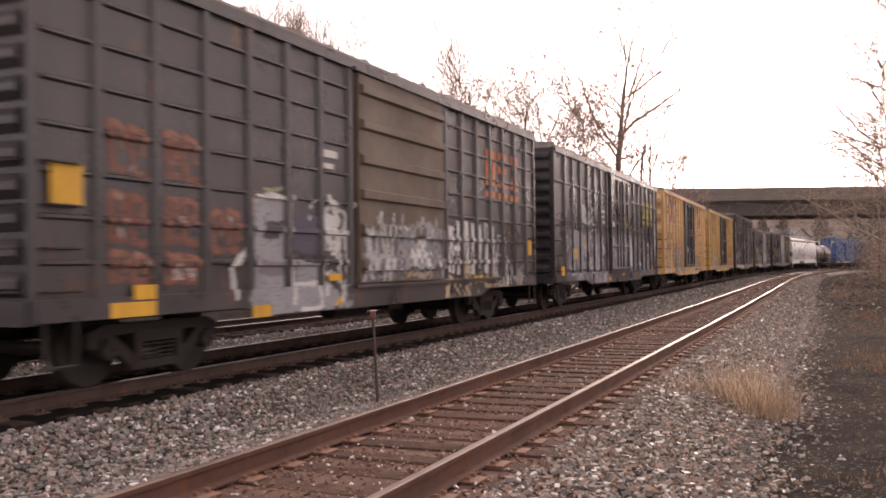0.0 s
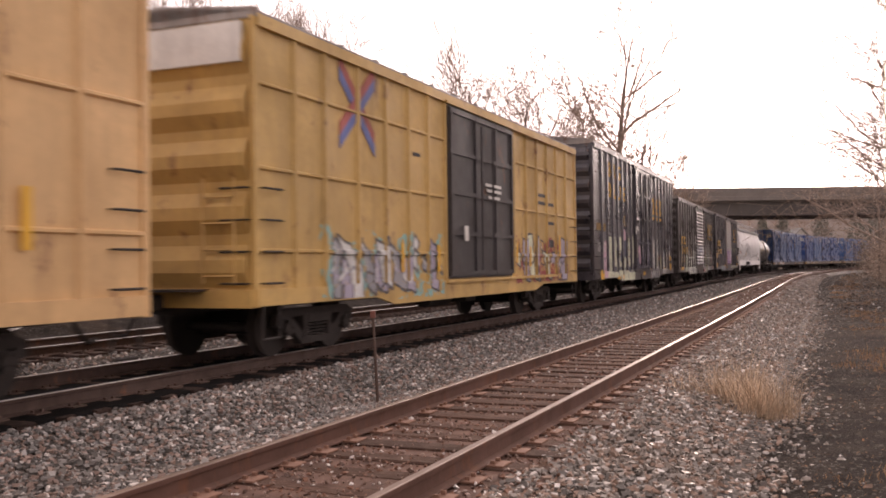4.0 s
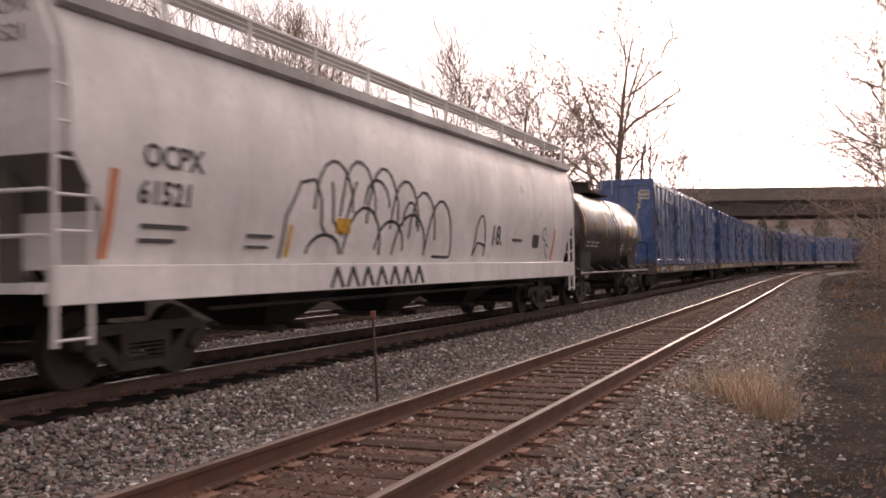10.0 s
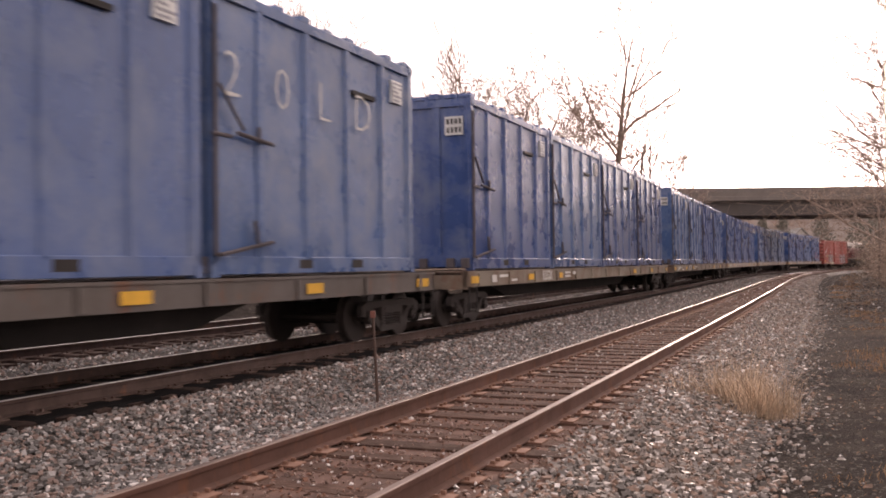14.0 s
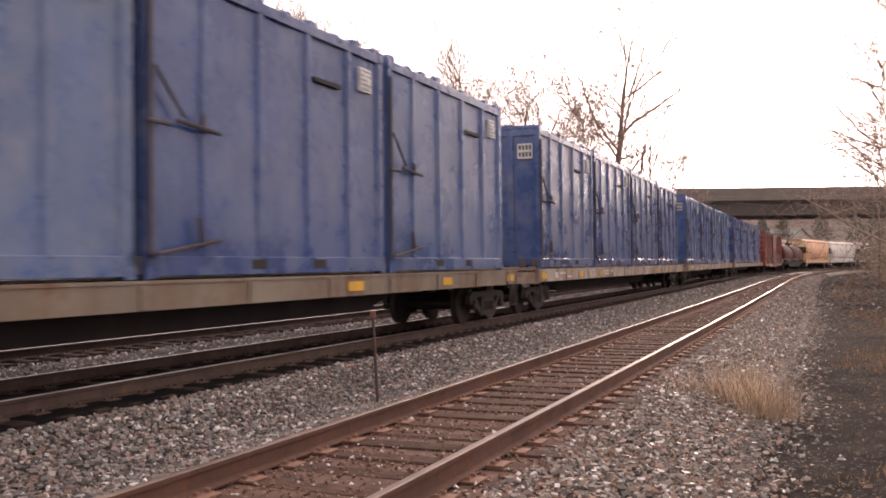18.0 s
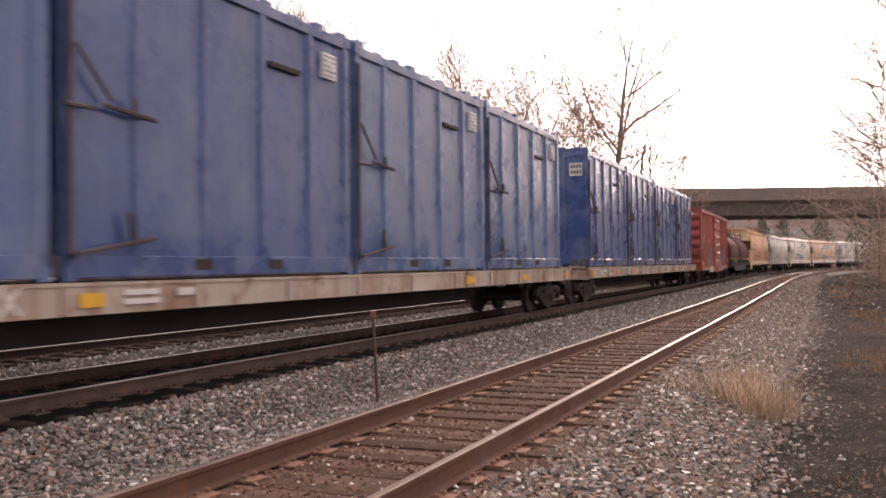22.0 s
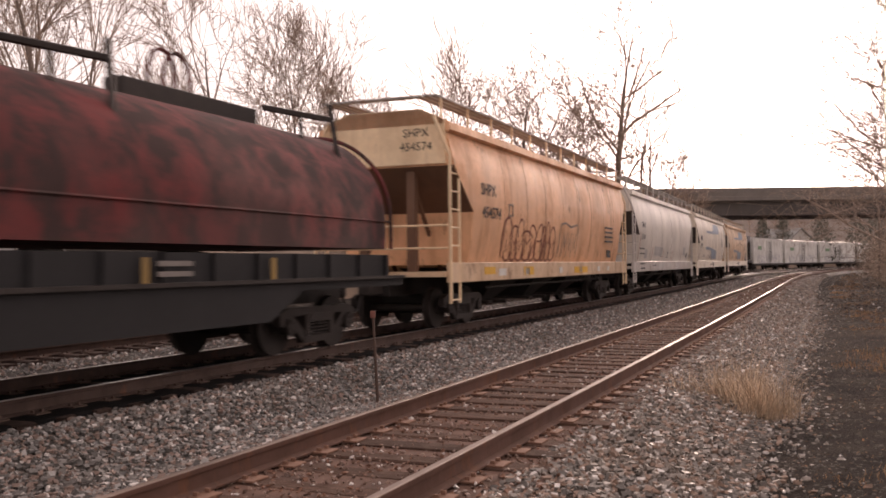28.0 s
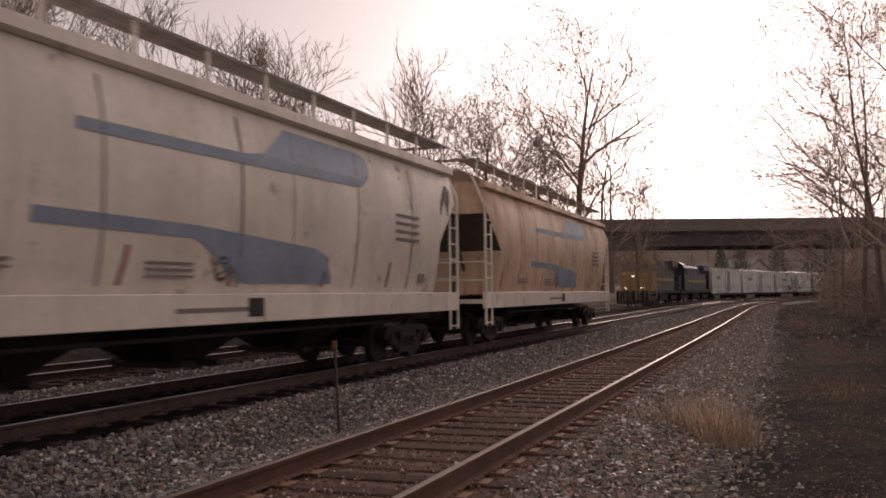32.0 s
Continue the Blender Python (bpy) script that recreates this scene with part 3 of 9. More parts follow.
def boxcar(label, front, back, eave, material, post_x, post_w=0.16, door=(-1.3, 1.6), door_style="plug", door_material=None,
           bands=(), roof=None, end_ribs=10, width=1.52, yellow=(), sill_drop=True):
    L, mid = back - front, (front + back) / 2
    h = L / 2
    car = thing("boxcar", label, "boxcar", "cars of the freight train")
    roof = roof or M_ROOF
    door_material = door_material or material
    w = width
    # body shell and ends
    bm = bmesh.new()
    box(bm, -h, h, -w, w, 0.95, eave)
    part("body", bm, material, car)
    bm = bmesh.new()
    prism(bm, [(-w - .05, eave - .02), (-w - .05, eave + .07), (0, eave + .24), (w + .05, eave + .07), (w + .05, eave - .02)], "x", -h - .04, h + .04)
    part("roof", bm, roof, car)
    n = int(L / 1.1)
    for i in range(n + 1):
        x = -h + i * L / n
        bm = prism(bmesh.new(), [(-w - .05, eave + .072), (-w - .05, eave + .11), (0, eave + .28), (w + .05, eave + .11), (w + .05, eave + .072)], "x", x - .04, x + .04)
        part("roof_rib", bm, roof, car)
    # side sills, deeper between the trucks
    for y in (-w - .02, w + .02):
        bm = bmesh.new()
        lo = 0.80
        if sill_drop:
            o = [(-h, lo), (-h * .58, lo), (-h * .50, .66), (h * .50, .66), (h * .58, lo), (h, lo), (h, 1.02), (-h, 1.02)]
        else:
            o = [(-h, lo), (h, lo), (h, 1.02), (-h, 1.02)]
        prism(bm, o, "y", y - .03, y + .03)
        part("side_sill", bm, material, car)
        bm = bmesh.new()
        box(bm, -h, h, y - .05, y + .05, eave - .13, eave + .03)
        part("top_chord", bm, material, car)
    # posts
    for y in (-w, w):
        o = -0.055 if y < 0 else 0.055
        for x in post_x:
            bm = bmesh.new()
            a, b = x - post_w / 2, x + post_w / 2
            prism(bm, [(a, y), (a + .035, y + o), (b - .035, y + o), (b, y)], "z", 0.97, eave - .10)
            part("side_post", bm, material, car)
        for z, t in bands:
            edges = sorted([-h] + list(post_x) + [h])
            for a, b in zip(edges, edges[1:]):
                if b - a < .25 or (a < door[1] and b > door[0]):
                    continue
                bm = bmesh.new()
                prism(bm, [(y, z), (y + o * .75, z + t * .3), (y + o * .75, z + t * .7), (y, z + t)], "x", a + post_w / 2, b - post_w / 2)
                part("panel_rib", bm, material, car)
    # corrugated ends
    for x, o in ((-h, -1), (h, 1)):
        step = (eave - 1.1) / end_ribs
        for i in range(end_ribs):
            bm = bmesh.new()
            z = 1.05 + i * step
            prism(bm, [(x, z), (x + o * .10, z + step * .28), (x + o * .10, z + step * .52), (x, z + step * .80)], "y", -w + .10, w - .10)
            part("end_rib", bm, material, car)
        for y in (-w, w):
            bm = bmesh.new()
            box(bm, x - .05, x + .05, y - .035, y + .035, 0.80, eave)
            part("corner_post", bm, material, car)
        bm = bmesh.new()
        box(bm, x - .1, x + .1, -w, w, .78, 1.02)
        part("end_sill", bm, material, car)
        bm = bmesh.new()
        box(bm, x + o * .02, x + o * .42, -.8, .8, 1.0, 1.03)
        part("crossover_platform", bm, M_IRON_WARM, car)
    # doors
    a, b = door
    for y in (-w, w):
        q = -1 if y < 0 else 1
        dw = b - a
        d = part("door", box(bmesh.new(), a, b, min(y, y + q * .07), max(y, y + q * .07), 1.05, eave - .16), door_material, car)
        f = y + q * .07
        if door_style == "corrugated":
            n = 17
            for i in range(n):
                z = 1.12 + i * (eave - 1.45) / n
                st = (eave - 1.45) / n
                part("door_corrugation", prism(bmesh.new(), [(f, z), (f + q * .055, z + st * .3), (f + q * .055, z + st * .6), (f, z + st * .95)], "x", a + .06, b - .06), door_material, d)
        elif door_style == "ribbed":
            for z in np.linspace(1.25, eave - .5, 6):
                part("door_rib", prism(bmesh.new(), [(f, z), (f + q * .06, z + .03), (f + q * .06, z + .15), (f, z + .18)], "x", a + .05, b - .05), door_material, d)
        else:
            for z in np.linspace(1.10, eave - .30, 5):
                part("door_rib", box(bmesh.new(), a, b, min(f, f + q * .04), max(f, f + q * .04), z, z + .09), door_material, d)
            for x in (a + .03, a + dw * .36, a + dw * .68, b - .12):
                part("door_stile", box(bmesh.new(), x, x + .09, min(f, f + q * .045), max(f, f + q * .045), 1.10, eave - .22), door_material, d)
        for u in (.42, .60) if door_style == "plug" else ():
            part("locking_bar", rod(bmesh.new(), (a + dw * u, f + q * .09, 1.2), (a + dw * u, f + q * .09, eave - .4), .022, n=6), door_material, d)
        for z in (0.97, eave - .15):
            bm = bmesh.new()
            box(bm, a - .15, b + dw * .95, min(y, y + q * .11), max(y, y + q * .11), z, z + .06)
            part("door_track", bm, material, car)
    # grab irons, ladders
    for y in (-w, w):
        ladder(car, -h + .10, y, 1.0, 2.7, M_IRON, .42, .42, stiles=False)
        ladder(car, h - .52, y, 1.0, 2.7, M_IRON, .42, .42, stiles=False)
    ladder(car, -h, -w + .08, 1.0, 2.6, M_IRON, .42, .42, end=True, stiles=False)
    for x in (-h + .12, h - .52):
        bm = bmesh.new()
        pipe(bm, [(x, -w - .03, .82), (x, -w - .03, .36), (x + .4, -w - .03, .36), (x + .4, -w - .03, .82)], .02)
        part("stirrup", bm, M_IRON, car)
    # underframe
    bm = bmesh.new()
    box(bm, -h, h, -.2, .2, .68, .98)
    for x in np.linspace(-h * .55, h * .55, 7):
        box(bm, x - .08, x + .08, -1.4, 1.4, .78, .96)
    part("underframe", bm, M_IRON, car)
    bm = bmesh.new()
    rod(bm, (-1.0, -.7, .62), (.2, -.7, .62), .17, n=12)
    box(bm, .8, 1.4, -.95, -.55, .5, .85)
    part("brake_gear", bm, M_IRON, car)
    bm = bmesh.new()
    rod(bm, (-h - .16, .55, 2.15), (-h - .12, .55, 2.15), .26, n=14)
    part("hand_brake", bm, M_IRON, car)
    for x, z, a_, b_ in yellow:
        bm = bmesh.new()
        box(bm, x, x + a_, -w - .053, -w - .048, z, z + b_)
        part("yellow_panel", bm, M_YELLOW, car, "yellow reflective panel")
    car["posts"] = [float(v) for v in post_x]
    car["post_w"], car["door_a"], car["door_b"], car["door_style"], car["eave"] = post_w, door[0], door[1], door_style, eave
    car["ribs"] = [float(v) for q in bands for v in q]
    running_gear(car, h, h - 2.3, mid)
    return car


M_ROOF = weathered("galvanised_roof", (0.30, 0.27, 0.25), 0.6, 0.0, amount=0.6, rust=0.4)
G_WHITE, G_GREY, G_LILAC, G_PINK = (0.66, 0.66, 0.64), (0.33, 0.33, 0.35), (0.42, 0.38, 0.48), (0.66, 0.42, 0.50)
G_BLACK, G_RED, G_TEAL, G_CREAM, G_PURPLE, G_ORANGE, G_DARK = (0.02, 0.02, 0.025), (0.42, 0.10, 0.08), (0.25, 0.48, 0.45), (0.68, 0.70, 0.52), (0.22, 0.10, 0.26), (0.62, 0.36, 0.12), (0.06, 0.055, 0.065)
G_NAVY, G_MAUVE, G_TAN = (0.05, 0.055, 0.10), (0.22, 0.19, 0.22), (0.50, 0.38, 0.24)
DARK = (0.05, 0.046, 0.055)

M_CAR_A = weathered("dark_grey_paint", (0.047, 0.042, 0.046), 0.27, dirt=(0.115, 0.10, 0.097), amount=0.5, streak=0.6, rust=0.15)
M_CAR_A_DOOR = weathered("brown_door_paint", (0.150, 0.115, 0.082), 0.55, amount=0.4, streak=0.6, rust=0.25)
M_CAR_B = weathered("black_blue_paint", (0.0418, 0.0389, 0.0454), 0.27, dirt=(0.135, 0.118, 0.112), amount=0.5, streak=0.6, rust=0.1)
M_CAR_C = weathered("golden_yellow_paint", (0.71, 0.45, 0.21), 0.5, dirt=(.25, .14, .07), amount=0.3, streak=0.3, rust=0.10)
M_CAR_D = weathered("tan_yellow_paint", (0.56, 0.36, 0.12), 0.5, dirt=(.2, .13, .06), amount=0.35, streak=0.35, rust=0.12)
M_CAR_CD_DOOR = weathered("black_door_paint", (0.038, 0.034, 0.036), 0.5, amount=0.3, streak=0.4, rust=0.1)
M_CAR_E = weathered("deep_blue_black_paint", (0.0446, 0.041, 0.0504), 0.27, dirt=(0.135, 0.118, 0.112), amount=0.5, streak=0.6, rust=0.06)
M_CAR_F = weathered("brown_black_paint", (0.057, 0.0488, 0.045), 0.27, dirt=(0.135, 0.118, 0.112), amount=0.5, streak=0.6, rust=0.08)
M_CAR_F_DOOR = weathered("dark_corrugated_door", (0.085, 0.075, 0.070), 0.45, amount=0.4, streak=0.4)
M_CAR_G = weathered("blue_black_paint", (0.0473, 0.0435, 0.0503), 0.27, dirt=(0.135, 0.118, 0.112), amount=0.5, streak=0.6, rust=0.08)
M_CAR_G_DOOR = weathered("bare_rusting_door", (0.30, 0.29, 0.285), 0.5, dirt=(.30, .15, .08), amount=0.75, streak=0.5, rust=0.30)
M_CAR_R = weathered("oxide_red_paint", (0.36, 0.080, 0.058), 0.5, dirt=(.16, .05, .04), amount=0.35, streak=0.4, rust=0.06)


M_LETTER_O_DIM = weathered("faded_orange_lettering", (0.36, 0.13, 0.08), 0.6, amount=0.5, streak=0.4)
M_LETTER_Y_DIM = weathered("faded_yellow_lettering", (0.36, 0.22, 0.06), 0.6, amount=0.5, streak=0.4)
M_LETTER_YG = weathered("lemon_yellow_lettering", (0.62, 0.52, 0.05), 0.6, amount=0.3, streak=0.3)


# ---- sprayed graffiti: paint laid on the side, over posts, ribs and sills ----
def spray(c, cache={}):
    if c not in cache:
        cache[c] = weathered("sprayed_paint", c, 0.55, dirt=shade(c, .45), amount=0.45, streak=0.3)
    return cache[c]


def near_line(gx, gz, pts):
    d = np.full(gx.shape, 9.0)
    for (ax, az), (bx, bz) in zip(pts, pts[1:]):
        ux, uz = bx - ax, bz - az
        f = np.clip(((gx - ax) * ux + (gz - az) * uz) / (ux * ux + uz * uz + 1e-9), 0, 1)
        d = np.minimum(d, np.hypot(gx - ax - f * ux, gz - az - f * uz))
    return d


def inside(gx, gz, pts):
    """Which grid points lie in the outline."""
    hit = np.zeros(gx.shape, bool)
    for (ax, az), (bx, bz) in zip(pts, pts[1:] + pts[:1]):
        if az != bz:
            hit ^= ((az > gz) != (bz > gz)) & (gx < (bx - ax) * (gz - az) / (bz - az) + ax)
    return hit


def side_y(car, gx, gz, face):
    """How far out the side stands at (x, z): sheet, ribs, posts, sill, and the door with its corrugations or ledges."""
    ys = np.full(gx.shape, -face - .006)
    if "posts" not in car.keys():
        return ys
    ribs, f, top = list(car["ribs"]), -face - .076, car["eave"]
    for a, t in zip(ribs[::2], ribs[1::2]):
        ys[(gz > a - .012) & (gz < a + t)] = -face - .048
    for p in car["posts"]:
        ys[np.abs(gx - p) < car["post_w"] / 2] = -face - .062
    a, b = car["door_a"], car["door_b"]
    door = (gx > a) & (gx < b) & (gz > 1.05)
    if car["door_style"] == "corrugated":
        st = (top - 1.45) / 17
        u = ((gz - 1.12) / st) % 1
        bulge = np.interp(u, [0, .3, .6, .95, 1], [0, .055, .055, 0, 0]) * ((gx > a + .06) & (gx < b - .06) & (gz > 1.12))
        ys = np.where(door, f - bulge, ys)
    elif car["door_style"] == "ribbed":
        ys[door] = f
        for z in np.linspace(1.25, top - .5, 6):
            ys[door & (gz > z - .01) & (gz < z + .19)] = f - .062
    else:
        ys[door] = f
        for z in np.linspace(1.10, top - .30, 5):
            ys[door & (gz > z - .01) & (gz < z + .10)] = f - .042
        for x in (a + .03, a + (b - a) * .36, a + (b - a) * .68, b - .12):
            ys[door & (gx > x - .01) & (gx < x + .10)] = f - .048
    ys[gz < 1.04] = -face - .058
    return ys


def wild(x0, x1, z0, z1, palette, edge, n, seed, shine=None, lean=.25):
    """Sharp overlapping shards like letters, each outlined, with strokes over them: rows for mural()."""
    rnd, rows = random.Random(seed), []
    for i in range(n):
        u = x0 + (x1 - x0) * (i + rnd.uniform(.1, .9)) / n
        w, k = (x1 - x0) / n * rnd.uniform(.35, .75), rnd.uniform(-lean, lean)
        lo = z0 + (z1 - z0) * rnd.choice((0, 0, .1, .35)) + rnd.uniform(-.04, .05)
        hi = z1 - (z1 - z0) * rnd.choice((0, 0, .08, .3)) + rnd.uniform(-.08, .06)
        pts = [(u - w + k, hi), (u + w * rnd.uniform(.3, 1) + k, hi - rnd.uniform(0, .18)), (u + w * rnd.uniform(.5, 1.1), (lo + hi) / 2), (u + w, lo), (u - w * rnd.uniform(.2, 1), lo + rnd.uniform(0, .15)), (u - w * .6, (lo + hi) / 2)]
        rows += [("fill", palette[i % len(palette)], pts), ("line", edge, .045, pts + pts[:1])]
        m = (lo + hi) / 2 + rnd.uniform(-.15, .15)
        rows.append(("line", rnd.choice((edge, palette[(i + 1) % len(palette)])), rnd.uniform(.04, .10), [(u - w * .7, m), (u, m + rnd.uniform(-.2, .2)), (u + w * .7, m + rnd.uniform(-.1, .1))]))
        if shine:
            rows.append(("line", shine, .03, [(u - w * .5 + k * .8, hi - .1), (u - w * .4, m)]))
    return rows


def scribble(x0, x1, z0, z1, n, seed):
    """A looping handwritten line."""
    rnd = random.Random(seed)
    return [(x0 + (x1 - x0) * (i + rnd.uniform(-.6, .6)) / n, (z1 if i % 2 else z0) + rnd.uniform(-.3, .3) * (z1 - z0)) for i in range(n + 1)]


def mural(car, x0, x1, z0, z1, rows, cell=.02, face=1.52, bare_posts=False, wear=.10, seed=1, low=None, label="layered sprayed graffiti"):
    """Sprayed paint on a side. rows, painted in turn: ("fill", colour, outline), ("line", colour, width, points),
    ("haze", colour, x0, x1, z0, z1, cover, seed) for patchy thin paint."""
    xs, zs = np.arange(x0, x1, cell), np.arange(max(z0, .68 if low is None else low), z1, cell)
    gx, gz = np.meshgrid(xs + cell / 2, zs + cell / 2)
    wx = gx + .020 * np.sin(gz * 7 + seed) + .006 * np.sin(gz * 31 + gx * 9)
    wz = gz + .020 * np.sin(gx * 6 + seed * 2) + .006 * np.sin(gx * 27 + gz * 11)
    colours = list(dict.fromkeys(r[1] for r in rows))
    img = np.full(gx.shape, -1)
    for kind, c, *rest in rows:
        i = colours.index(c)
        if kind == "fill":
            img[inside(wx, wz, rest[0])] = i
        elif kind == "line":
            img[near_line(wx, wz, rest[1]) < rest[0] / 2] = i
        else:
            a, b, lo, hi, cover, q = rest
            blot = sum(np.sin(gx * f + q * 1.7 * f + 1.3 * np.sin(gz * f * .8 + q)) * np.cos(gz * f * .7 + q * 2.3 + 1.1 * np.sin(gx * f * .9)) for f in (2.6, 5.3, 11.0, 23.0)) / 4
            m = (wx > a) & (wx < b) & (wz > lo) & (wz < hi + .12 * np.sin(gx * 4.1 + q))
            img[m & (blot > .55 * (1 - 2 * cover) * .9)] = i
    grain = np.sin(gx * 41 + 3 * np.sin(gz * 29)) * np.sin(gz * 37 + 2 * np.sin(gx * 23))
    img[grain > 1 - wear] = -1
    sill = np.where(np.abs(xs) < 4.0, .68, .83) if low is None else np.full(len(xs), low)
    img[gz < sill[None, :]] = -1
    lower, upper = side_y(car, gx, gz - cell * .499, face), side_y(car, gx, gz + cell * .499, face)
    if "posts" in car.keys():
        if bare_posts:
            for p in car["posts"]:
                img[(np.abs(gx - p) < car["post_w"] / 2 + .012) & (gz > 1.04)] = -1
        for e in (car["door_a"], car["door_b"]):
            img[(np.abs(gx - e) < .05) & (gz > 1.03)] = -1
    for ci, c in enumerate(colours):
        key = np.where(img == ci, np.round(lower * 1000).astype(int) * 1000 + np.round(upper * 1000).astype(int), 0)
        edge = np.zeros(key.shape, bool)
        edge[:, 0] = True
        edge[:, 1:] = key[:, 1:] != key[:, :-1]
        r, q = np.nonzero(edge)
        ends = np.append(q[1:], len(xs))
        ends[np.append(r[1:] != r[:-1], True)] = len(xs)
        keep = key[r, q] != 0
        r, q, ends = r[keep], q[keep], ends[keep]
        if not len(r):
            continue
        ya, yb, xa, xb, za = lower[r, q], upper[r, q], xs[q], xs[0] + ends * cell, zs[r]
        vs = np.stack([np.stack([xa, ya, za], 1), np.stack([xb, ya, za], 1), np.stack([xb, yb, za + cell], 1), np.stack([xa, yb, za + cell], 1)], 1).reshape(-1, 3)
        o = new("graffiti", raw_mesh("graffiti", vs, np.arange(len(vs)).reshape(-1, 4), spray(c)))
        o.parent = car
        tagged(o, label, kind="stuff")


def posts(a, b, n):
    return list(np.linspace(a, b, n))


LEFT7, RIGHT7 = posts(-7.1, -1.72, 7), posts(2.15, 7.2, 7)
BANDS_A = [(z, .07) for z in np.linspace(1.35, 4.05, 7)]
SPAN = .9     # distance between side posts
car_a = boxcar("dark grey ribbed boxcar with faded orange marks and graffiti", -192.6, -176.75, 4.55, M_CAR_A, LEFT7 + RIGHT7, bands=BANDS_A, door=(-1.5, 1.95), door_style="ribbed", door_material=M_CAR_A_DOOR, end_ribs=11,
               yellow=((-6.95, .80, .7, .16), (-6.6, .98, .35, .16), (-4.4, .66, .42, .17), (-2.45, .72, .4, .14), (-2.45, 1.1, .4, .10), (3.6, .95, .5, .14), (-7.75, 1.95, .42, .42), (7.3, 1.5, .3, .4)))
badge(car_a, (4.75, 5.55, 6.4), -1.535, 3.45, 1.1, .60, M_LETTER_O)
bars(car_a, [(-2.55, -2.1, -1.535, 2.95, 3.06), (-2.5, -2.2, -1.535, 2.78, 2.86), (2.6, 3.0, -1.535, 1.6, 1.7)], M_WHITE)
car_b = boxcar("black ribbed boxcar covered with white and grey graffiti", -174.9, -158.6, 4.50, M_CAR_B, posts(-7.1, -1.7, 7) + posts(2.0, 7.3, 7), bands=[(3.55, .10), (2.5, .06)], door=(-1.36, 1.6), end_ribs=11,
               yellow=((-7.6, .98, .35, .25), (-6.3, 1.45, .5, .30), (-3.6, .70, .5, .12), (-1.7, .72, .5, .12), (.6, .86, .5, .10), (3.2, .9, .5, .10), (6.6, .95, .35, .2)))
badge(car_b, (5.07, 5.95, 6.83), -1.535, 3.42, .95, .52, M_LETTER_YG)
bars(car_b, [(-2.4, -1.9, -1.535, 2.98, 3.05), (-2.4, -2.0, -1.535, 2.8, 2.87), (-2.3, -1.9, -1.535, 2.62, 2.72), (-1.2, -.95, -1.66, 2.55, 2.7)], M_WHITE)
bars(car_b, [(-.2, .4, -1.66, 2.85, 2.92), (.7, 1.2, -1.66, 2.6, 2.66), (.7, 1.2, -1.66, 2.72, 2.78), (.7, 1.2, -1.66, 2.84, 2.88)], M_LETTER_Y_DIM, "faded yellow plate")
BANDS_C, BANDS_D = [(1.66, .07), (3.08, .07), (4.3, .05)], [(1.50, .07), (2.60, .07), (3.72, .07)]


def yellow_car(label, front, back, eave, m, ribs):
    car = boxcar(label, front, back, eave, m, [-7.2, -6.36, -5.32, -4.32, -3.42, -2.56, -1.74] + [2.46, 3.4, 4.3, 5.2, 6.1, 7.06], post_w=.12, bands=ribs, door=(-1.66, 2.2), door_material=M_CAR_CD_DOOR, end_ribs=5,
                 yellow=((-3.8, 1.2, .12, .5), (-2.2, 1.2, .12, .5), (-1.4, 1.35, .12, .5), (3.6, 1.25, .12, .5), (2.55, 1.35, .12, .5), (6.3, 1.5, .12, .6)))
    # crossed arrows in red and blue, in two halves beside the post
    for q in (1, -1):
        for u0, u1 in ((-5.90, -5.39), (-5.25, -4.72)):
            cx = -5.32
            z0, z1 = 3.86 + q * (u0 - cx) * .92, 3.86 + q * (u1 - cx) * .92
            for d, mm in ((-.10, M_MARK_BLUE), (.10, M_MARK_RED)):
                bm = prism(bmesh.new(), [(u0, z0 + d - .10), (u1, z1 + d - .10), (u1, z1 + d + .10), (u0, z0 + d + .10)], "y", -1.537 - .003 * (q > 0), -1.526)
                part("crossed_mark", bm, mm, car, "faded red and blue crossed mark")
    bars(car, [(-3.2, -2.9, -1.535, 3.3, 3.36), (4.4, 5.1, -1.535, 3.05, 3.13), (4.5, 5.1, -1.535, 2.85, 2.93), (5.3, 5.9, -1.535, 2.85, 2.93), (5.3, 5.9, -1.535, 2.35, 2.43), (5.4, 5.85, -1.535, 1.75, 1.95)], M_BLACK)
    bars(car, [(.3, 1.3, -1.64, 3.0, 3.06), (.4, 1.3, -1.64, 2.88, 2.94), (.5, 1.2, -1.64, 2.74, 2.80), (-1.0, -.8, -1.66, 1.8, 2.1)], M_WHITE)
    ladder(car, -h_of(front, back), -1.25, 1.1, 2.5, m, .5, .35, end=True)
    return car


def h_of(front, back):
    return (back - front) / 2


M_MARK_RED = weathered("faded_red_mark", (0.42, 0.11, 0.09), 0.6)
M_MARK_BLUE = weathered("faded_blue_mark", (0.13, 0.17, 0.40), 0.6)
M_PLATE_RED = weathered("dull_red_plate", (0.15, 0.035, 0.03), 0.6)
car_c = yellow_car("golden yellow boxcar with black doors and graffiti", -156.6, -140.6, 4.62, M_CAR_C, BANDS_C)
for words, size, x, z in (("FB", .46, -6.78, 2.54), ("OX", .46, -5.84, 2.54), ("50", .42, -6.78, 2.06), ("51", .42, -5.84, 2.06), ("23", .42, -4.82, 2.06), ("next", .25, -6.78, 3.92), ("load", .25, -6.78, 3.68), ("any", .25, -3.87, 3.88), ("road", .25, -3.87, 3.66)):
    letters(car_c, words, size, x, -1.536, z, M_BLACK, "black painted lettering", .008)
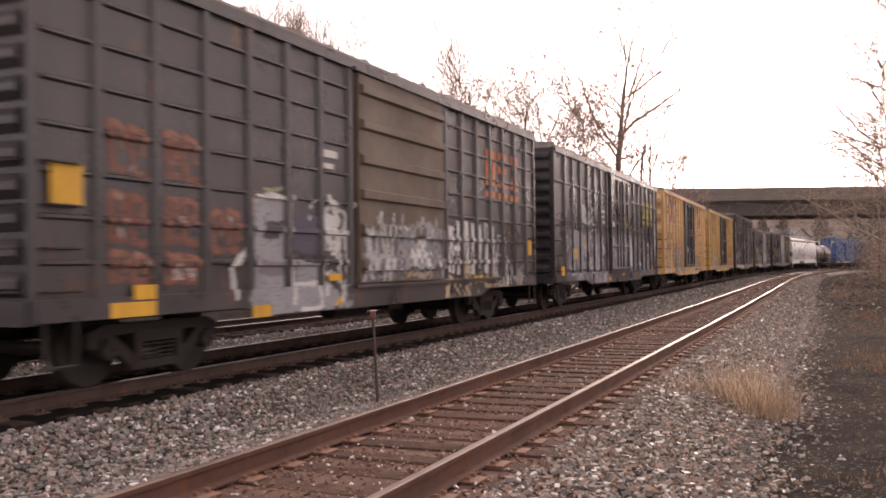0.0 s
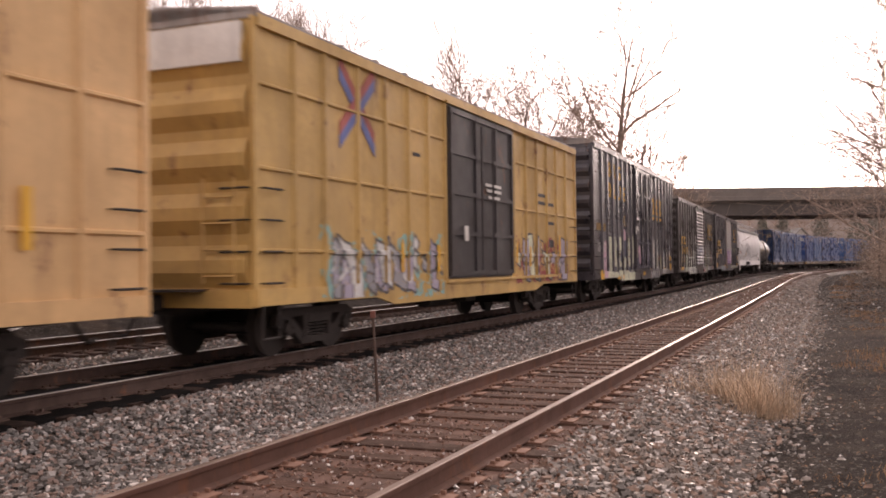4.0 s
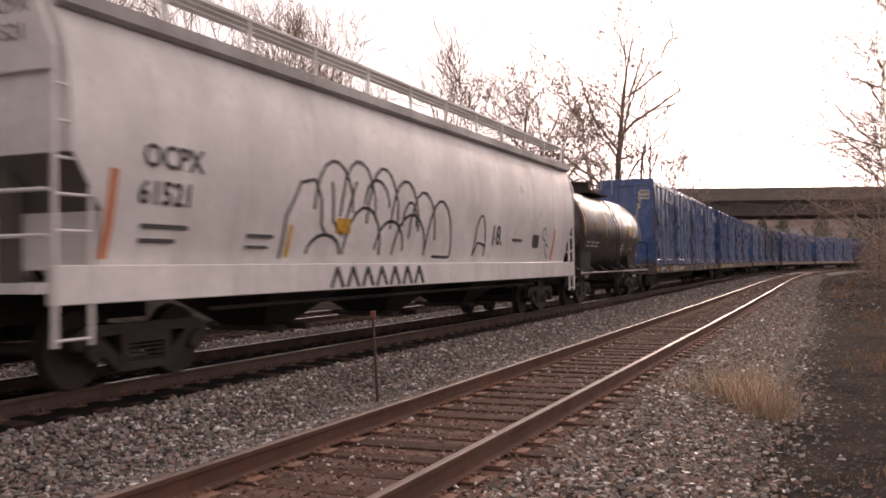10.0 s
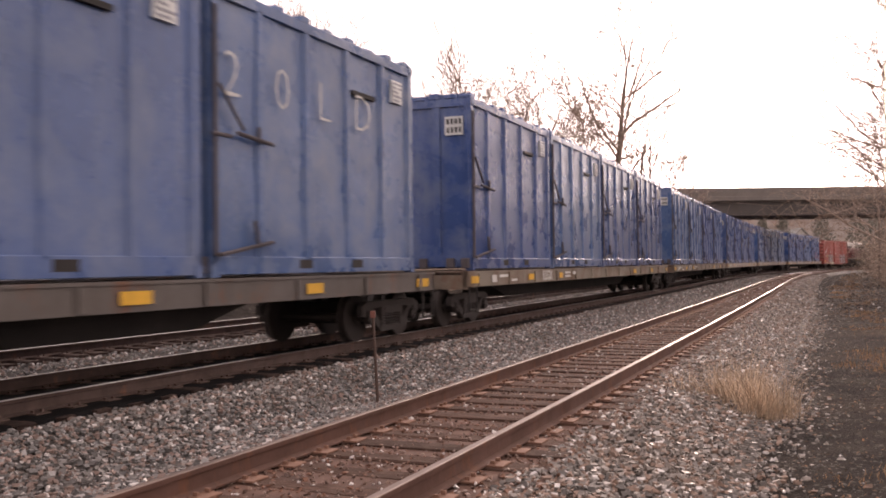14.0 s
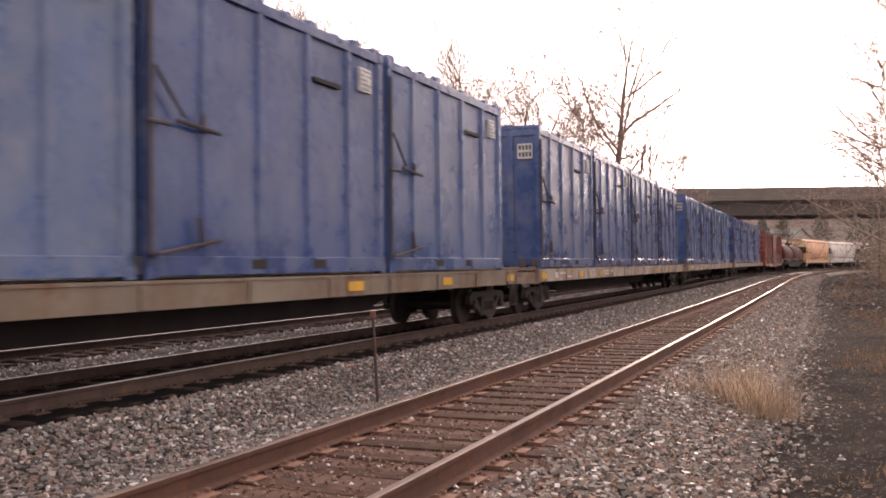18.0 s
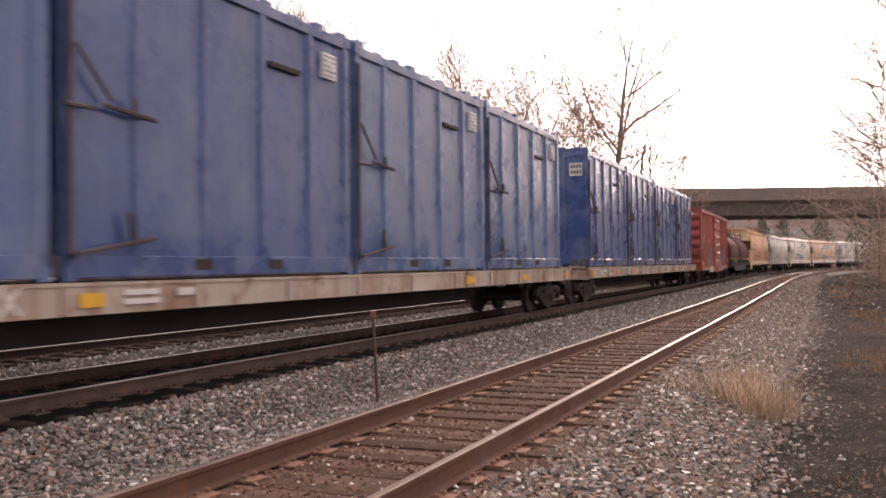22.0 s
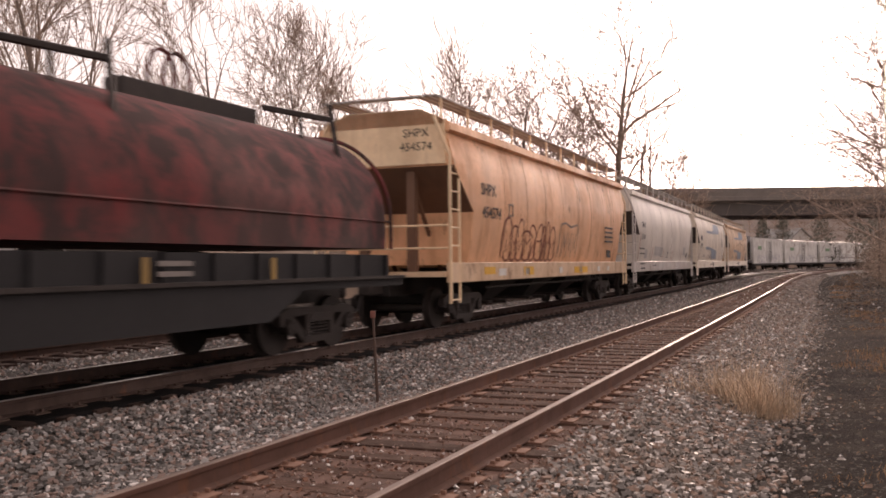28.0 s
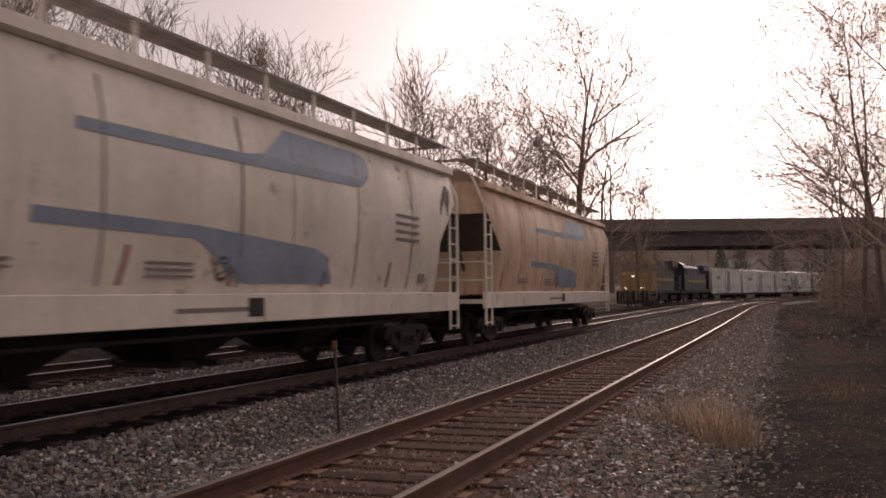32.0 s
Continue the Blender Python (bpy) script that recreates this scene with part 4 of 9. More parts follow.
for i, x in enumerate((4.5, 4.8, 5.5)):
    bm = bmesh.new()
    box(bm, x - .05, x + .07, -1.536, -1.526, 3.25, 3.62)
    box(bm, x - .14, x + .16, -1.536, -1.526, 3.62, 3.70)
    part("company_mark", bm, M_MARK_RED, car_c, "faded dark red mark")
car_d = yellow_car("tan yellow boxcar with black doors and a white end panel", -138.5, -122.2, 4.62, M_CAR_D, BANDS_D)
part("white_end_panel", box(bmesh.new(), -8.27, -8.20, -1.38, 1.38, 4.02, 4.55), M_WHITE, car_d, "white painted panel on the end")
car_e = boxcar("tall blue-black boxcar with yellow lettering and pale green graffiti", -119.9, -103.65, 5.15, M_CAR_E, [-6.97, -6.13, -5.27, -4.46, -3.67, -2.86, -2.05] + [2.36, 3.3, 4.2, 5.05, 5.9, 6.75, 7.5], post_w=.22, door=(-1.45, 1.65), end_ribs=8,
               yellow=((-7.3, .78, .5, .30), (-4.7, .74, .5, .14), (-3.85, .74, .5, .14), (-2.1, .74, .5, .14), (.2, .82, .5, .14), (2.55, .9, .5, .12), (5.2, .95, .5, .12), (7.0, .95, .4, .3), (7.0, 1.4, .35, .2)))
for word, z in (("BIG", 4.48), ("BLUE", 3.78)):
    for i, ch in enumerate(word):
        letters(car_e, ch, .70, -5.68 + i * .805, -1.536, z, M_LETTER_Y, "yellow capital letter", .012)
badge(car_e, (2.83, 3.75, 4.63), -1.536, 3.7, .95, .52, M_LETTER_Y)
bars(car_e, [(-7.65, -7.42, -1.535, 2.38, 2.62), (-7.34, -7.12, -1.535, 2.38, 2.62), (-6.82, -6.64, -1.535, 2.38, 2.62), (-6.58, -6.40, -1.535, 2.38, 2.62)], M_LETTER_Y_DIM, "yellow stencilled blocks")
bars(car_e, [(-3.5, -3.02, -1.535, 2.98, 3.02), (-3.42, -3.1, -1.535, 2.90, 2.93), (-3.42, -3.1, -1.535, 2.83, 2.86), (-3.5, -3.02, -1.535, 2.75, 2.79), (-3.5, -3.02, -1.535, 2.66, 2.70)], M_LETTER_Y_DIM)
bars(car_e, [(-1.35, -1.0, -1.64, 2.95, 3.05), (-1.35, -1.05, -1.64, 2.55, 2.7), (-1.58, -1.46, -1.64, 2.4, 2.7), (6.95, 7.3, -1.536, 1.55, 1.85)], M_WHITE)
for words, x in (("15", -7.4), ("13", -6.6)):
    letters(car_e, words, .42, x, -1.54, 1.82, M_WHITE, "white stencilled figures", .008)
car_f = boxcar("brown-black boxcar with a corrugated door and yellow stencils", -101.65, -85.85, 4.52, M_CAR_F, posts(-7.17, -1.7, 7) + RIGHT7, post_w=.17, bands=[(1.55, .05), (2.3, .05)], door=(-1.35, 2.0), door_style="corrugated", door_material=M_CAR_F_DOOR, end_ribs=9,
               yellow=((-7.2, .92, .9, .15), (-.2, 1.1, 1.4, .10), (4.0, .95, .5, .12)))
badge(car_f, (5.09, 5.94, 6.78), -1.536, 3.3, 1.0, .52, M_LETTER_Y)


def stencils(car, x0, z1, z2, figures, mark=True):
    """Stencilled mark as blocks over figures, one group to a panel."""
    for i, ch in enumerate(figures):
        letters(car, ch, .50, x0 + i * SPAN, -1.577, z2, M_LETTER_Y, "yellow stencilled figures", .012, 1.12)
    for i in range(2):
        for u in (-.2, .14):
            x = x0 + i * SPAN + u
            bm = bmesh.new()
            box(bm, x - .13, x - .03, -1.583, -1.577, z1 - .2, z1 + .2)
            box(bm, x - .03, x + .13, -1.583, -1.577, z1 + .1, z1 + .2)
            if u < 0 or i:
                box(bm, x - .03, x + .13, -1.583, -1.577, z1 - .2, z1 - .1)
            part("stencil", bm, M_LETTER_Y, car, "yellow stencilled blocks")


# figures and marks in yellow
stencils(car_f, -6.73, 2.43, 1.91, ("13", "41", "76"))
bars(car_f, [(-7.0, -6.5, -1.56, 1.5, 1.58), (-7.0, -6.5, -1.56, 1.32, 1.4), (-6.1, -5.6, -1.56, 1.5, 1.58), (-6.1, -5.6, -1.56, 1.32, 1.4)], M_LETTER_Y_DIM)
part("stencil", box(bmesh.new(), -8.02, -7.99, -1.1, -.1, 4.28, 4.42), M_LETTER_Y_DIM, car_f, "yellow stencilled mark on the end")
part("red_plate", box(bmesh.new(), -8.02, -7.99, -.75, -.2, 1.75, 2.2), M_PLATE_RED, car_f, "dark red plate on the end")
bars(car_f, [(-2.5, -2.2, -1.535, 2.95, 3.05), (-1.62, -1.52, -1.6, 2.3, 2.8)], M_WHITE)
car_g = boxcar("blue-black boxcar with a rusting bare metal corrugated door", -84.1, -68.07, 4.55, M_CAR_G, LEFT7 + [2.65, 3.5, 4.35, 5.2, 6.05, 6.9], post_w=.17, door=(-1.38, 1.95), door_style="corrugated", door_material=M_CAR_G_DOOR, end_ribs=9,
               yellow=((-7.75, .92, .55, .28), (-7.65, 1.6, .4, .38), (-4.4, .98, .5, .12), (-2.4, .98, .4, .12), (7.2, .95, .35, .25), (7.3, 1.5, .25, .3), (-1.0, .85, .5, .1)))
badge(car_g, (4.78, 5.63, 6.48), -1.536, 3.5, 1.1, .55, M_LETTER_Y)
stencils(car_g, -6.66, 2.58, 2.03, ("14", "50", "05"))
car_r = boxcar("faded oxide red boxcar with graffiti along its lower side", 136.77, 152.7, 4.42, M_CAR_R, LEFT7 + [2.28, 3.1, 3.95, 4.8, 5.65, 6.5, 7.2], post_w=.14, door=(-1.27, 1.98), door_style="ribbed", end_ribs=6, roof=weathered("red_roof", (.25, .09, .07), amount=.5),
               yellow=((-7.6, 1.05, .45, .28), (5.0, .95, .4, .10)))
bars(car_r, [(-6.9, -6.4, -1.535, 2.6, 2.85), (-6.8, -6.5, -1.535, 2.05, 2.25), (-6.8, -6.55, -1.535, 1.75, 1.9), (-4.1, -3.8, -1.535, 2.5, 2.75), (-2.4, -2.1, -1.54, 2.85, 2.95), (-2.4, -2.15, -1.54, 2.65, 2.75), (-2.3, -2.1, -1.54, 2.4, 2.5), (-.9, -.6, -1.66, 2.3, 2.5)], M_WHITE)
for i in range(9):
    if i != 3:
        part("stencil", box(bmesh.new(), -8.12, -8.09, .10 - .15 * i, .20 - .15 * i, 4.12, 4.27), M_WHITE, car_r, "white stencilled mark on the end")

# ---- graffiti, car by car ----
G_OLIVE, G_SKY, G_SMOKE = (0.36, 0.37, 0.24), (0.40, 0.47, 0.54), (0.16, 0.145, 0.16)
def block(a, b, lo, hi, skew=0.0):
    return [(a + skew, hi), (b + skew, hi - .03), (b, lo), (a, lo + .02)]


G_ROSE, G_LIME, G_RUST, G_VIOLET, G_BLUE, G_BRICK = (.60, .34, .30), (.50, .58, .16), (.35, .15, .09), (.34, .20, .33), (.16, .20, .36), (.36, .08, .07)
# dark grey car: worn-off orange stencils, a tall outlined piece, white blocks beyond the door
ghost = []
for n_, (u, v) in enumerate(((-6.62, 2.60), (-5.73, 2.60), (-6.62, 1.86), (-5.73, 1.86), (-4.88, 1.76), (-6.62, 1.33), (-5.73, 1.30))):
    high = .24 if v > 1.5 else .14
    for q in (-.17, .15):
        ghost += [("line", (.24, .095, .065), .11, [(u + q - .09, v - high), (u + q - .09, v + high)]), ("line", (.34, .15, .10), .08, [(u + q - .09, v + high), (u + q + .10, v + high * .9), (u + q + .08, v - high * .1 * (n_ % 3))]), ("line", (.24, .095, .065), .09, [(u + q - .08, v - high), (u + q + .09, v - high)])]
    ghost += [("haze", (.20, .085, .06), u - .34, u + .32, v - high - .06, v + high + .06, .20, n_), ("haze", (.46, .36, .32), u - .2, u + .25, v - high, v + high, .10, n_ + 3)]
mural(car_a, -7.05, -4.4, 1.0, 3.0, ghost, wear=.25, bare_posts=True, label="worn faded orange stencil blocks")
mural(car_a, -4.9, -1.55, .66, 2.5, [
    ("haze", G_GREY, -4.5, -1.7, .66, 1.2, .5, 2), ("fill", G_GREY, block(-4.3, -3.42, .66, 2.25)), ("fill", G_GREY, block(-4.4, -2.5, .66, 1.05)),
    ("fill", G_DARK, [(-4.05, 1.95), (-3.6, 1.95), (-3.7, 1.72), (-4.1, 1.7)]), ("fill", G_MAUVE, block(-4.2, -3.5, 1.2, 1.42)), ("fill", (.09, .085, .12), block(-3.35, -2.68, 1.5, 2.1)),
    ("fill", G_GREY, block(-3.3, -2.7, 1.0, 1.4)), ("line", G_WHITE, .09, [(-4.75, .95), (-4.8, 1.35), (-4.45, 1.5), (-4.32, 2.2), (-3.9, 2.3), (-3.45, 2.2), (-3.38, .8)]),
    ("line", G_WHITE, .07, [(-3.3, 1.05), (-2.75, 1.1), (-2.62, .75), (-3.2, .7)]), ("line", G_WHITE, .08, [(-2.5, .9), (-2.55, 1.9), (-2.3, 2.35), (-2.15, 1.95), (-2.0, .8)]),
    ("haze", G_WHITE, -3.4, -2.7, 2.0, 2.4, .45, 5), ("haze", G_WHITE, -2.6, -1.7, 1.1, 2.3, .40, 6), ("line", G_WHITE, .07, [(-1.85, 1.3), (-1.75, 1.9), (-1.6, 2.3)]), ("line", G_OLIVE, .05, [(-4.05, 2.36), (-3.6, 2.40)])], bare_posts=True, seed=3, label="tall white outlined graffiti with grey fill")
mural(car_a, -1.45, 1.9, 1.06, 2.2, [("haze", G_SMOKE, -1.4, 1.9, 1.06, 2.0, .6, 3), ("haze", G_GREY, -1.4, 1.9, 1.1, 2.1, .38, 4), ("line", G_WHITE, .05, scribble(-1.3, -.2, 1.2, 2.1, 7, 4)), ("line", G_GREY, .05, scribble(-.2, 1.8, 1.2, 2.0, 10, 5)), ("haze", G_TAN, -.4, 1.2, 1.1, 1.3, .5, 7), ("haze", G_WHITE, -1.3, 1.7, 1.2, 1.9, .22, 8)], label="worn grey and white graffiti on the door")
mural(car_a, 2.0, 7.5, .68, 2.35, [("fill", G_WHITE, block(2.05, 2.62, 1.15, 2.1)), ("fill", G_WHITE, block(2.75, 3.4, 1.12, 2.22)), ("fill", G_WHITE, block(3.55, 4.15, 1.1, 2.2)), ("fill", G_WHITE, block(4.35, 4.95, 1.1, 2.2)),
    ("haze", G_TAN, 2.0, 5.0, 1.0, 1.5, .35, 6), ("haze", G_DARK, 2.0, 5.0, 1.15, 2.1, .18, 9), ("line", G_DARK, .05, scribble(2.1, 4.9, 1.25, 2.0, 15, 7)), ("line", G_WHITE, .03, [(5.2, 1.5), (5.2, 1.95), (5.7, 1.95), (5.7, 1.5), (5.2, 1.5)]), ("haze", G_GREY, 4.9, 7.2, .7, 1.3, .4, 3), ("line", G_WHITE, .05, scribble(5.0, 6.0, .75, 1.5, 6, 8)), ("haze", G_TAN, 2.0, 6.8, .66, 1.0, .5, 11)], bare_posts=True, seed=5, label="white block graffiti with dark scribbles")
# black car: smoky grey and white all along
mural(car_b, -7.0, -1.5, .66, 3.1, [
    ("haze", G_MAUVE, -6.9, -1.6, .66, 2.2, .75, 1), ("fill", G_GREY, block(-6.6, -5.2, .95, 2.3)), ("fill", G_GREY, block(-4.95, -4.3, 1.0, 2.2)), ("fill", G_NAVY, block(-4.85, -4.45, 1.35, 1.8)),
    ("fill", G_MAUVE, block(-4.3, -3.5, .95, 2.2)), ("fill", G_GREY, [(-3.6, 2.3), (-3.0, 1.9), (-2.7, .95), (-3.5, .95)]), ("fill", (.06, .06, .10), [(-2.6, 1.75), (-2.3, 2.0), (-1.75, 1.95), (-1.6, 1.6), (-1.9, 1.35), (-2.5, 1.4)]),
    ("haze", G_WHITE, -6.9, -1.7, 1.0, 2.1, .20, 5), ("haze", G_SMOKE, -6.9, -1.6, .9, 2.2, .25, 8), ("line", G_GREY, .05, [(-3.7, 2.5), (-3.2, 2.1), (-2.7, 1.8), (-2.65, 1.0)]),
    ("haze", G_WHITE, -5.0, -3.6, 2.45, 3.0, .42, 3), ("line", G_WHITE, .05, [(-4.4, 2.6), (-3.7, 2.65), (-3.55, 2.35), (-4.4, 2.25)]), ("fill", G_NAVY, block(-6.9, -1.6, 1.03, 1.14)), ("haze", G_GREY, -6.0, -1.8, .66, 1.0, .6, 4), ("fill", G_SKY, [(-2.4, .72), (-2.0, .72), (-1.9, 1.0), (-2.3, 1.0)]),
    ("haze", G_TAN, -5.6, -4.6, 1.6, 2.2, .3, 6)], seed=7, label="smoky grey, mauve and white graffiti")
mural(car_b, -1.3, 1.6, 1.06, 2.5, [("haze", G_MAUVE, -1.3, 1.6, 1.06, 2.3, .65, 2), ("haze", G_GREY, -1.3, 1.5, 1.1, 2.35, .36, 5), ("haze", G_BLUE, -1.2, -.6, 1.4, 1.8, .3, 3), ("haze", G_WHITE, -1.2, 1.5, 1.3, 2.3, .16, 7), ("line", G_GREY, .05, scribble(-1.2, 1.4, 1.2, 2.1, 13, 3))], seed=9, label="smoky worn graffiti on the door")
mural(car_b, 1.9, 8.0, .66, 3.3, [("haze", G_SMOKE, 1.9, 7.0, .9, 2.2, .55, 3), ("haze", G_BLUE, 2.0, 5.5, .9, 1.3, .35, 2), ("fill", G_WHITE, [(2.0, 2.0), (2.35, 2.4), (2.65, 2.0), (2.75, 1.2), (2.2, 1.15)]), ("line", G_GREY, .12, [(2.1, 1.2), (2.0, 2.1), (2.5, 2.5)]),
    ("line", G_GREY, .13, [(3.1, 1.25), (3.25, 1.95), (3.6, 2.1), (3.7, 1.3)]), ("line", G_WHITE, .10, [(4.0, 2.1), (4.15, 1.3), (4.55, 1.2)]), ("line", G_GREY, .14, [(4.6, 2.2), (4.75, 1.2), (5.2, 1.25), (5.3, 2.1)]), ("line", G_WHITE, .09, [(5.6, 1.2), (5.75, 2.0), (6.2, 2.1)]), ("line", G_GREY, .12, [(6.3, 1.1), (6.45, 1.9), (6.8, 1.85)]),
    ("haze", G_WHITE, 2.0, 6.9, 1.1, 2.15, .20, 6), ("haze", G_GREY, 2.2, 7.0, .7, 1.0, .4, 8), ("line", G_WHITE, .03, [(5.75, 1.3), (5.75, 1.65), (6.2, 1.65), (6.2, 1.3), (5.75, 1.3)]),
    ("haze", G_GREY, 7.1, 7.9, 1.1, 3.1, .45, 5), ("line", G_WHITE, .06, scribble(7.2, 7.8, 1.5, 3.1, 8, 6)), ("haze", G_OLIVE, 7.2, 7.9, 1.2, 1.8, .4, 9)], seed=11, label="white outlined graffiti over a smoky ground")
# golden car
mural(car_c, -7.2, -1.75, .66, 2.6, [("haze", G_ROSE, -6.9, -6.0, 1.0, 1.9, .5, 3), ("fill", G_WHITE, [(-6.9, .75), (-6.2, .8), (-6.1, 1.5), (-6.6, 1.3)]), ("haze", G_GREY, -7.0, -6.1, .7, 1.2, .4, 4), ("haze", G_ROSE, -4.4, -1.9, 1.6, 2.45, .55, 2), ("fill", G_GREY, [(-5.35, 2.1), (-4.9, 2.15), (-4.7, 1.7), (-1.9, 1.7), (-1.85, 1.35), (-5.3, 1.3)])]
      + wild(-5.35, -1.95, .72, 2.15, (G_GREY, (.50, .49, .47), (.28, .31, .32)), (.12, .12, .13), 6, 22, G_WHITE, .35) + wild(-5.35, -1.95, .74, 2.0, (G_WHITE, G_GREY, (.20, .23, .24), G_WHITE, (.34, .42, .42)), (.09, .09, .10), 10, 21, G_WHITE, .35)
      + [("haze", G_ROSE, -2.6, -1.9, .8, 1.4, .5, 6), ("haze", G_BRICK, -2.5, -1.9, 1.0, 1.5, .2, 7), ("line", G_ROSE, .07, [(-4.2, 2.2), (-3.8, 2.45), (-3.4, 2.1), (-3.0, 2.3)])], seed=12, label="grey, white and pink wild graffiti")
mural(car_c, -1.5, 2.1, 1.06, 2.3, [("haze", G_GREY, -.6, 1.9, 1.1, 2.0, .25, 4), ("line", G_GREY, .035, scribble(-.3, 1.7, 1.25, 2.0, 15, 4)), ("line", G_WHITE, .03, scribble(-.4, .4, 1.3, 2.0, 8, 9))], label="pale thin scribbles on the black door")
mural(car_c, 2.3, 6.9, .80, 2.1, [("haze", G_GREY, 2.4, 5.2, .85, 1.75, .55, 4), ("haze", G_BRICK, 2.4, 6.0, .85, 1.6, .22, 6)] + wild(2.4, 5.0, .85, 1.7, (G_GREY, (.34, .22, .17), G_LILAC), (.12, .09, .08), 7, 14), seed=14, wear=.2, label="faded grey and red graffiti")
# tan car
mural(car_d, -6.6, -1.75, .66, 2.0, [("haze", G_TEAL, -6.5, -1.9, .75, 1.8, .35, 3)] + wild(-6.4, -1.9, .76, 1.85, (G_GREY, G_LILAC, G_WHITE), (.10, .09, .09), 12, 15, G_WHITE), seed=15, label="grey and white wild graffiti")
mural(car_d, 2.4, 7.3, .80, 2.2, [("haze", G_BRICK, 2.5, 7.1, .85, 1.9, .4, 4)] + wild(2.6, 7.1, .86, 2.0, (G_CREAM, G_LILAC, G_ORANGE), G_DARK, 11, 16, G_WHITE), seed=16, label="cream, orange and lilac wild graffiti")
# tall car: huge cream letters that stop at the posts
mural(car_e, -7.0, -1.5, .60, 2.75, [
    ("haze", G_SMOKE, -6.9, -1.6, 1.9, 2.4, .6, 2), ("fill", G_NAVY, block(-7.0, -1.5, 1.04, 1.18)), ("fill", G_PINK, [(-6.6, 2.05), (-6.15, 2.1), (-6.2, .72), (-6.9, .72), (-6.75, 1.3)]), ("line", G_MAUVE, .06, [(-6.65, 1.45), (-6.3, 1.5), (-6.45, 1.1)]),
    ("fill", G_CREAM, [(-6.0, 2.2), (-5.45, 2.22), (-5.4, .66), (-6.3, .66), (-6.15, 1.4)]), ("fill", G_CREAM, [(-5.2, 2.05), (-4.95, 2.28), (-4.78, 2.0), (-4.55, 1.18), (-5.38, 1.18)]), ("fill", G_CREAM, block(-5.35, -4.6, .66, 1.0)),
    ("fill", G_CREAM, block(-4.5, -3.8, .64, 2.26)), ("fill", G_NAVY, [(-4.02, 1.8), (-3.78, 1.65), (-3.8, 1.3), (-4.0, 1.4)]), ("fill", G_CREAM, block(-3.62, -2.85, .62, 1.5)), ("fill", G_CREAM, [(-2.8, 2.2), (-2.35, 2.28), (-2.2, 1.2), (-2.8, 1.2)]), ("fill", G_CREAM, [(-2.15, 2.25), (-1.55, 2.3), (-1.55, 1.3), (-1.9, 1.2), (-2.2, 1.3)]), ("fill", G_CREAM, block(-2.8, -1.55, .62, .98)),
    ("fill", G_NAVY, block(-5.4, -1.6, 1.05, 1.17)), ("fill", G_PINK, [(-3.5, 2.15), (-3.55, 2.4), (-3.3, 2.58), (-3.02, 2.42), (-3.0, 2.15)]), ("fill", (.045, .045, .09), [(-3.6, 2.12), (-2.9, 2.12), (-2.9, 1.68), (-3.2, 1.5), (-3.6, 1.66)]), ("fill", G_NAVY, [(-2.3, 1.75), (-1.9, 1.7), (-2.0, 1.45), (-2.3, 1.5)]),
    ("line", G_SMOKE, .10, [(-6.1, 2.3), (-5.4, 2.32), (-5.2, 2.2), (-4.9, 2.38), (-4.5, 2.36), (-3.8, 2.32)]), ("line", G_SMOKE, .08, [(-2.85, 2.3), (-1.6, 2.38)])]
    + [("line", G_RUST, .025, [(x, z), (x + .28, z + .01)]) for x, z in ((-5.9, 1.6), (-5.1, 1.7), (-4.95, 1.45), (-4.3, 1.9), (-4.3, 1.6), (-4.25, 1.3), (-2.6, 1.8), (-2.6, 1.55), (-5.8, .9), (-4.3, .85), (-3.3, 1.0))]
    + [("haze", (.50, .52, .40), -6.2, -1.6, .62, 2.2, .16, 9)], bare_posts=True, seed=17, wear=.05, label="huge pale green-cream letters with navy bands")
mural(car_e, -1.4, 1.6, 1.06, 2.3, [("haze", (.05, .05, .085), -1.4, 1.6, 1.06, 2.2, .7, 3), ("fill", G_PINK, [(-.95, 1.75), (-.75, 2.02), (-.55, 1.9), (-.38, 1.3), (-.7, 1.3), (-.8, 1.6)]), ("fill", G_OLIVE, [(-1.4, 2.1), (-1.15, 2.0), (-1.0, 1.5), (-1.4, 1.5)]), ("fill", G_WHITE, block(-.22, 0, 1.75, 2.0)), ("haze", G_MAUVE, -.3, 1.5, 1.1, 2.0, .25, 5), ("haze", G_GREY, .9, 1.5, 1.3, 2.1, .22, 6)], seed=18, label="navy and pink graffiti on the door")
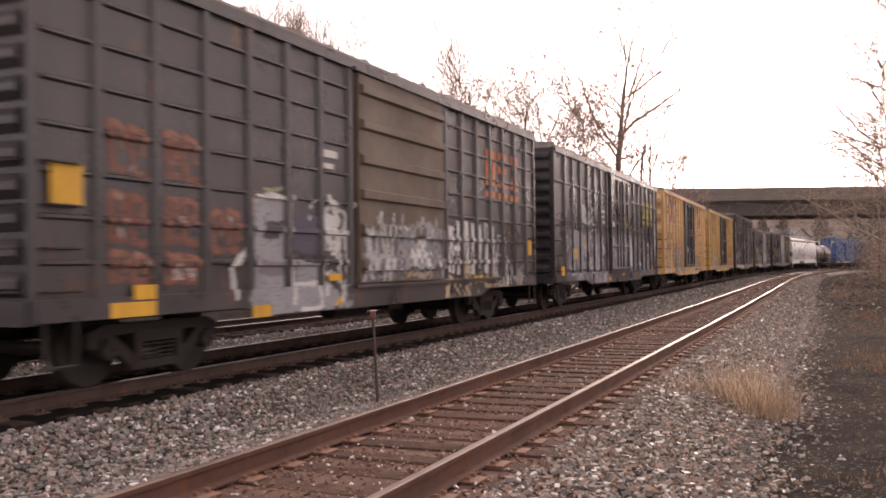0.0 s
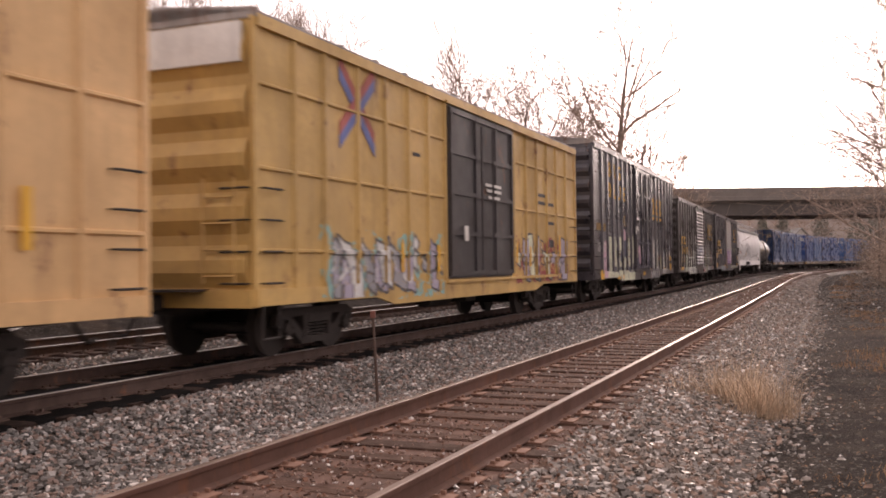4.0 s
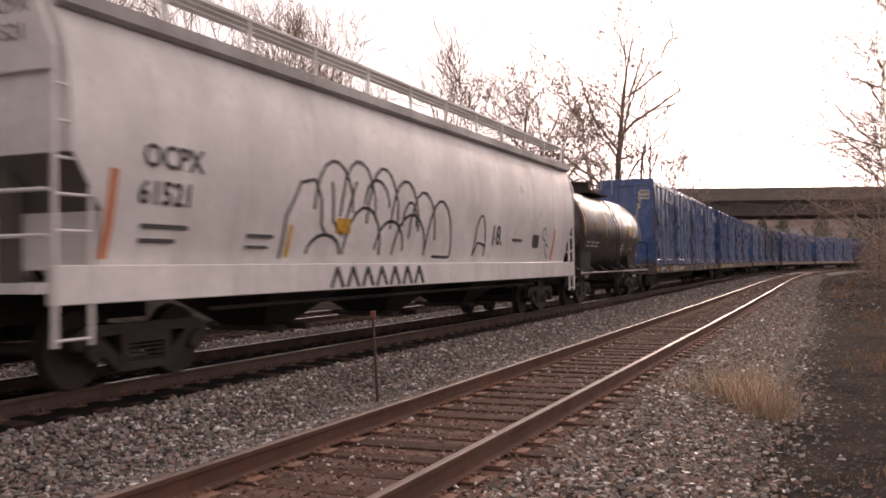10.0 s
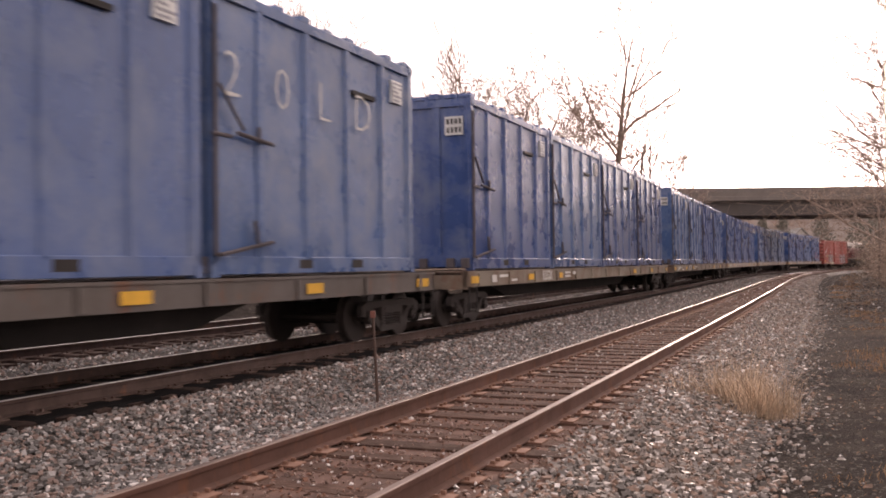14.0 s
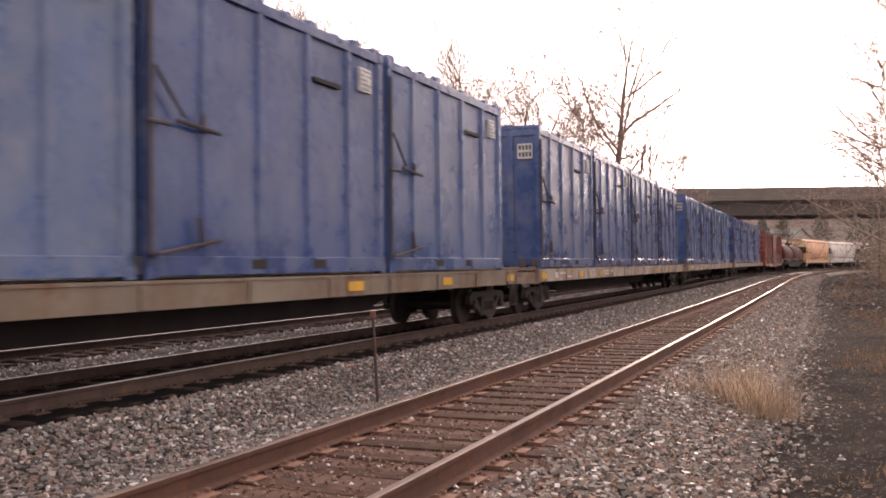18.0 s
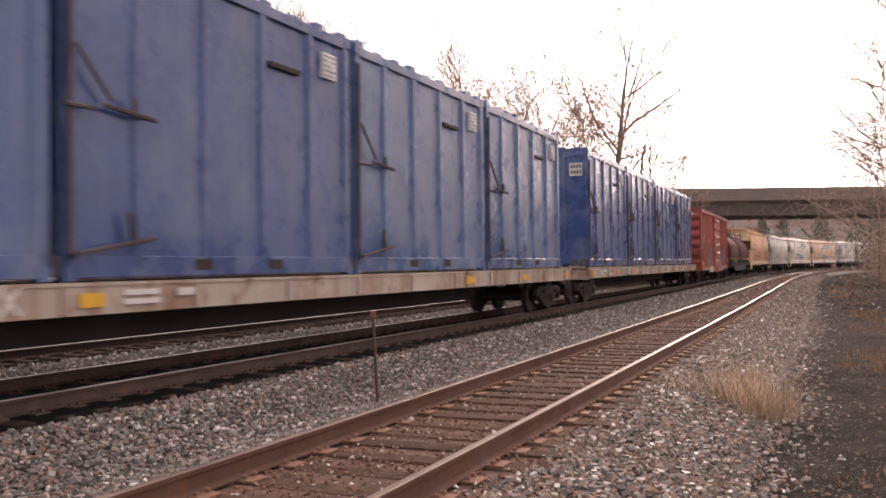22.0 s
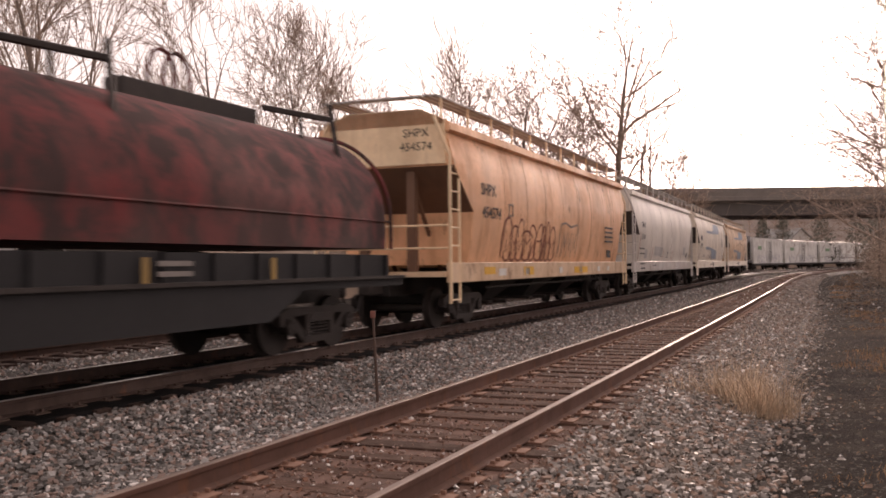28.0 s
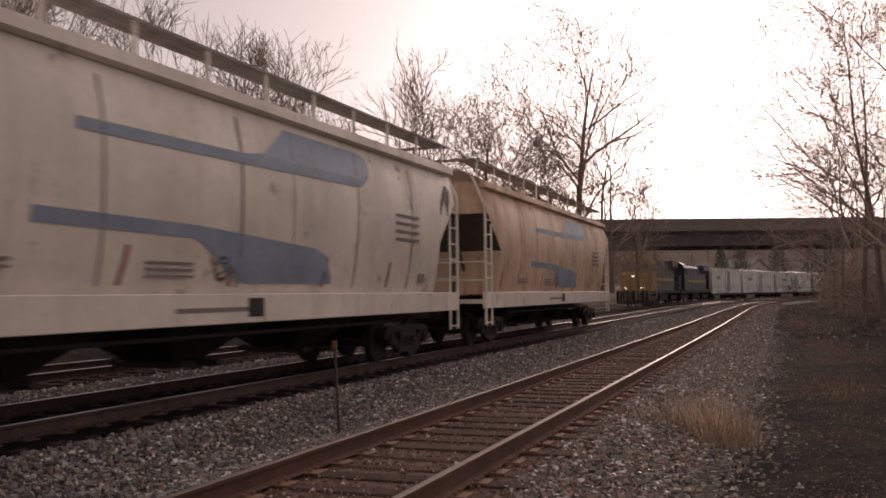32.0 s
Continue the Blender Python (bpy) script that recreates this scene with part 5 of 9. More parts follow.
mural(car_e, 1.6, 7.7, .62, 2.5, [("haze", G_RUST, -1.4, 2.2, .66, 1.0, .4, 1), ("fill", G_TAN, block(1.72, 2.3, .98, 1.82)), ("haze", G_ORANGE, 1.7, 2.3, 1.0, 1.8, .3, 2), ("haze", G_TAN, 2.4, 3.5, 1.0, 2.0, .55, 3), ("haze", G_WHITE, 2.45, 4.1, .75, 2.2, .42, 4), ("line", G_WHITE, .07, scribble(2.5, 4.1, 1.1, 2.2, 10, 4)), ("line", G_DARK, .10, [(3.45, 1.1), (3.35, 1.8), (3.7, 2.05), (3.95, 1.7)]),
    ("haze", G_TAN, 4.1, 5.0, 1.0, 1.75, .55, 5), ("line", G_TAN, .05, [(4.15, 1.6), (4.3, 2.35)]), ("haze", G_TAN, 5.1, 6.4, .95, 1.7, .55, 6), ("haze", G_WHITE, 5.0, 6.4, .8, 2.05, .33, 7), ("line", G_OLIVE, .05, scribble(4.2, 6.3, 1.0, 1.6, 12, 7)), ("line", G_SKY, .06, scribble(5.3, 6.2, 1.5, 2.0, 5, 9)),
    ("line", G_WHITE, .03, [(6.5, 1.5), (6.5, 1.95), (6.9, 1.95), (6.9, 1.5), (6.5, 1.5), (6.9, 1.7)]), ("haze", G_SKY, 7.2, 7.65, 1.5, 2.1, .5, 8), ("haze", G_GREY, 2.0, 7.0, .64, 1.0, .45, 10), ("haze", G_OLIVE, 2.4, 6.5, 1.0, 1.6, .18, 12)], bare_posts=True, seed=19, label="tan and white graffiti in columns")
# brown-black car
mural(car_f, -5.8, -1.45, .66, 2.2, [("fill", (.52, .58, .44), [(-5.6, 1.0), (-5.0, 1.65), (-4.7, 1.7), (-4.6, .66), (-5.4, .66)]), ("fill", G_WHITE, [(-4.65, 1.9), (-4.3, 2.0), (-3.75, 1.85), (-3.7, .66), (-5.0, .66), (-4.7, 1.3)]), ("fill", G_WHITE, block(-3.7, -2.75, .66, 1.6)), ("fill", (.36, .26, .20), block(-3.6, -2.85, 1.56, 2.05)), ("fill", (.56, .62, .50), block(-2.7, -2.1, 1.35, 2.0)), ("fill", G_WHITE, block(-2.5, -1.55, .72, 1.5)), ("fill", G_WHITE, block(-2.0, -1.6, .72, 1.95)),
    ("line", G_BLACK, .10, [(-4.6, 1.9), (-4.35, 1.3), (-4.75, .95), (-4.5, .72)]), ("line", G_BLACK, .09, [(-4.35, 1.0), (-4.0, 1.25), (-3.75, 1.05)]), ("line", G_BLACK, .10, [(-3.75, 1.85), (-3.7, 1.15), (-3.45, .75)]), ("line", G_BLACK, .10, [(-3.5, 1.5), (-3.3, 1.15), (-2.95, 1.5)]), ("line", G_BLACK, .09, [(-3.1, 1.0), (-2.85, .72)]), ("line", G_BLACK, .10, [(-2.7, 1.75), (-2.65, 1.0), (-2.4, .78)]), ("line", G_BLACK, .09, [(-2.4, 1.25), (-1.95, 1.3), (-2.0, 1.6)]), ("line", G_BLACK, .08, [(-2.2, 1.0), (-1.95, .75)]), ("line", G_BLACK, .06, [(-4.6, 1.12), (-1.6, 1.15)]), ("line", G_SMOKE, .08, [(-4.7, 2.0), (-4.2, 1.95), (-3.75, 2.0)]), ("line", G_SMOKE, .07, [(-2.75, 2.1), (-1.6, 2.05)]),
    ("haze", (.52, .58, .44), -5.2, -1.6, .7, 1.8, .14, 5)], seed=21, wear=.05, label="large cream and white block letters outlined in black")
mural(car_f, -1.3, 1.95, 1.10, 2.3, [("haze", G_MAUVE, -1.3, 1.9, 1.12, 2.05, .55, 3), ("haze", G_GREY, -1.2, 1.9, 1.15, 2.15, .52, 5), ("haze", G_BLUE, -.9, 1.8, 1.9, 2.15, .35, 6), ("line", G_WHITE, .05, [(-.9, 1.9), (-.5, 2.15), (0, 2.05), (.6, 2.2), (1.7, 2.05)]), ("haze", G_WHITE, -1.0, 1.8, 1.2, 2.0, .22, 8)], seed=22, label="pale hazy graffiti across the corrugated door")
mural(car_f, 2.0, 7.6, .66, 2.45, [("haze", G_WHITE, 2.05, 2.5, 1.2, 2.15, .7, 2), ("haze", G_BRICK, 2.3, 2.75, .7, 1.6, .6, 3), ("fill", G_WHITE, block(2.62, 3.15, 1.45, 2.1)), ("fill", G_WHITE, block(2.62, 3.15, .68, 1.35)), ("line", G_BRICK, .045, scribble(2.65, 3.15, 1.5, 2.0, 6, 2)), ("line", G_BRICK, .045, scribble(2.7, 3.1, .7, 1.0, 5, 3)), ("fill", G_DARK, block(2.6, 3.25, 1.32, 1.47)), ("line", G_DARK, .06, [(2.75, 1.25), (3.1, 1.3)]),
    ("fill", (.55, .44, .34), block(3.25, 3.5, .7, 2.0)), ("haze", G_BRICK, 3.2, 3.5, 1.2, 1.9, .3, 4), ("fill", (.36, .38, .26), block(3.52, 4.25, .7, 2.12)), ("line", G_BRICK, .06, [(3.55, 1.95), (4.2, 1.85)]), ("line", (.16, .16, .10), .08, [(3.7, 1.1), (3.85, 1.55), (4.15, 1.1)]),
    ("fill", G_WHITE, [(4.3, 2.1), (4.6, 2.25), (5.3, 2.2), (5.35, .8), (4.9, .68), (4.4, .95)]), ("line", (.07, .07, .10), .11, [(4.6, 1.85), (4.6, 1.15), (5.0, 1.15)]), ("line", (.07, .07, .10), .10, [(4.9, 1.9), (5.15, 1.6), (4.9, 1.4)]), ("haze", G_SKY, 4.4, 5.5, .7, 2.1, .28, 6), ("line", G_BRICK, .035, scribble(4.7, 5.2, 1.7, 2.1, 5, 7)),
    ("fill", (.38, .39, .28), block(5.4, 6.0, 1.1, 2.15)), ("line", (.50, .36, .20), .12, [(5.5, 1.9), (5.9, 1.5), (5.55, 1.15)]), ("fill", (.52, .43, .36), block(5.8, 6.15, 1.1, 2.05, .1)), ("fill", G_WHITE, [(6.2, 1.9), (6.55, 1.95), (6.95, 1.6), (6.9, 1.2), (6.3, 1.2)]), ("line", G_BRICK, .035, scribble(6.3, 6.8, 1.4, 1.9, 5, 8)), ("haze", G_DARK, 6.0, 6.95, 1.1, 1.9, .2, 8),
    ("line", (.20, .17, .19), .12, [(2.6, 2.2), (3.15, 2.2), (3.3, 2.05), (3.5, 2.08), (3.7, 2.22), (4.25, 2.2), (4.5, 2.32), (5.35, 2.32), (6.1, 2.2), (6.6, 2.02), (7.0, 1.6)]), ("haze", G_BRICK, 6.9, 7.5, .75, 1.45, .6, 5), ("line", G_DARK, .05, [(3.28, .7), (3.3, 2.0)]), ("line", G_DARK, .06, [(4.3, .7), (4.35, 2.05)]), ("line", G_DARK, .06, [(5.38, .8), (5.42, 2.1)])], seed=23, wear=.06, label="multicoloured outlined graffiti in red, olive and white")
# blue-black car
mural(car_g, -5.9, -1.45, .66, 2.4, [("haze", G_SMOKE, -5.8, -2.9, .7, 1.75, .55, 2), ("haze", G_GREY, -5.2, -2.8, .7, 1.7, .30, 4), ("haze", G_TEAL, -4.7, -3.7, .7, .98, .45, 5), ("haze", G_SKY, -3.4, -2.6, .7, 1.1, .4, 6), ("line", G_GREY, .07, [(-4.65, 1.0), (-4.6, 1.7), (-4.3, 1.75), (-4.2, 1.1)]), ("line", G_WHITE, .05, [(-2.9, 1.0), (-2.8, 1.7)]), ("fill", (.34, .24, .17), block(-3.3, -2.95, 1.2, 1.45)),
    ("haze", G_WHITE, -2.6, -1.9, 1.98, 2.22, .75, 3), ("line", G_WHITE, .06, scribble(-2.75, -1.75, 1.80, 1.98, 12, 5)), ("line", G_WHITE, .05, [(-2.4, 1.74), (-2.1, 1.8), (-1.85, 1.74)]), ("haze", G_VIOLET, -1.9, -1.5, 1.1, 1.9, .4, 9)], seed=25, label="white tag and worn grey graffiti")
mural(car_g, -1.36, 1.93, 1.08, 2.4, [("fill", G_PURPLE, [(-1.36, 2.25), (-.9, 2.2), (-.3, 2.1), (.4, 2.12), (1.0, 2.1), (1.9, 1.95), (1.93, 1.1), (-1.36, 1.1)]), ("haze", (.10, .06, .16), -1.3, 1.9, 1.1, 2.2, .38, 3), ("haze", (.36, .12, .26), -1.3, 1.9, 1.1, 2.0, .25, 5), ("haze", G_VIOLET, -1.3, 1.9, 1.1, 2.15, .32, 6), ("haze", (.50, .40, .46), -1.2, 1.9, 1.1, 2.1, .15, 8),
    ("line", (.55, .47, .47), .035, [(-1.3, 2.15), (-.9, 2.1), (-.65, 1.75), (-.85, 1.3), (-.5, 1.15)]), ("line", (.55, .47, .47), .035, scribble(-.6, 1.8, 1.25, 2.05, 9, 7)), ("line", (.42, .34, .16), .06, [(-.1, 2.2), (0, 1.9), (.1, 1.5)]), ("haze", G_ORANGE, .3, .6, 1.1, 1.2, .6, 4)], seed=26, wear=.06, label="purple graffiti with thin pale lines on the corrugated door")
PIECE = [[(2.85, 2.06), (2.25, 2.06), (2.18, 1.62), (2.62, 1.55), (2.72, 1.18), (2.1, 1.10)], [(3.04, 1.08), (3.12, 1.85), (3.45, 2.08), (3.58, 1.55), (3.64, 1.08)], [(3.98, 2.08), (4.0, 1.52), (4.40, 1.48), (4.48, 2.08)], [(4.18, 1.22), (4.40, 1.08)], [(4.78, 1.08), (4.86, 2.08), (5.22, 1.78), (5.02, 1.45), (5.36, 1.08)], [(6.10, 2.10), (5.68, 1.96), (5.78, 1.60), (6.06, 1.54), (5.72, 1.12), (6.15, 1.10)]]
mural(car_g, 1.75, 6.6, .68, 2.5, [("line", G_LIME, .58, q) for q in PIECE] + [("line", G_WHITE, .50, q) for q in PIECE] + [("line", G_BLACK, .33, q) for q in PIECE] + [("fill", G_BLACK, [(x, .72), (x + .16, .98), (x + .3, .72)]) for x in np.arange(2.0, 6.0, .42)] + [("line", G_WHITE, .05, [(x - .05, .98), (x + .08, .74), (x + .22, .98)]) for x in np.arange(2.05, 5.6, .45)] + [("haze", G_LIME, 3.9, 4.5, 1.35, 1.7, .2, 4), ("haze", G_DARK, 1.9, 6.2, 1.0, 2.2, .06, 5)], seed=31, wear=.05, label="bold black and white graffiti with a lime rim")
# red car
mural(car_r, -7.0, -1.4, .66, 2.6, [("haze", (.40, .27, .06), -6.2, -5.5, 1.75, 2.3, .55, 3), ("haze", G_BRICK, -6.9, -5.5, 1.0, 1.8, .3, 2), ("fill", (.45, .36, .34), block(-5.35, -2.1, 1.0, 2.25))] + wild(-5.35, -2.0, .98, 2.35, (G_WHITE, (.45, .36, .34), G_TEAL, (.50, .42, .42), G_WHITE, G_GREY), (.05, .06, .07), 13, 27, G_TEAL, .3)
      + [("fill", G_CREAM, [(-6.8, .68), (-6.4, .98), (-5.2, .85), (-3.6, 1.0), (-1.8, .98), (-1.6, .68)]), ("line", (.30, .16, .14), .06, scribble(-6.6, -1.8, .74, .95, 13, 3)), ("haze", G_ORANGE, -6.6, -1.8, .68, .95, .25, 5), ("line", (.05, .06, .07), .05, scribble(-5.2, -2.2, 1.3, 2.2, 12, 6))], seed=27, label="white, teal and black wild graffiti")
mural(car_r, 2.0, 6.9, .72, 2.6, [("haze", G_GREY, 2.1, 6.4, .8, 2.2, .6, 3)] + wild(2.1, 6.4, .85, 2.3, (G_WHITE, G_LILAC, G_GREY, G_TEAL), (.06, .06, .07), 12, 29, G_WHITE, .3), seed=29, label="white, lilac and grey wild graffiti")
for words, x, z, sz in (("ATW", -6.62, 2.95, .34), ("75", -6.62, 2.42, .34)):
    letters(car_r, words, sz, x, -1.536, z, M_WHITE, "faded white stencil")


# ---- covered hoppers ----
HOP = [(-1.40, 1.28), (-1.50, 1.7), (-1.575, 2.3), (-1.585, 2.8), (-1.54, 3.3), (-1.43, 3.75), (-1.30, 4.05)]


def hopper_y(z):
    return float(np.interp(z, [p[1] for p in HOP], [p[0] for p in HOP]))


def hopper(label, front, back, body_m, sill_m, top=4.32, roof_m=None, cage_m=None, slope_m=None, slope=((.15, 3.5), (1.35, 2.42), (1.40, 1.24), (2.2, 1.22)), cornice_m=None, board_m=None, end_m=None):
    L, mid = back - front, (front + back) / 2
    h = L / 2
    k = top / 4.32
    car = thing("covered_hopper", label, "hopper car", "cars of the freight train")
    cage_m, slope_m, roof_m = cage_m or sill_m, slope_m or body_m, roof_m or body_m
    prof = [(y, z * k) for y, z in HOP]
    # rounded body; its floor slopes up to the ends
    rings = []
    ends = [.36] + [e for e, z in slope if e > .36] + [2.6]
    for x in [-h + e for e in ends] + list(np.linspace(-h + 3.2, h - 3.2, 14)) + [h - e for e in reversed(ends)]:
        e = h - abs(x)
        lo = float(np.interp(e, [q[0] for q in slope], [q[1] for q in slope]))
        side = [(max(z, lo), y) for y, z in prof]
        zs = [max(z, lo) for y, z in prof]
        pts = []
        for z in zs:
            y = float(np.interp(z, [p[1] for p in prof], [p[0] for p in prof]))
            pts.append((x, y, z))
        rings.append(pts + [(x, -.75, 4.26 * k), (x, .75, 4.26 * k)] + [(x, -p[1], p[2]) for p in reversed(pts)])
    body = part("body", loft(bmesh.new(), rings), body_m, car, smooth=True)
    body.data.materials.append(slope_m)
    # downward end faces take a darker colour: their shade put into the paint
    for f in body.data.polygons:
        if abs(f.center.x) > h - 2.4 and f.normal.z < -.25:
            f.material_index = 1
    # roof cap with side cornice
    bm = bmesh.new()
    prism(bm, [(-1.34, 4.02 * k), (-1.36, 4.10 * k), (-.80, top), (.80, top), (1.36, 4.10 * k), (1.34, 4.02 * k)], "x", -h + .30, h - .30)
    part("roof", bm, cornice_m or roof_m, car)
    for q in (-1, 1):
        part("cornice", prism(bmesh.new(), [(q * 1.33, 4.09 * k), (q * 1.48, 4.05 * k), (q * 1.50, 3.90 * k), (q * 1.40, 3.86 * k)], "x", -h + .32, h - .32), cornice_m or roof_m, car)
    for x in np.linspace(-h * .72, h * .72, 6):
        part("hatch", box(bmesh.new(), x - .55, x + .55, -.35, .35, top, top + .10, .02), roof_m, car)
    # end bulkhead and slope sheets
    for q in (-1, 1):
        bm = bmesh.new()
        prism(bm, [(-1.40, 3.25 * k), (-1.38, 4.10 * k), (-.85, top + .02), (.85, top + .02), (1.38, 4.10 * k), (1.40, 3.25 * k)], "x", min(q * (h - .30), q * (h - .40)), max(q * (h - .30), q * (h - .40)))
        part("end_bulkhead", bm, end_m or body_m, car)
        bm = bmesh.new()
        for y in (-.55, .55):
            box(bm, min(q * (h - .45), q * (h - .62)), max(q * (h - .45), q * (h - .62)), y - .09, y + .09, 1.1, 3.25 * k)
            rod(bm, (q * (h - .5), y, 3.0 * k), (q * (h - 2.0), y, 1.2), .05, n=6)
        part("end_brace", bm, slope_m, car)
    # side sills with end platforms
    for y in (-1.5, 1.5):
        bm = bmesh.new()
        box(bm, -h + .15, h - .15, y - .05, y + .05, .96, 1.36, .012)
        part("side_sill", bm, sill_m, car)
    for q in (-1, 1):
        bm = bmesh.new()
        a, b = sorted((q * (h - .05), q * (h - 1.2)))
        box(bm, a, b, -1.45, 1.45, 1.08, 1.18)
        part("end_platform", bm, sill_m, car)
        # corner ladders: posts from the sill up to the roof
        for y in (-1.5, 1.5):
            x = q * (h - .18)
            bm = bmesh.new()
            o = -.03 if y < 0 else .03
            pipe(bm, [(x, y + o, .55), (x, y + o, 3.4 * k), (x, y * .80, 4.15 * k)], .035, 6)
            pipe(bm, [(x - q * .48, y + o, .55), (x - q * .48, y + o, 3.2 * k)], .03, 6)
            part("corner_post", bm, cage_m, car)
            for z in np.arange(.62, 3.3 * k, .36):
                part("rung", rod(bmesh.new(), (x, y + o, z), (x - q * .48, y + o, z), .018, n=5), cage_m, car)
        bm = bmesh.new()
        x = q * (h - .12)
        pipe(bm, [(x, -1.5, 2.1), (x, 1.5, 2.1)], .022)
        pipe(bm, [(x, -1.5, 1.65), (x, 1.5, 1.65)], .022)
        part("end_handrail", bm, cage_m, car)
    # running boards on the roof with their supports
    for y in (-1.05, 1.05):
        for i in range(3):
            part("roof_plank", box(bmesh.new(), -h + .1, h - .1, y - .24 + i * .17, y - .11 + i * .17, top + .22, top + .26), board_m or M_GREY_STEEL, car)
    for x in (-h + .1, h - .3):
        part("crosswalk", box(bmesh.new(), x, x + .2, -.80, .80, top + .22, top + .26), board_m or M_GREY_STEEL, car)
    for x in np.linspace(-h + .4, h - .4, 12):
        for y in (-1.26, 1.26):
            part("board_bracket", box(bmesh.new(), x - .03, x + .03, y - .02, y + .02, 4.08 * k, top + .24), cage_m, car)
    # outlet bays and gates
    for x in ((-4.1, 0, 4.1) if L > 17.5 else (-3.4, 0, 3.4)):
        bm = bmesh.new()
        loft(bm, [[(x - 1.5, -1.3, 1.25), (x + 1.5, -1.3, 1.25), (x + 1.5, 1.3, 1.25), (x - 1.5, 1.3, 1.25)], [(x - .35, -.4, .42), (x + .35, -.4, .42), (x + .35, .4, .42), (x - .35, .4, .42)]])
        part("outlet_bay", bm, M_IRON, car)
        bm = bmesh.new()
        box(bm, x - .4, x + .4, -.6, .6, .34, .42)
        rod(bm, (x, -.95, .40), (x, .95, .40), .05)
        part("outlet_gate", bm, M_IRON_WARM, car)
    bm = bmesh.new()
    box(bm, -h + .1, -h + 3.0, -.22, .22, .70, 1.1)
    box(bm, h - 3.0, h - .1, -.22, .22, .70, 1.1)
    rod(bm, (-h + 3, -1.2, .80), (h - 3, -1.2, .80), .03)
    part("underframe", bm, M_IRON, car)
    running_gear(car, h, h - 2.0, mid)
    return car


def on_hopper(car, pts, width, material, name="graffiti_stroke", k=1.0, label=""):
    """A sprayed line that follows the rounded side: (x, z) points joined by a ribbon."""
    bm = bmesh.new()
    fine = []
    for (x0, z0), (x1, z1) in zip(pts, pts[1:]):
        n = max(1, int(math.hypot(x1 - x0, z1 - z0) / .18))
        fine += [(x0 + (x1 - x0) * i / n, z0 + (z1 - z0) * i / n) for i in range(n)]
    fine.append(pts[-1])
    prev = None
    for i, (x, z) in enumerate(fine):
        a, b = fine[max(0, i - 1)], fine[min(len(fine) - 1, i + 1)]
        dx, dz = b[0] - a[0], b[1] - a[1]
        d = math.hypot(dx, dz) or 1
        nx, nz = -dz / d * width / 2, dx / d * width / 2
        pair = [bm.verts.new((x + q * nx, hopper_y((z + q * nz) / k) - .012, z + q * nz)) for q in (-1, 1)]
        if prev:
            bm.faces.new((prev[0], pair[0], pair[1], prev[1]))
        prev = pair
    return part(name, bm, material, car, label)


def hopper_text(car, words, size, x, z, material, k=1.0, label="dark stencilled mark", stretch=1.0):
    ob = letters(car, words, size, x, hopper_y(z / k) - .03, z, material, label, .006, stretch)
    tilt = math.degrees(math.atan2(hopper_y((z + .2) / k) - hopper_y((z - .2) / k), .4))
    ob.matrix_local = pose(x, hopper_y(z / k) - .016, z, 90 - tilt, 0, 0)
    ob.scale = (stretch, 1, 1)
    return ob


def arch(x0, x1, z0, z1, n=9, lean=0.0):
    return [(x0 + (x1 - x0) * (.5 - .5 * math.cos(math.pi * i / n)) + lean * math.sin(math.pi * i / n), z0 + (z1 - z0) * math.sin(math.pi * i / n)) for i in range(n + 1)]


M_HOP_W = weathered("white_hopper_paint", (0.81, 0.79, 0.775), 0.35, dirt=(.40, .36, .33), amount=0.25, streak=0.3)
M_HOP_O = weathered("rust_stained_tan_paint", (0.86, 0.485, 0.275), 0.45, dirt=(.46, .19, .08), amount=0.55, streak=0.7, rust=0.06)
M_HOP_OS = weathered("tan_sill_paint", (0.70, 0.50, 0.33), 0.5, dirt=(.30, .14, .06), amount=0.7, streak=0.6, rust=0.15)
M_HOP_OE = weathered("cream_end_paint", (0.82, 0.62, 0.40), 0.5, dirt=(.45, .24, .12), amount=0.4, streak=0.5, rust=0.05)
M_HOP_P = weathered("light_grey_hopper_paint", (0.78, 0.725, 0.655), 0.42, dirt=(.42, .37, .32), amount=0.22, streak=0.3)
M_HOP_PS = weathered("pale_sill_paint", (0.56, 0.52, 0.49), 0.45, dirt=(.24, .19, .16), amount=0.45, streak=0.4, rust=0.04)
M_HOP_Q = weathered("cream_hopper_paint", (0.83, 0.745, 0.64), 0.42, dirt=(.42, .32, .25), amount=0.3, streak=0.4, rust=0.02)
M_HOP_S = weathered("stained_cream_paint", (0.76, 0.56, 0.39), 0.5, dirt=(.40, .19, .09), amount=0.8, streak=0.8, rust=0.10)
M_BLUE_MARK = weathered("faded_blue_stripe", (0.27, 0.335, 0.42), 0.5, dirt=(.42, .42, .42), amount=0.55, scale=1.6)
M_WHITE_FADED = weathered("fresh_white_patch", (0.60, 0.58, 0.56), 0.5, amount=.4)
M_DUST = plain("dusty_stencil", (0.24, 0.21, 0.19), 0.7)
M_SPRAY = plain("black_spray", (0.045, 0.045, 0.05), 0.6)
M_SPRAY_RED = plain("dark_red_spray", (0.27, 0.095, 0.065), 0.6)
# slope sheet colours that hold the shade under the hopper ends
M_SLOPE_SHADE = weathered("shaded_slope_sheets", (0.095, 0.082, 0.075), 0.7, amount=0.5)
M_SLOPE_RUST_SHADE = weathered("shaded_rusty_slope_sheets", (0.17, 0.085, 0.05), 0.75, amount=0.5)

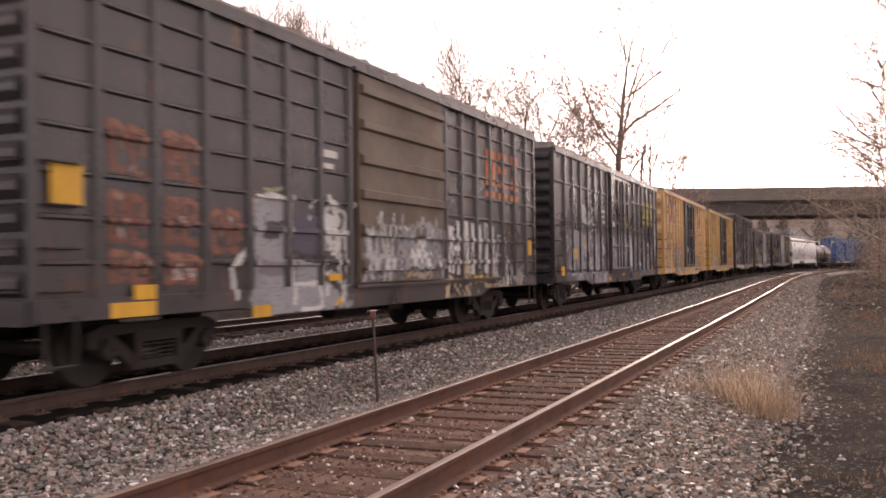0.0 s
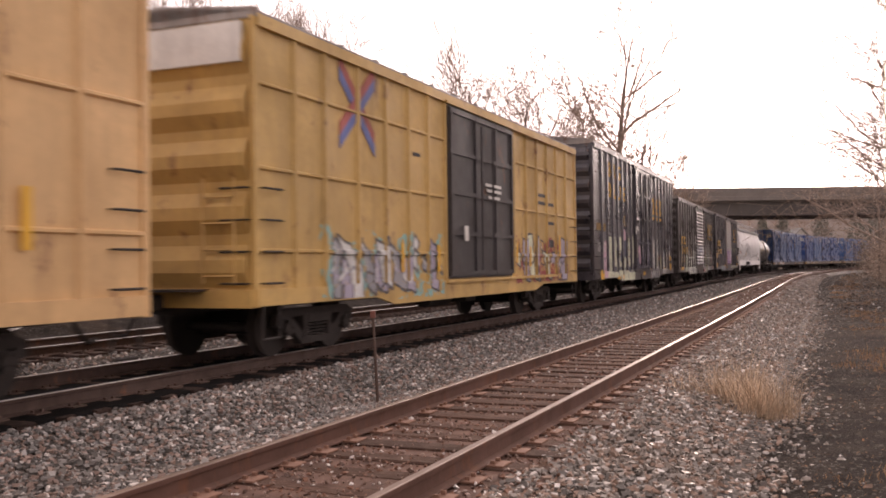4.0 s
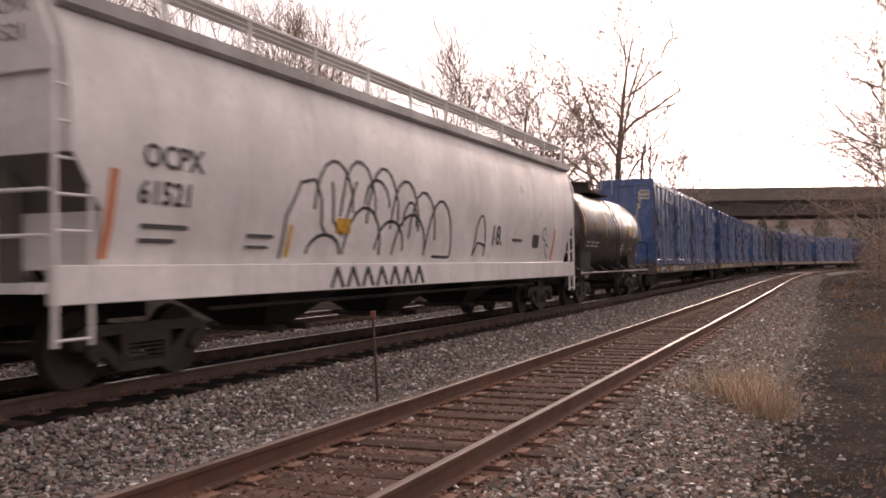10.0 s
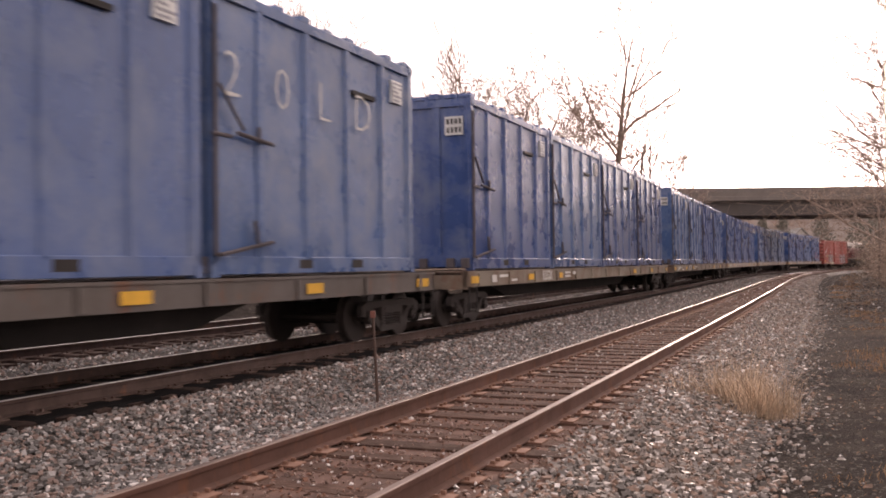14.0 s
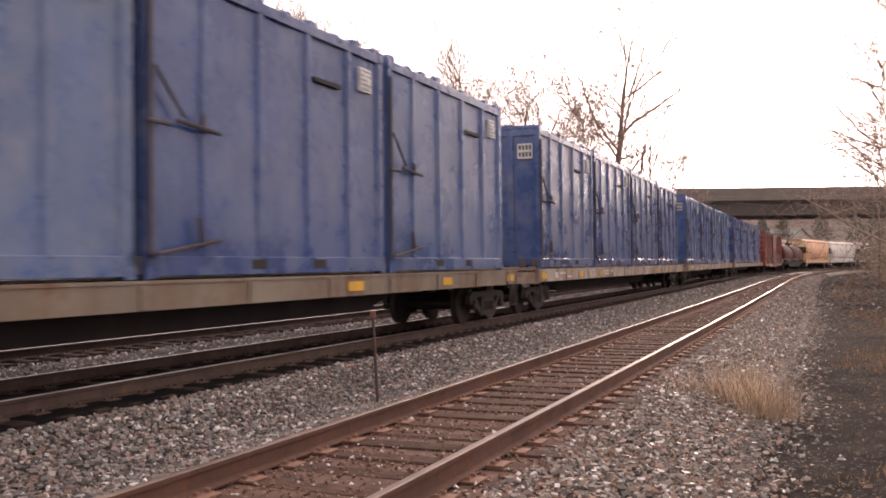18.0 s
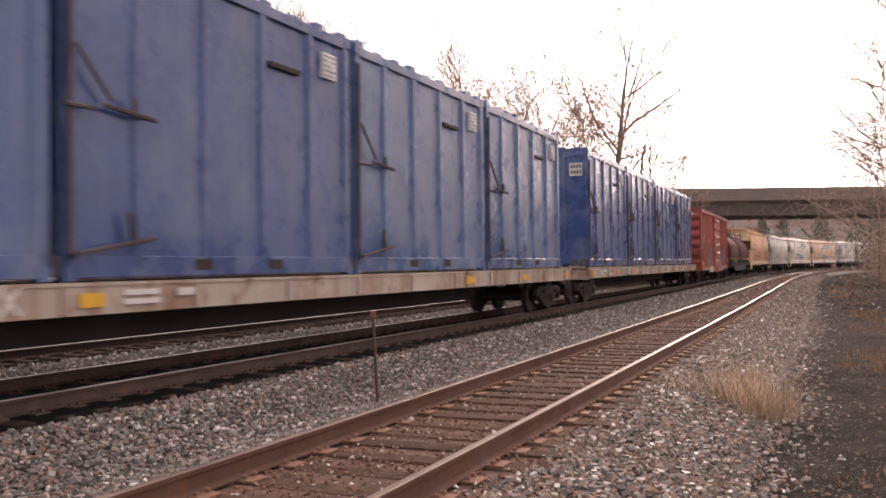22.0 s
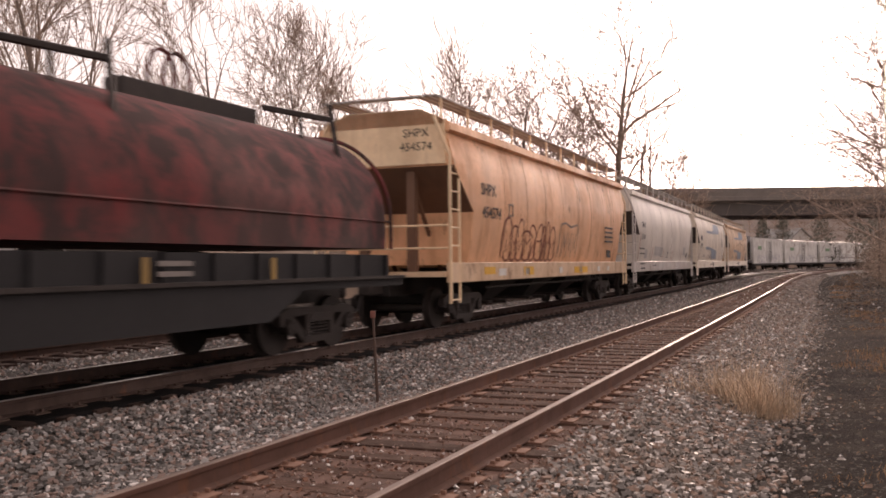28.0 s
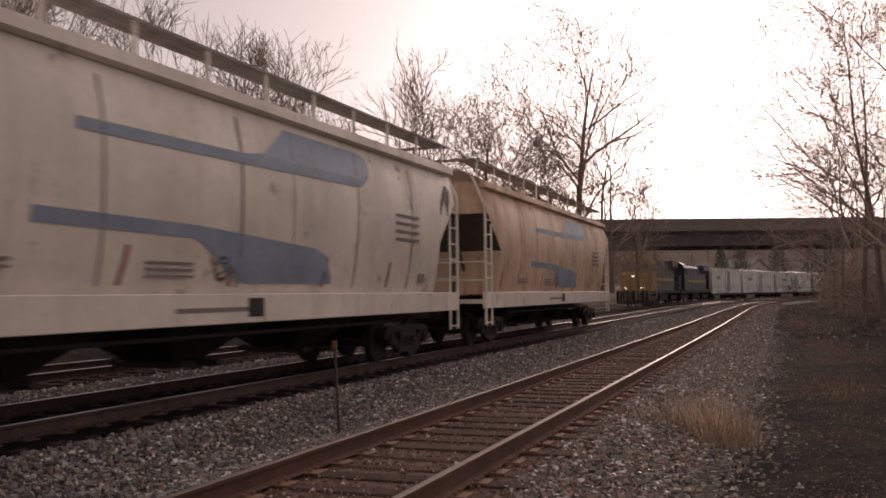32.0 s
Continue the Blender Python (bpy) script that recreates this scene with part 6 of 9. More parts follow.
def band(car, rows, material, k=1.0, name="blue_flag", label=""):
    """A painted shape on the rounded side: (x, lower z, upper z) from end to end."""
    bm = bmesh.new()
    fine = []
    for (x0, a0, b0), (x1, a1, b1) in zip(rows, rows[1:]):
        n = max(1, int((x1 - x0) / .2))
        fine += [(x0 + (x1 - x0) * i / n, a0 + (a1 - a0) * i / n, b0 + (b1 - b0) * i / n) for i in range(n)]
    fine.append(rows[-1])
    prev = None
    for x, a, b in fine:
        col = [bm.verts.new((x, hopper_y(z / k) - .012, z)) for z in np.linspace(a, b, 5)]
        if prev:
            for i in range(4):
                bm.faces.new((prev[i], col[i], col[i + 1], prev[i + 1]))
        prev = col
    return part(name, bm, material, car, label)


M_CORNICE = weathered("grey_cornice_paint", (0.36, 0.35, 0.345), 0.5, amount=.3)
hop_h = hopper("clean white covered hopper with black outlined graffiti", -66.1, -46.3, M_HOP_W, M_HOP_W, 4.42, slope_m=M_SLOPE_SHADE, slope=((.15, 2.75), (.82, 1.92), (.86, 1.24), (2.2, 1.22)), cornice_m=M_CORNICE, board_m=M_HOP_W)
hopper_text(hop_h, "OCPX", .38, -8.0, 2.55, M_BLACK, 1.023, stretch=1.0)
hopper_text(hop_h, "61521", .38, -8.1, 2.14, M_BLACK, 1.023, stretch=1.0)
letters(hop_h, "OCPX", .24, -9.61, -.75, 4.0, M_BLACK, "black stencilled mark on the end", end=True)
letters(hop_h, "61521", .24, -9.61, -.75, 3.72, M_BLACK, "black stencilled figures on the end", end=True)
for pts in ([(-3.0, 1.4), (-2.95, 2.2), (-2.6, 2.9), (-2.2, 3.0), (-2.0, 2.6), (-1.95, 2.1), (-1.8, 1.9)], arch(-2.2, -1.0, 2.4, 3.45), arch(-1.4, -.2, 2.3, 3.55), arch(-.5, .7, 2.2, 3.5), arch(.4, 1.6, 2.1, 3.3), arch(1.2, 2.4, 1.9, 3.1), arch(2.0, 3.3, 1.5, 2.95),
            [(3.3, 1.5), (3.2, 1.45), (2.4, 1.47)], [(-1.7, 3.0), (-1.6, 2.2), (-1.3, 1.9), (-1.1, 2.6), (-.9, 3.1)], arch(-1.2, .1, 1.5, 2.55), arch(-.1, 1.0, 1.6, 2.3), arch(.6, 2.0, 1.5, 2.5), arch(-2.3, -1.3, 1.5, 1.9), arch(4.6, 5.3, 1.5, 2.7), [(4.6, 1.5), (4.8, 1.9), (5.3, 1.8)], arch(-.6, .3, 2.6, 3.2), arch(.9, 1.5, 2.2, 2.8)):
    on_hopper(hop_h, [(u * .97 - 2.75, 1.5 + (v - 1.5) * .72) for u, v in pts], .055, M_SPRAY, "graffiti_stroke", 1.023)
for x in np.arange(-4.4, -1.0, .5):
    part("graffiti_stroke", pipe(bmesh.new(), [(x, -1.556, 1.0), (x + .18, -1.556, 1.3), (x + .36, -1.556, 1.0)], .03, 4), M_SPRAY, hop_h)
on_hopper(hop_h, [(-9.0, 1.42), (-8.95, 2.37)], .12, M_LETTER_O, "conspicuity_stripe", 1.023, "orange reflective stripe")
on_hopper(hop_h, [(7.6, 1.42), (7.72, 2.24)], .12, M_LETTER_O, "conspicuity_stripe", 1.023, "orange reflective stripe")
on_hopper(hop_h, [(-5.5, 1.45), (-5.45, 1.9)], .10, M_LETTER_Y, "conspicuity_stripe", 1.023)
band(hop_h, [(-4.2, 1.82, 2.05), (-3.75, 1.82, 2.05)], M_LETTER_Y, 1.023, "sticker", "pale yellow sticker")
band(hop_h, [(5.8, 1.72, 2.05), (6.3, 1.72, 2.05)], M_BLACK, 1.023, "data_plate", "black data plate")
for pts in (arch(6.6, 6.9, 2.0, 2.25), [(6.6, 2.0), (6.9, 1.9), (7.0, 1.6), (7.3, 1.45)], [(6.9, 1.85), (7.2, 1.75)]):
    on_hopper(hop_h, pts, .05, weathered("teal_spray", (.08, .28, .24), .6), "graffiti_stroke", 1.023)
bars(hop_h, [(-8.5, -7.7, hopper_y(1.8) - .02, 1.76, 1.81), (-8.5, -7.9, hopper_y(1.6) - .02, 1.60, 1.65), (-6.5, -5.9, hopper_y(1.75) - .02, 1.70, 1.75), (-6.5, -6.0, hopper_y(1.6) - .02, 1.56, 1.60), (4.2, 4.9, hopper_y(1.8) - .02, 1.85, 1.92)], M_SPRAY)

hopper_text(hop_h, "18.", .62, 3.08, 1.94, M_SPRAY, 1.023, "black sprayed number")
hop_o = hopper("orange rust-stained tan covered hopper with faint red graffiti", 173.9, 191.2, M_HOP_O, M_HOP_OS, 4.45, slope_m=M_SLOPE_RUST_SHADE, cage_m=M_HOP_OE, end_m=M_HOP_OE)
hopper_text(hop_o, "SHPX", .36, -6.40, 2.92, M_BLACK, 1.03, stretch=1.1)
hopper_text(hop_o, "454574", .34, -6.18, 2.43, M_BLACK, 1.03, stretch=1.2)
bars(hop_o, [(-5.0, -4.72, hopper_y(2.5) - .02, 2.42, 2.45), (-5.0, -4.72, hopper_y(2.6) - .02, 2.68, 2.71), (-5.02, -4.99, hopper_y(2.5) - .02, 2.42, 2.71), (-4.75, -4.72, hopper_y(2.5) - .02, 2.42, 2.71)], M_DUST, "faint stencilled frame")
letters(hop_o, "SHPX", .24, -8.36, -.75, 3.98, M_BLACK, "black stencilled mark on the end", end=True)
letters(hop_o, "454574", .24, -8.36, -.75, 3.70, M_BLACK, "black stencilled figures on the end", end=True)
rnd = random.Random(12)
x = -5.25
while x < -1.2:
    w_, t_ = rnd.uniform(.45, .85), rnd.uniform(2.1, 2.55)
    on_hopper(hop_o, arch(x, x + w_, 1.75 + rnd.uniform(-.2, .3), t_, lean=rnd.uniform(-.1, .1)), .05, M_SPRAY_RED, "graffiti_stroke", 1.03)
    on_hopper(hop_o, [(x + .1, 1.45), (x + .2, 1.9), (x + w_ * .5, 1.6 + rnd.uniform(0, .3)), (x + w_ * .8, 1.95), (x + w_, 1.5)], .04, M_SPRAY_RED, "graffiti_stroke", 1.03)
    on_hopper(hop_o, arch(x + .1, x + w_ * 1.1, 1.62, 1.40), .05, M_SPRAY_RED, "graffiti_stroke", 1.03)
    x += w_ * .72
on_hopper(hop_o, [(-5.3, 1.5), (-5.4, 1.9), (-5.25, 2.3), (-4.95, 2.45)], .06, M_SPRAY_RED, "graffiti_stroke", 1.03)
on_hopper(hop_o, [(-.6, 1.5), (-.55, 2.1), (-.45, 2.4), (0, 2.45), (.6, 2.35), (1.3, 2.45), (1.4, 2.3), (1.35, 1.5)], .05, M_DUST, "graffiti_stroke", 1.03)
for x in (-.2, .3, .8):
    on_hopper(hop_o, [(x, 1.5), (x + .1, 2.2), (x + .3, 1.7), (x + .4, 2.2)], .04, M_DUST, "graffiti_stroke", 1.03)
bars(hop_o, [(x_, x_ + w_, -1.556, 1.06, 1.22) for x_, w_ in ((-5.65, .5), (-3.7, .35), (-.6, .3), (1.6, .3), (3.9, .35), (5.3, .3))], M_WHITE, "white painted patches on the sill")
bars(hop_o, [(-6.6, -5.9, -1.556, 1.10, 1.26), (-3.8, -3.0, -1.556, 1.05, 1.25), (1.0, 2.6, -1.556, 1.04, 1.22)], M_YELLOW, "yellow reflective plates")
bars(hop_o, [(4.9, 6.0, hopper_y(2.4) - .02, z, z + .06) for z in (2.0, 2.15, 2.3, 2.45)] + [(5.4, 5.9, hopper_y(1.8) - .02, 1.5, 1.75)], M_BLACK)
hop_p = hopper("light grey covered hopper with patched white squares", 192.3, 209.65, M_HOP_P, M_HOP_PS, 4.38, slope_m=M_SLOPE_SHADE)
hopper_text(hop_p, "CMHX", .30, -6.54, 2.82, M_BLACK, 1.014)
hopper_text(hop_p, "51006", .30, -6.54, 2.34, M_BLACK, 1.014)
bars(hop_p, [(-7.0, -6.7, hopper_y(1.8) - .02, z, z + .06) for z in (1.65, 1.85)] + [(-6.55, -6.1, hopper_y(1.8) - .02, z, z + .06) for z in (1.65, 1.85)] + [(5.0, 5.7, hopper_y(1.9) - .02, z, z + .05) for z in (2.3, 2.42)], M_SPRAY)
bars(hop_p, [(-7.1, -6.1, -1.556, 1.24, 1.30), (-7.1, -6.2, -1.556, 1.06, 1.12), (-4.2, -3.4, -1.556, 1.18, 1.22)], M_SPRAY)
for x0, x1, z0, z1 in ((-5.95, -5.35, 1.5, 1.88), (-3.7, -1.6, 1.62, 2.02), (-2.9, -1.5, 1.72, 2.0), (4.9, 5.8, 1.7, 2.1)):
    band(hop_p, [(x0, z0, z1), (x1, z0 - .03, z1 - .04)], M_WHITE_FADED, 1.014, "patch", "patch of fresh white paint")
for x0, x1 in ((-2.85, -1.2), (.1, .6), (2.4, 3.4)):
    part("patch", box(bmesh.new(), x0, x1, -1.556, -1.551, 1.04, 1.30), M_WHITE_FADED, hop_p, "patch of white paint on the sill")
for x, top_ in ((-7.2, 2.5), (-4.15, 1.95), (-1.25, 1.9), (1.4, 1.85), (4.4, 1.85)):
    on_hopper(hop_p, [(x - .05, 1.42), (x + .05, top_)], .09, M_LETTER_O_DIM, "conspicuity_stripe", 1.014, "orange reflective stripe")
on_hopper(hop_p, arch(-.15, .1, 1.55, 1.8) + [(-.15, 1.55)], .05, M_BLACK, "graffiti_stroke", 1.014)
band(hop_p, [(6.1, 1.55, 1.78), (6.5, 1.55, 1.78)], M_BLACK, 1.014, "data_plate", "black data plate")
hop_q = hopper("dusty cream covered hopper with faded blue stripes", 211.4, 228.4, M_HOP_Q, M_HOP_Q, 4.40, slope_m=M_SLOPE_SHADE)
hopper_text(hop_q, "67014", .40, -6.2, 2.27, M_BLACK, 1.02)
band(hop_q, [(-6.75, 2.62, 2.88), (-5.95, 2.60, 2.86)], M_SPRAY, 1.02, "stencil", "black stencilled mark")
hop_s = hopper("cream covered hopper heavily streaked with rust and blue marks", 230.1, 247.1, M_HOP_S, M_HOP_Q, 4.40, slope_m=M_SLOPE_SHADE)
for c in (hop_q, hop_s):
    band(c, [(-3.5, 3.10, 3.24), (-.3, 3.13, 3.28), (.2, 3.14, 3.34), (.6, 3.14, 3.6), (.9, 3.15, 3.80), (3.3, 3.18, 3.80), (3.65, 3.35, 3.75), (3.75, 3.5, 3.62)], M_BLUE_MARK, 1.02, "blue_flag", "faded blue flag on a stripe")
    band(c, [(-4.1, 2.08, 2.25), (-1.4, 2.06, 2.22), (-.95, 1.85, 2.2), (-.6, 1.6, 2.18), (-.2, 1.5, 2.16), (1.7, 1.5, 2.06), (2.1, 1.5, 1.95), (2.35, 1.5, 1.6)], M_BLUE_MARK, 1.02, "blue_flag", "faded blue flag on a stripe")
    for x in (-6.9, -2.68, -.5, 2.1, 4.6):
        on_hopper(c, [(x - .04, 1.46), (x + .05, 1.92)], .08, M_LETTER_O_DIM, "conspicuity_stripe", 1.02)
    bars(c, [(4.8, 5.9, hopper_y(2.6) - .02, z, z + .05) for z in (2.35, 2.5, 2.65, 2.8)], M_DUST)
    bars(c, [(-1.8, .2, -1.556, 1.12, 1.18)], M_DUST)
    part("rusty_plate", box(bmesh.new(), -.2, .2, -1.557, -1.551, 1.04, 1.30), M_IRON_WARM, c)
    on_hopper(c, [(-.74 + .15 * math.cos(a), 1.69 + .15 * math.sin(a)) for a in np.linspace(0, 6.283, 15)], .045, M_BLACK, "round_mark", 1.02)
    on_hopper(c, [(-.66, 1.77), (-.78, 1.75), (-.70, 1.66), (-.82, 1.61)], .035, M_BLACK, "round_mark", 1.02)
    bars(c, [(-5.2, -4.3, hopper_y(1.72) - .02, z, z + .03) for z in (1.62, 1.70)] + [(-2.3, -1.4, hopper_y(1.7) - .02, z, z + .03) for z in (1.56, 1.64, 1.72)] + [(6.1, 6.4, hopper_y(1.65) - .02, 1.56, 1.74)], M_DUST)
for i in range(6):
    on_hopper(hop_q, arch(7.2 + .07 * i, 7.6 + .05 * i, 3.0 + .1 * i, 3.35 + .06 * i), .05, M_SPRAY, "graffiti_stroke", 1.02)

# vertical weld seams and runs of grime down the rounded sides
M_SEAM = plain("grimy_seam", (0.19, 0.155, 0.13), 0.8)
M_SEAM_RUST = plain("rusty_run", (0.38, 0.16, 0.075), 0.8)
for c, k_, m_, spots in ((hop_o, 1.03, M_SEAM_RUST, (-5.3, -3.6, -2.0, -.3, 1.4, 3.0, 4.7, 6.2)), (hop_p, 1.014, M_SEAM, (-4.6, -1.9, .9, 3.7)), (hop_q, 1.02, M_SEAM, (-5.4, -3.1, -.4, 1.0, 3.2, 5.6)), (hop_s, 1.02, M_SEAM_RUST, (-5.2, -3.4, -1.2, .8, 2.6, 4.9))):
    for i, x in enumerate(spots):
        on_hopper(c, [(x + .05 * math.sin(i), 1.42 * k_), (x, 2.6 * k_), (x + .02, 3.7 * k_)], .022 + .012 * (i % 3), m_, "weld_seam", k_)


# ---- tank car ----
def tank_car(front, back):
    L, mid = back - front, (front + back) / 2
    h = L / 2
    car = thing("tank_car", "black tank car with yellow stripes and a top platform", "tank car", "cars of the freight train")
    m = weathered("black_tank_paint", (0.052, 0.044, 0.046), 0.30, dirt=(.11, .085, .078), amount=0.5, streak=0.3)
    r, zc, n = 1.37, 2.42, 40
    t = h - .55
    rings = []
    for x, q in ((-t, .05), (-t + .06, .35), (-t + .2, .62), (-t + .42, .84), (-t + .75, .97), (-t + 1.0, 1), (0, 1), (t - 1.0, 1), (t - .75, .97), (t - .42, .84), (t - .2, .62), (t - .06, .35), (t, .05)):
        rings.append([(x, r * q * math.sin(a), zc + r * q * math.cos(a)) for a in (2 * math.pi * i / n for i in range(n))])
    part("tank", loft(bmesh.new(), rings), m, car, smooth=True)
    # seams and bands
    for x in (-2.6, 0, 2.6):
        bm = bmesh.new()
        loft(bm, [[(x + dx, (r + .003) * math.sin(a), zc + (r + .003) * math.cos(a)) for a in (2 * math.pi * i / n for i in range(n))] for dx in (-.014, .014)], False)
        part("weld_band", bm, m, car, smooth=True)

    def skin(x0, x1, z0, z1, material, name, label=""):
        bm = bmesh.new()
        k = 6
        a0, a1 = math.asin((z0 - zc) / r), math.asin((z1 - zc) / r)
        rows = [[bm.verts.new((x, -(r + .012) * math.cos(a), zc + (r + .012) * math.sin(a))) for x in (x0, x1)] for a in np.linspace(a0, a1, k)]
        for p, q in zip(rows, rows[1:]):
            bm.faces.new((p[0], p[1], q[1], q[0]))
        return part(name, bm, material, car, label)
    for x in (-4.65, -1.5, 1.3, 4.5):
        skin(x, x + .095, 2.2, 3.22, M_YELLOW, "reflective_stripe", "yellow vertical stripe")
    letters(car, "UTLX 125954", .36, -3.05, -(r + .02), 2.52, M_LETTER_Y_DIM, "yellow stencilled mark", .006)
    for x in (-4.2, -3.6, -2.95):
        for z in (1.86, 1.98):
            skin(x, x + .42, z, z + .045, M_WHITE, "stencil", "white stencilled data")
    for z in (2.98, 3.1):
        skin(1.0, 1.6, z, z + .06, M_WHITE, "stencil")
    skin(2.25, 2.75, 2.35, 2.72, M_YELLOW, "hazard_plate", "yellow plate")
    for i in range(4):
        skin(3.0, 3.9, 2.36 + i * .10, 2.41 + i * .10, M_WHITE, "stencil")
    for i, w_ in enumerate((.75, .6, .7, .45)):
        skin(1.15, 1.15 + w_, 1.62 + i * .10, 1.66 + i * .10, M_WHITE, "stencil")
    skin(2.85, 3.25, 1.62, 1.90, M_WHITE, "data_frame", "white framed data plate")
    skin(2.89, 3.21, 1.66, 1.86, M_IRON, "data_plate")
    for i in range(5):
        skin(3.0, 3.0 + .7 + .2 * (i % 2), 2.29 + i * .10, 2.33 + i * .10, M_WHITE, "stencil")
    # top platform with rails, manway, valves
    bm = bmesh.new()
    box(bm, -1.5, 1.2, -.80, .80, zc + r - .02, zc + r + .05)
    part("platform", bm, M_IRON, car)
    bm = bmesh.new()
    rod(bm, (0, 0, zc + r), (0, 0, zc + r + .42), .42, n=18)
    rod(bm, (0, 0, zc + r + .42), (0, 0, zc + r + .48), .48, n=18)
    part("manway", bm, M_IRON, car)
    bm = bmesh.new()
    for x in (-.9, .9):
        rod(bm, (x, .2, zc + r), (x, .2, zc + r + .35), .1, n=10)
    part("valve", bm, M_IRON, car)
    for y in (-.95, .95):
        bm = bmesh.new()
        z0 = zc + r + .1
        pipe(bm, [(-2.3, y, z0), (-2.3, y, z0 + .75), (-2.1, y, z0 + .95), (1.1, y, z0 + .95), (1.3, y, z0 + .75), (1.3, y, z0)], .022)
        pipe(bm, [(-2.3, y, z0 + .5), (1.3, y, z0 + .5)], .018)
        rod(bm, (-.5, y, z0), (-.5, y, z0 + .95), .02)
        part("safety_railing", bm, M_GREY_STEEL, car)
    for y in (-1, 1):
        bm = bmesh.new()
        for x in (-.42, .03):
            pipe(bm, [(x, y * .85, zc + 1.18), (x, y * 1.2, zc + .85), (x, y * 1.45, zc + .2), (x, y * 1.47, 1.1), (x, y * 1.45, .5)], .022)
        for z in np.arange(.6, zc + .9, .34):
            o = y * float(np.interp(z, [1.1, zc + .2, zc + .85, zc + 1.18], [1.47, 1.45, 1.2, .85]))
            rod(bm, (-.42, o, z), (.03, o, z), .016, n=5)
        part("ladder", bm, M_IRON, car)
        bm = bmesh.new()
        pipe(bm, [(-h + .15, y * 1.45, 1.02), (h - .15, y * 1.45, 1.02)], .028)
        for x in np.linspace(-h + .6, h - .6, 7):
            rod(bm, (x, y * 1.45, 1.02), (x, y * 1.1, 1.25), .018, n=5)
        part("side_handrail", bm, M_GREY_STEEL, car, "pale steel handrail along the side")
    for q in (-1, 1):
        bm = bmesh.new()
        prism(bm, [(q * (h - 2.6), .95), (q * (h - 1.3), .95), (q * (h - 1.1), 2.0), (q * (h - 2.9), 2.0)], "y", -1.15, 1.15)
        part("saddle", bm, M_IRON, car)
        bm = bmesh.new()
        a, b = sorted((q * h, q * (h - 3.2)))
        box(bm, a, b, -.25, .25, .66, 1.02)
        a, b = sorted((q * h, q * (h - .9)))
        box(bm, a, b, -1.45, 1.45, .93, 1.0)
        part("stub_sill", bm, M_IRON, car)
        bm = bmesh.new()
        x = q * (h - .12)
        pipe(bm, [(x, -1.45, 1.0), (x, -1.45, 2.05), (x, -1.35, 2.15), (x, 1.35, 2.15), (x, 1.45, 2.05), (x, 1.45, 1.0)], .03)
        for y in (-1.45, 1.45):
            pipe(bm, [(x, y, .95), (x, y, .4), (x - q * .42, y, .4), (x - q * .42, y, .95)], .022)
        part("end_railing", bm, M_IRON, car)
    running_gear(car, h, h - 1.75, mid)
    return car


tank_car(-45.5, -33.9)


# ---- flat cars with refuse containers ----
def flat_car(place, sill_m, label, stripe, mark):
    """Long flat car; place is where its containers begin along the train."""
    h = 13.12
    mid = place + 12.27
    car = thing("flat_car", label, "flat car", "flat cars of the freight train")
    for y in (-1.38, 1.38):
        bm = bmesh.new()
        prism(bm, [(-h, .84), (h, .84), (h, 1.17), (-h, 1.17)], "y", y - .05, y + .05)
        box(bm, -h, h, min(y, y * 1.05), max(y, y * 1.05), 1.14, 1.18)
        part("side_sill", bm, sill_m, car)
        for x in np.arange(-12.4, 12.5, 2.07):
            bm = bmesh.new()
            o = y * 1.045
            box(bm, x - .06, x + .06, min(o, o * 1.02), max(o, o * 1.02), .86, 1.13)
            part("stake_pocket", bm, sill_m, car)
    bm = bmesh.new()
    box(bm, -h, h, -1.34, 1.34, 1.10, 1.15)
    part("deck", bm, M_TIE_DARK, car)
    bm = bmesh.new()
    prism(bm, [(-h, .78), (-h * .66, .78), (-h * .56, .46), (h * .56, .46), (h * .66, .78), (h, .78), (h, 1.10), (-h, 1.10)], "y", -.34, .34)
    part("centre_sill", bm, M_IRON, car)
    for q in (-1, 1):
        bm = bmesh.new()
        a, b = sorted((q * h, q * (h - .12)))
        box(bm, a, b, -1.43, 1.43, .80, 1.19)
        part("end_sill", bm, sill_m, car)
        bm = bmesh.new()
        x = q * (h - .1)
        pipe(bm, [(x, -1.45, .85), (x, -1.45, .36), (x - q * .45, -1.45, .36), (x - q * .45, -1.45, .85)], .02)
        part("stirrup", bm, M_IRON, car)
        bm = bmesh.new()
        pipe(bm, [(x, .7, 1.15), (x, .7, 2.0), (x, 1.2, 2.0), (x, 1.2, 1.15)], .025)
        part("hand_brake", bm, M_IRON_WARM, car)
    for x, w_ in stripe:
        bm = bmesh.new()
        box(bm, x, x + w_, -1.464, -1.458, .92, 1.07)
        part("yellow_panel", bm, M_YELLOW, car, "yellow reflective panel")
    if " " in mark:
        part("mark_patch", box(bmesh.new(), -8.32, -6.22, -1.463, -1.457, .86, 1.13), M_BLACK, car, "black patch behind the mark")
    letters(car, mark, .36, -7.2, -1.466, 1.0, M_WHITE, "white stencilled mark", .008)
    bars(car, [(-5.35, -4.8, -1.464, .93, .99), (-5.35, -4.8, -1.464, 1.03, 1.09), (-4.5, -4.1, -1.464, 1.0, 1.09), (-11.6, -11.3, -1.464, .92, 1.08), (-11.1, -10.5, -1.464, 1.02, 1.08), (-10.3, -9.8, -1.464, .92, .97)], M_WHITE, "white stencilled marks")
    running_gear(car, h + .25, 12.0, mid)
    return car




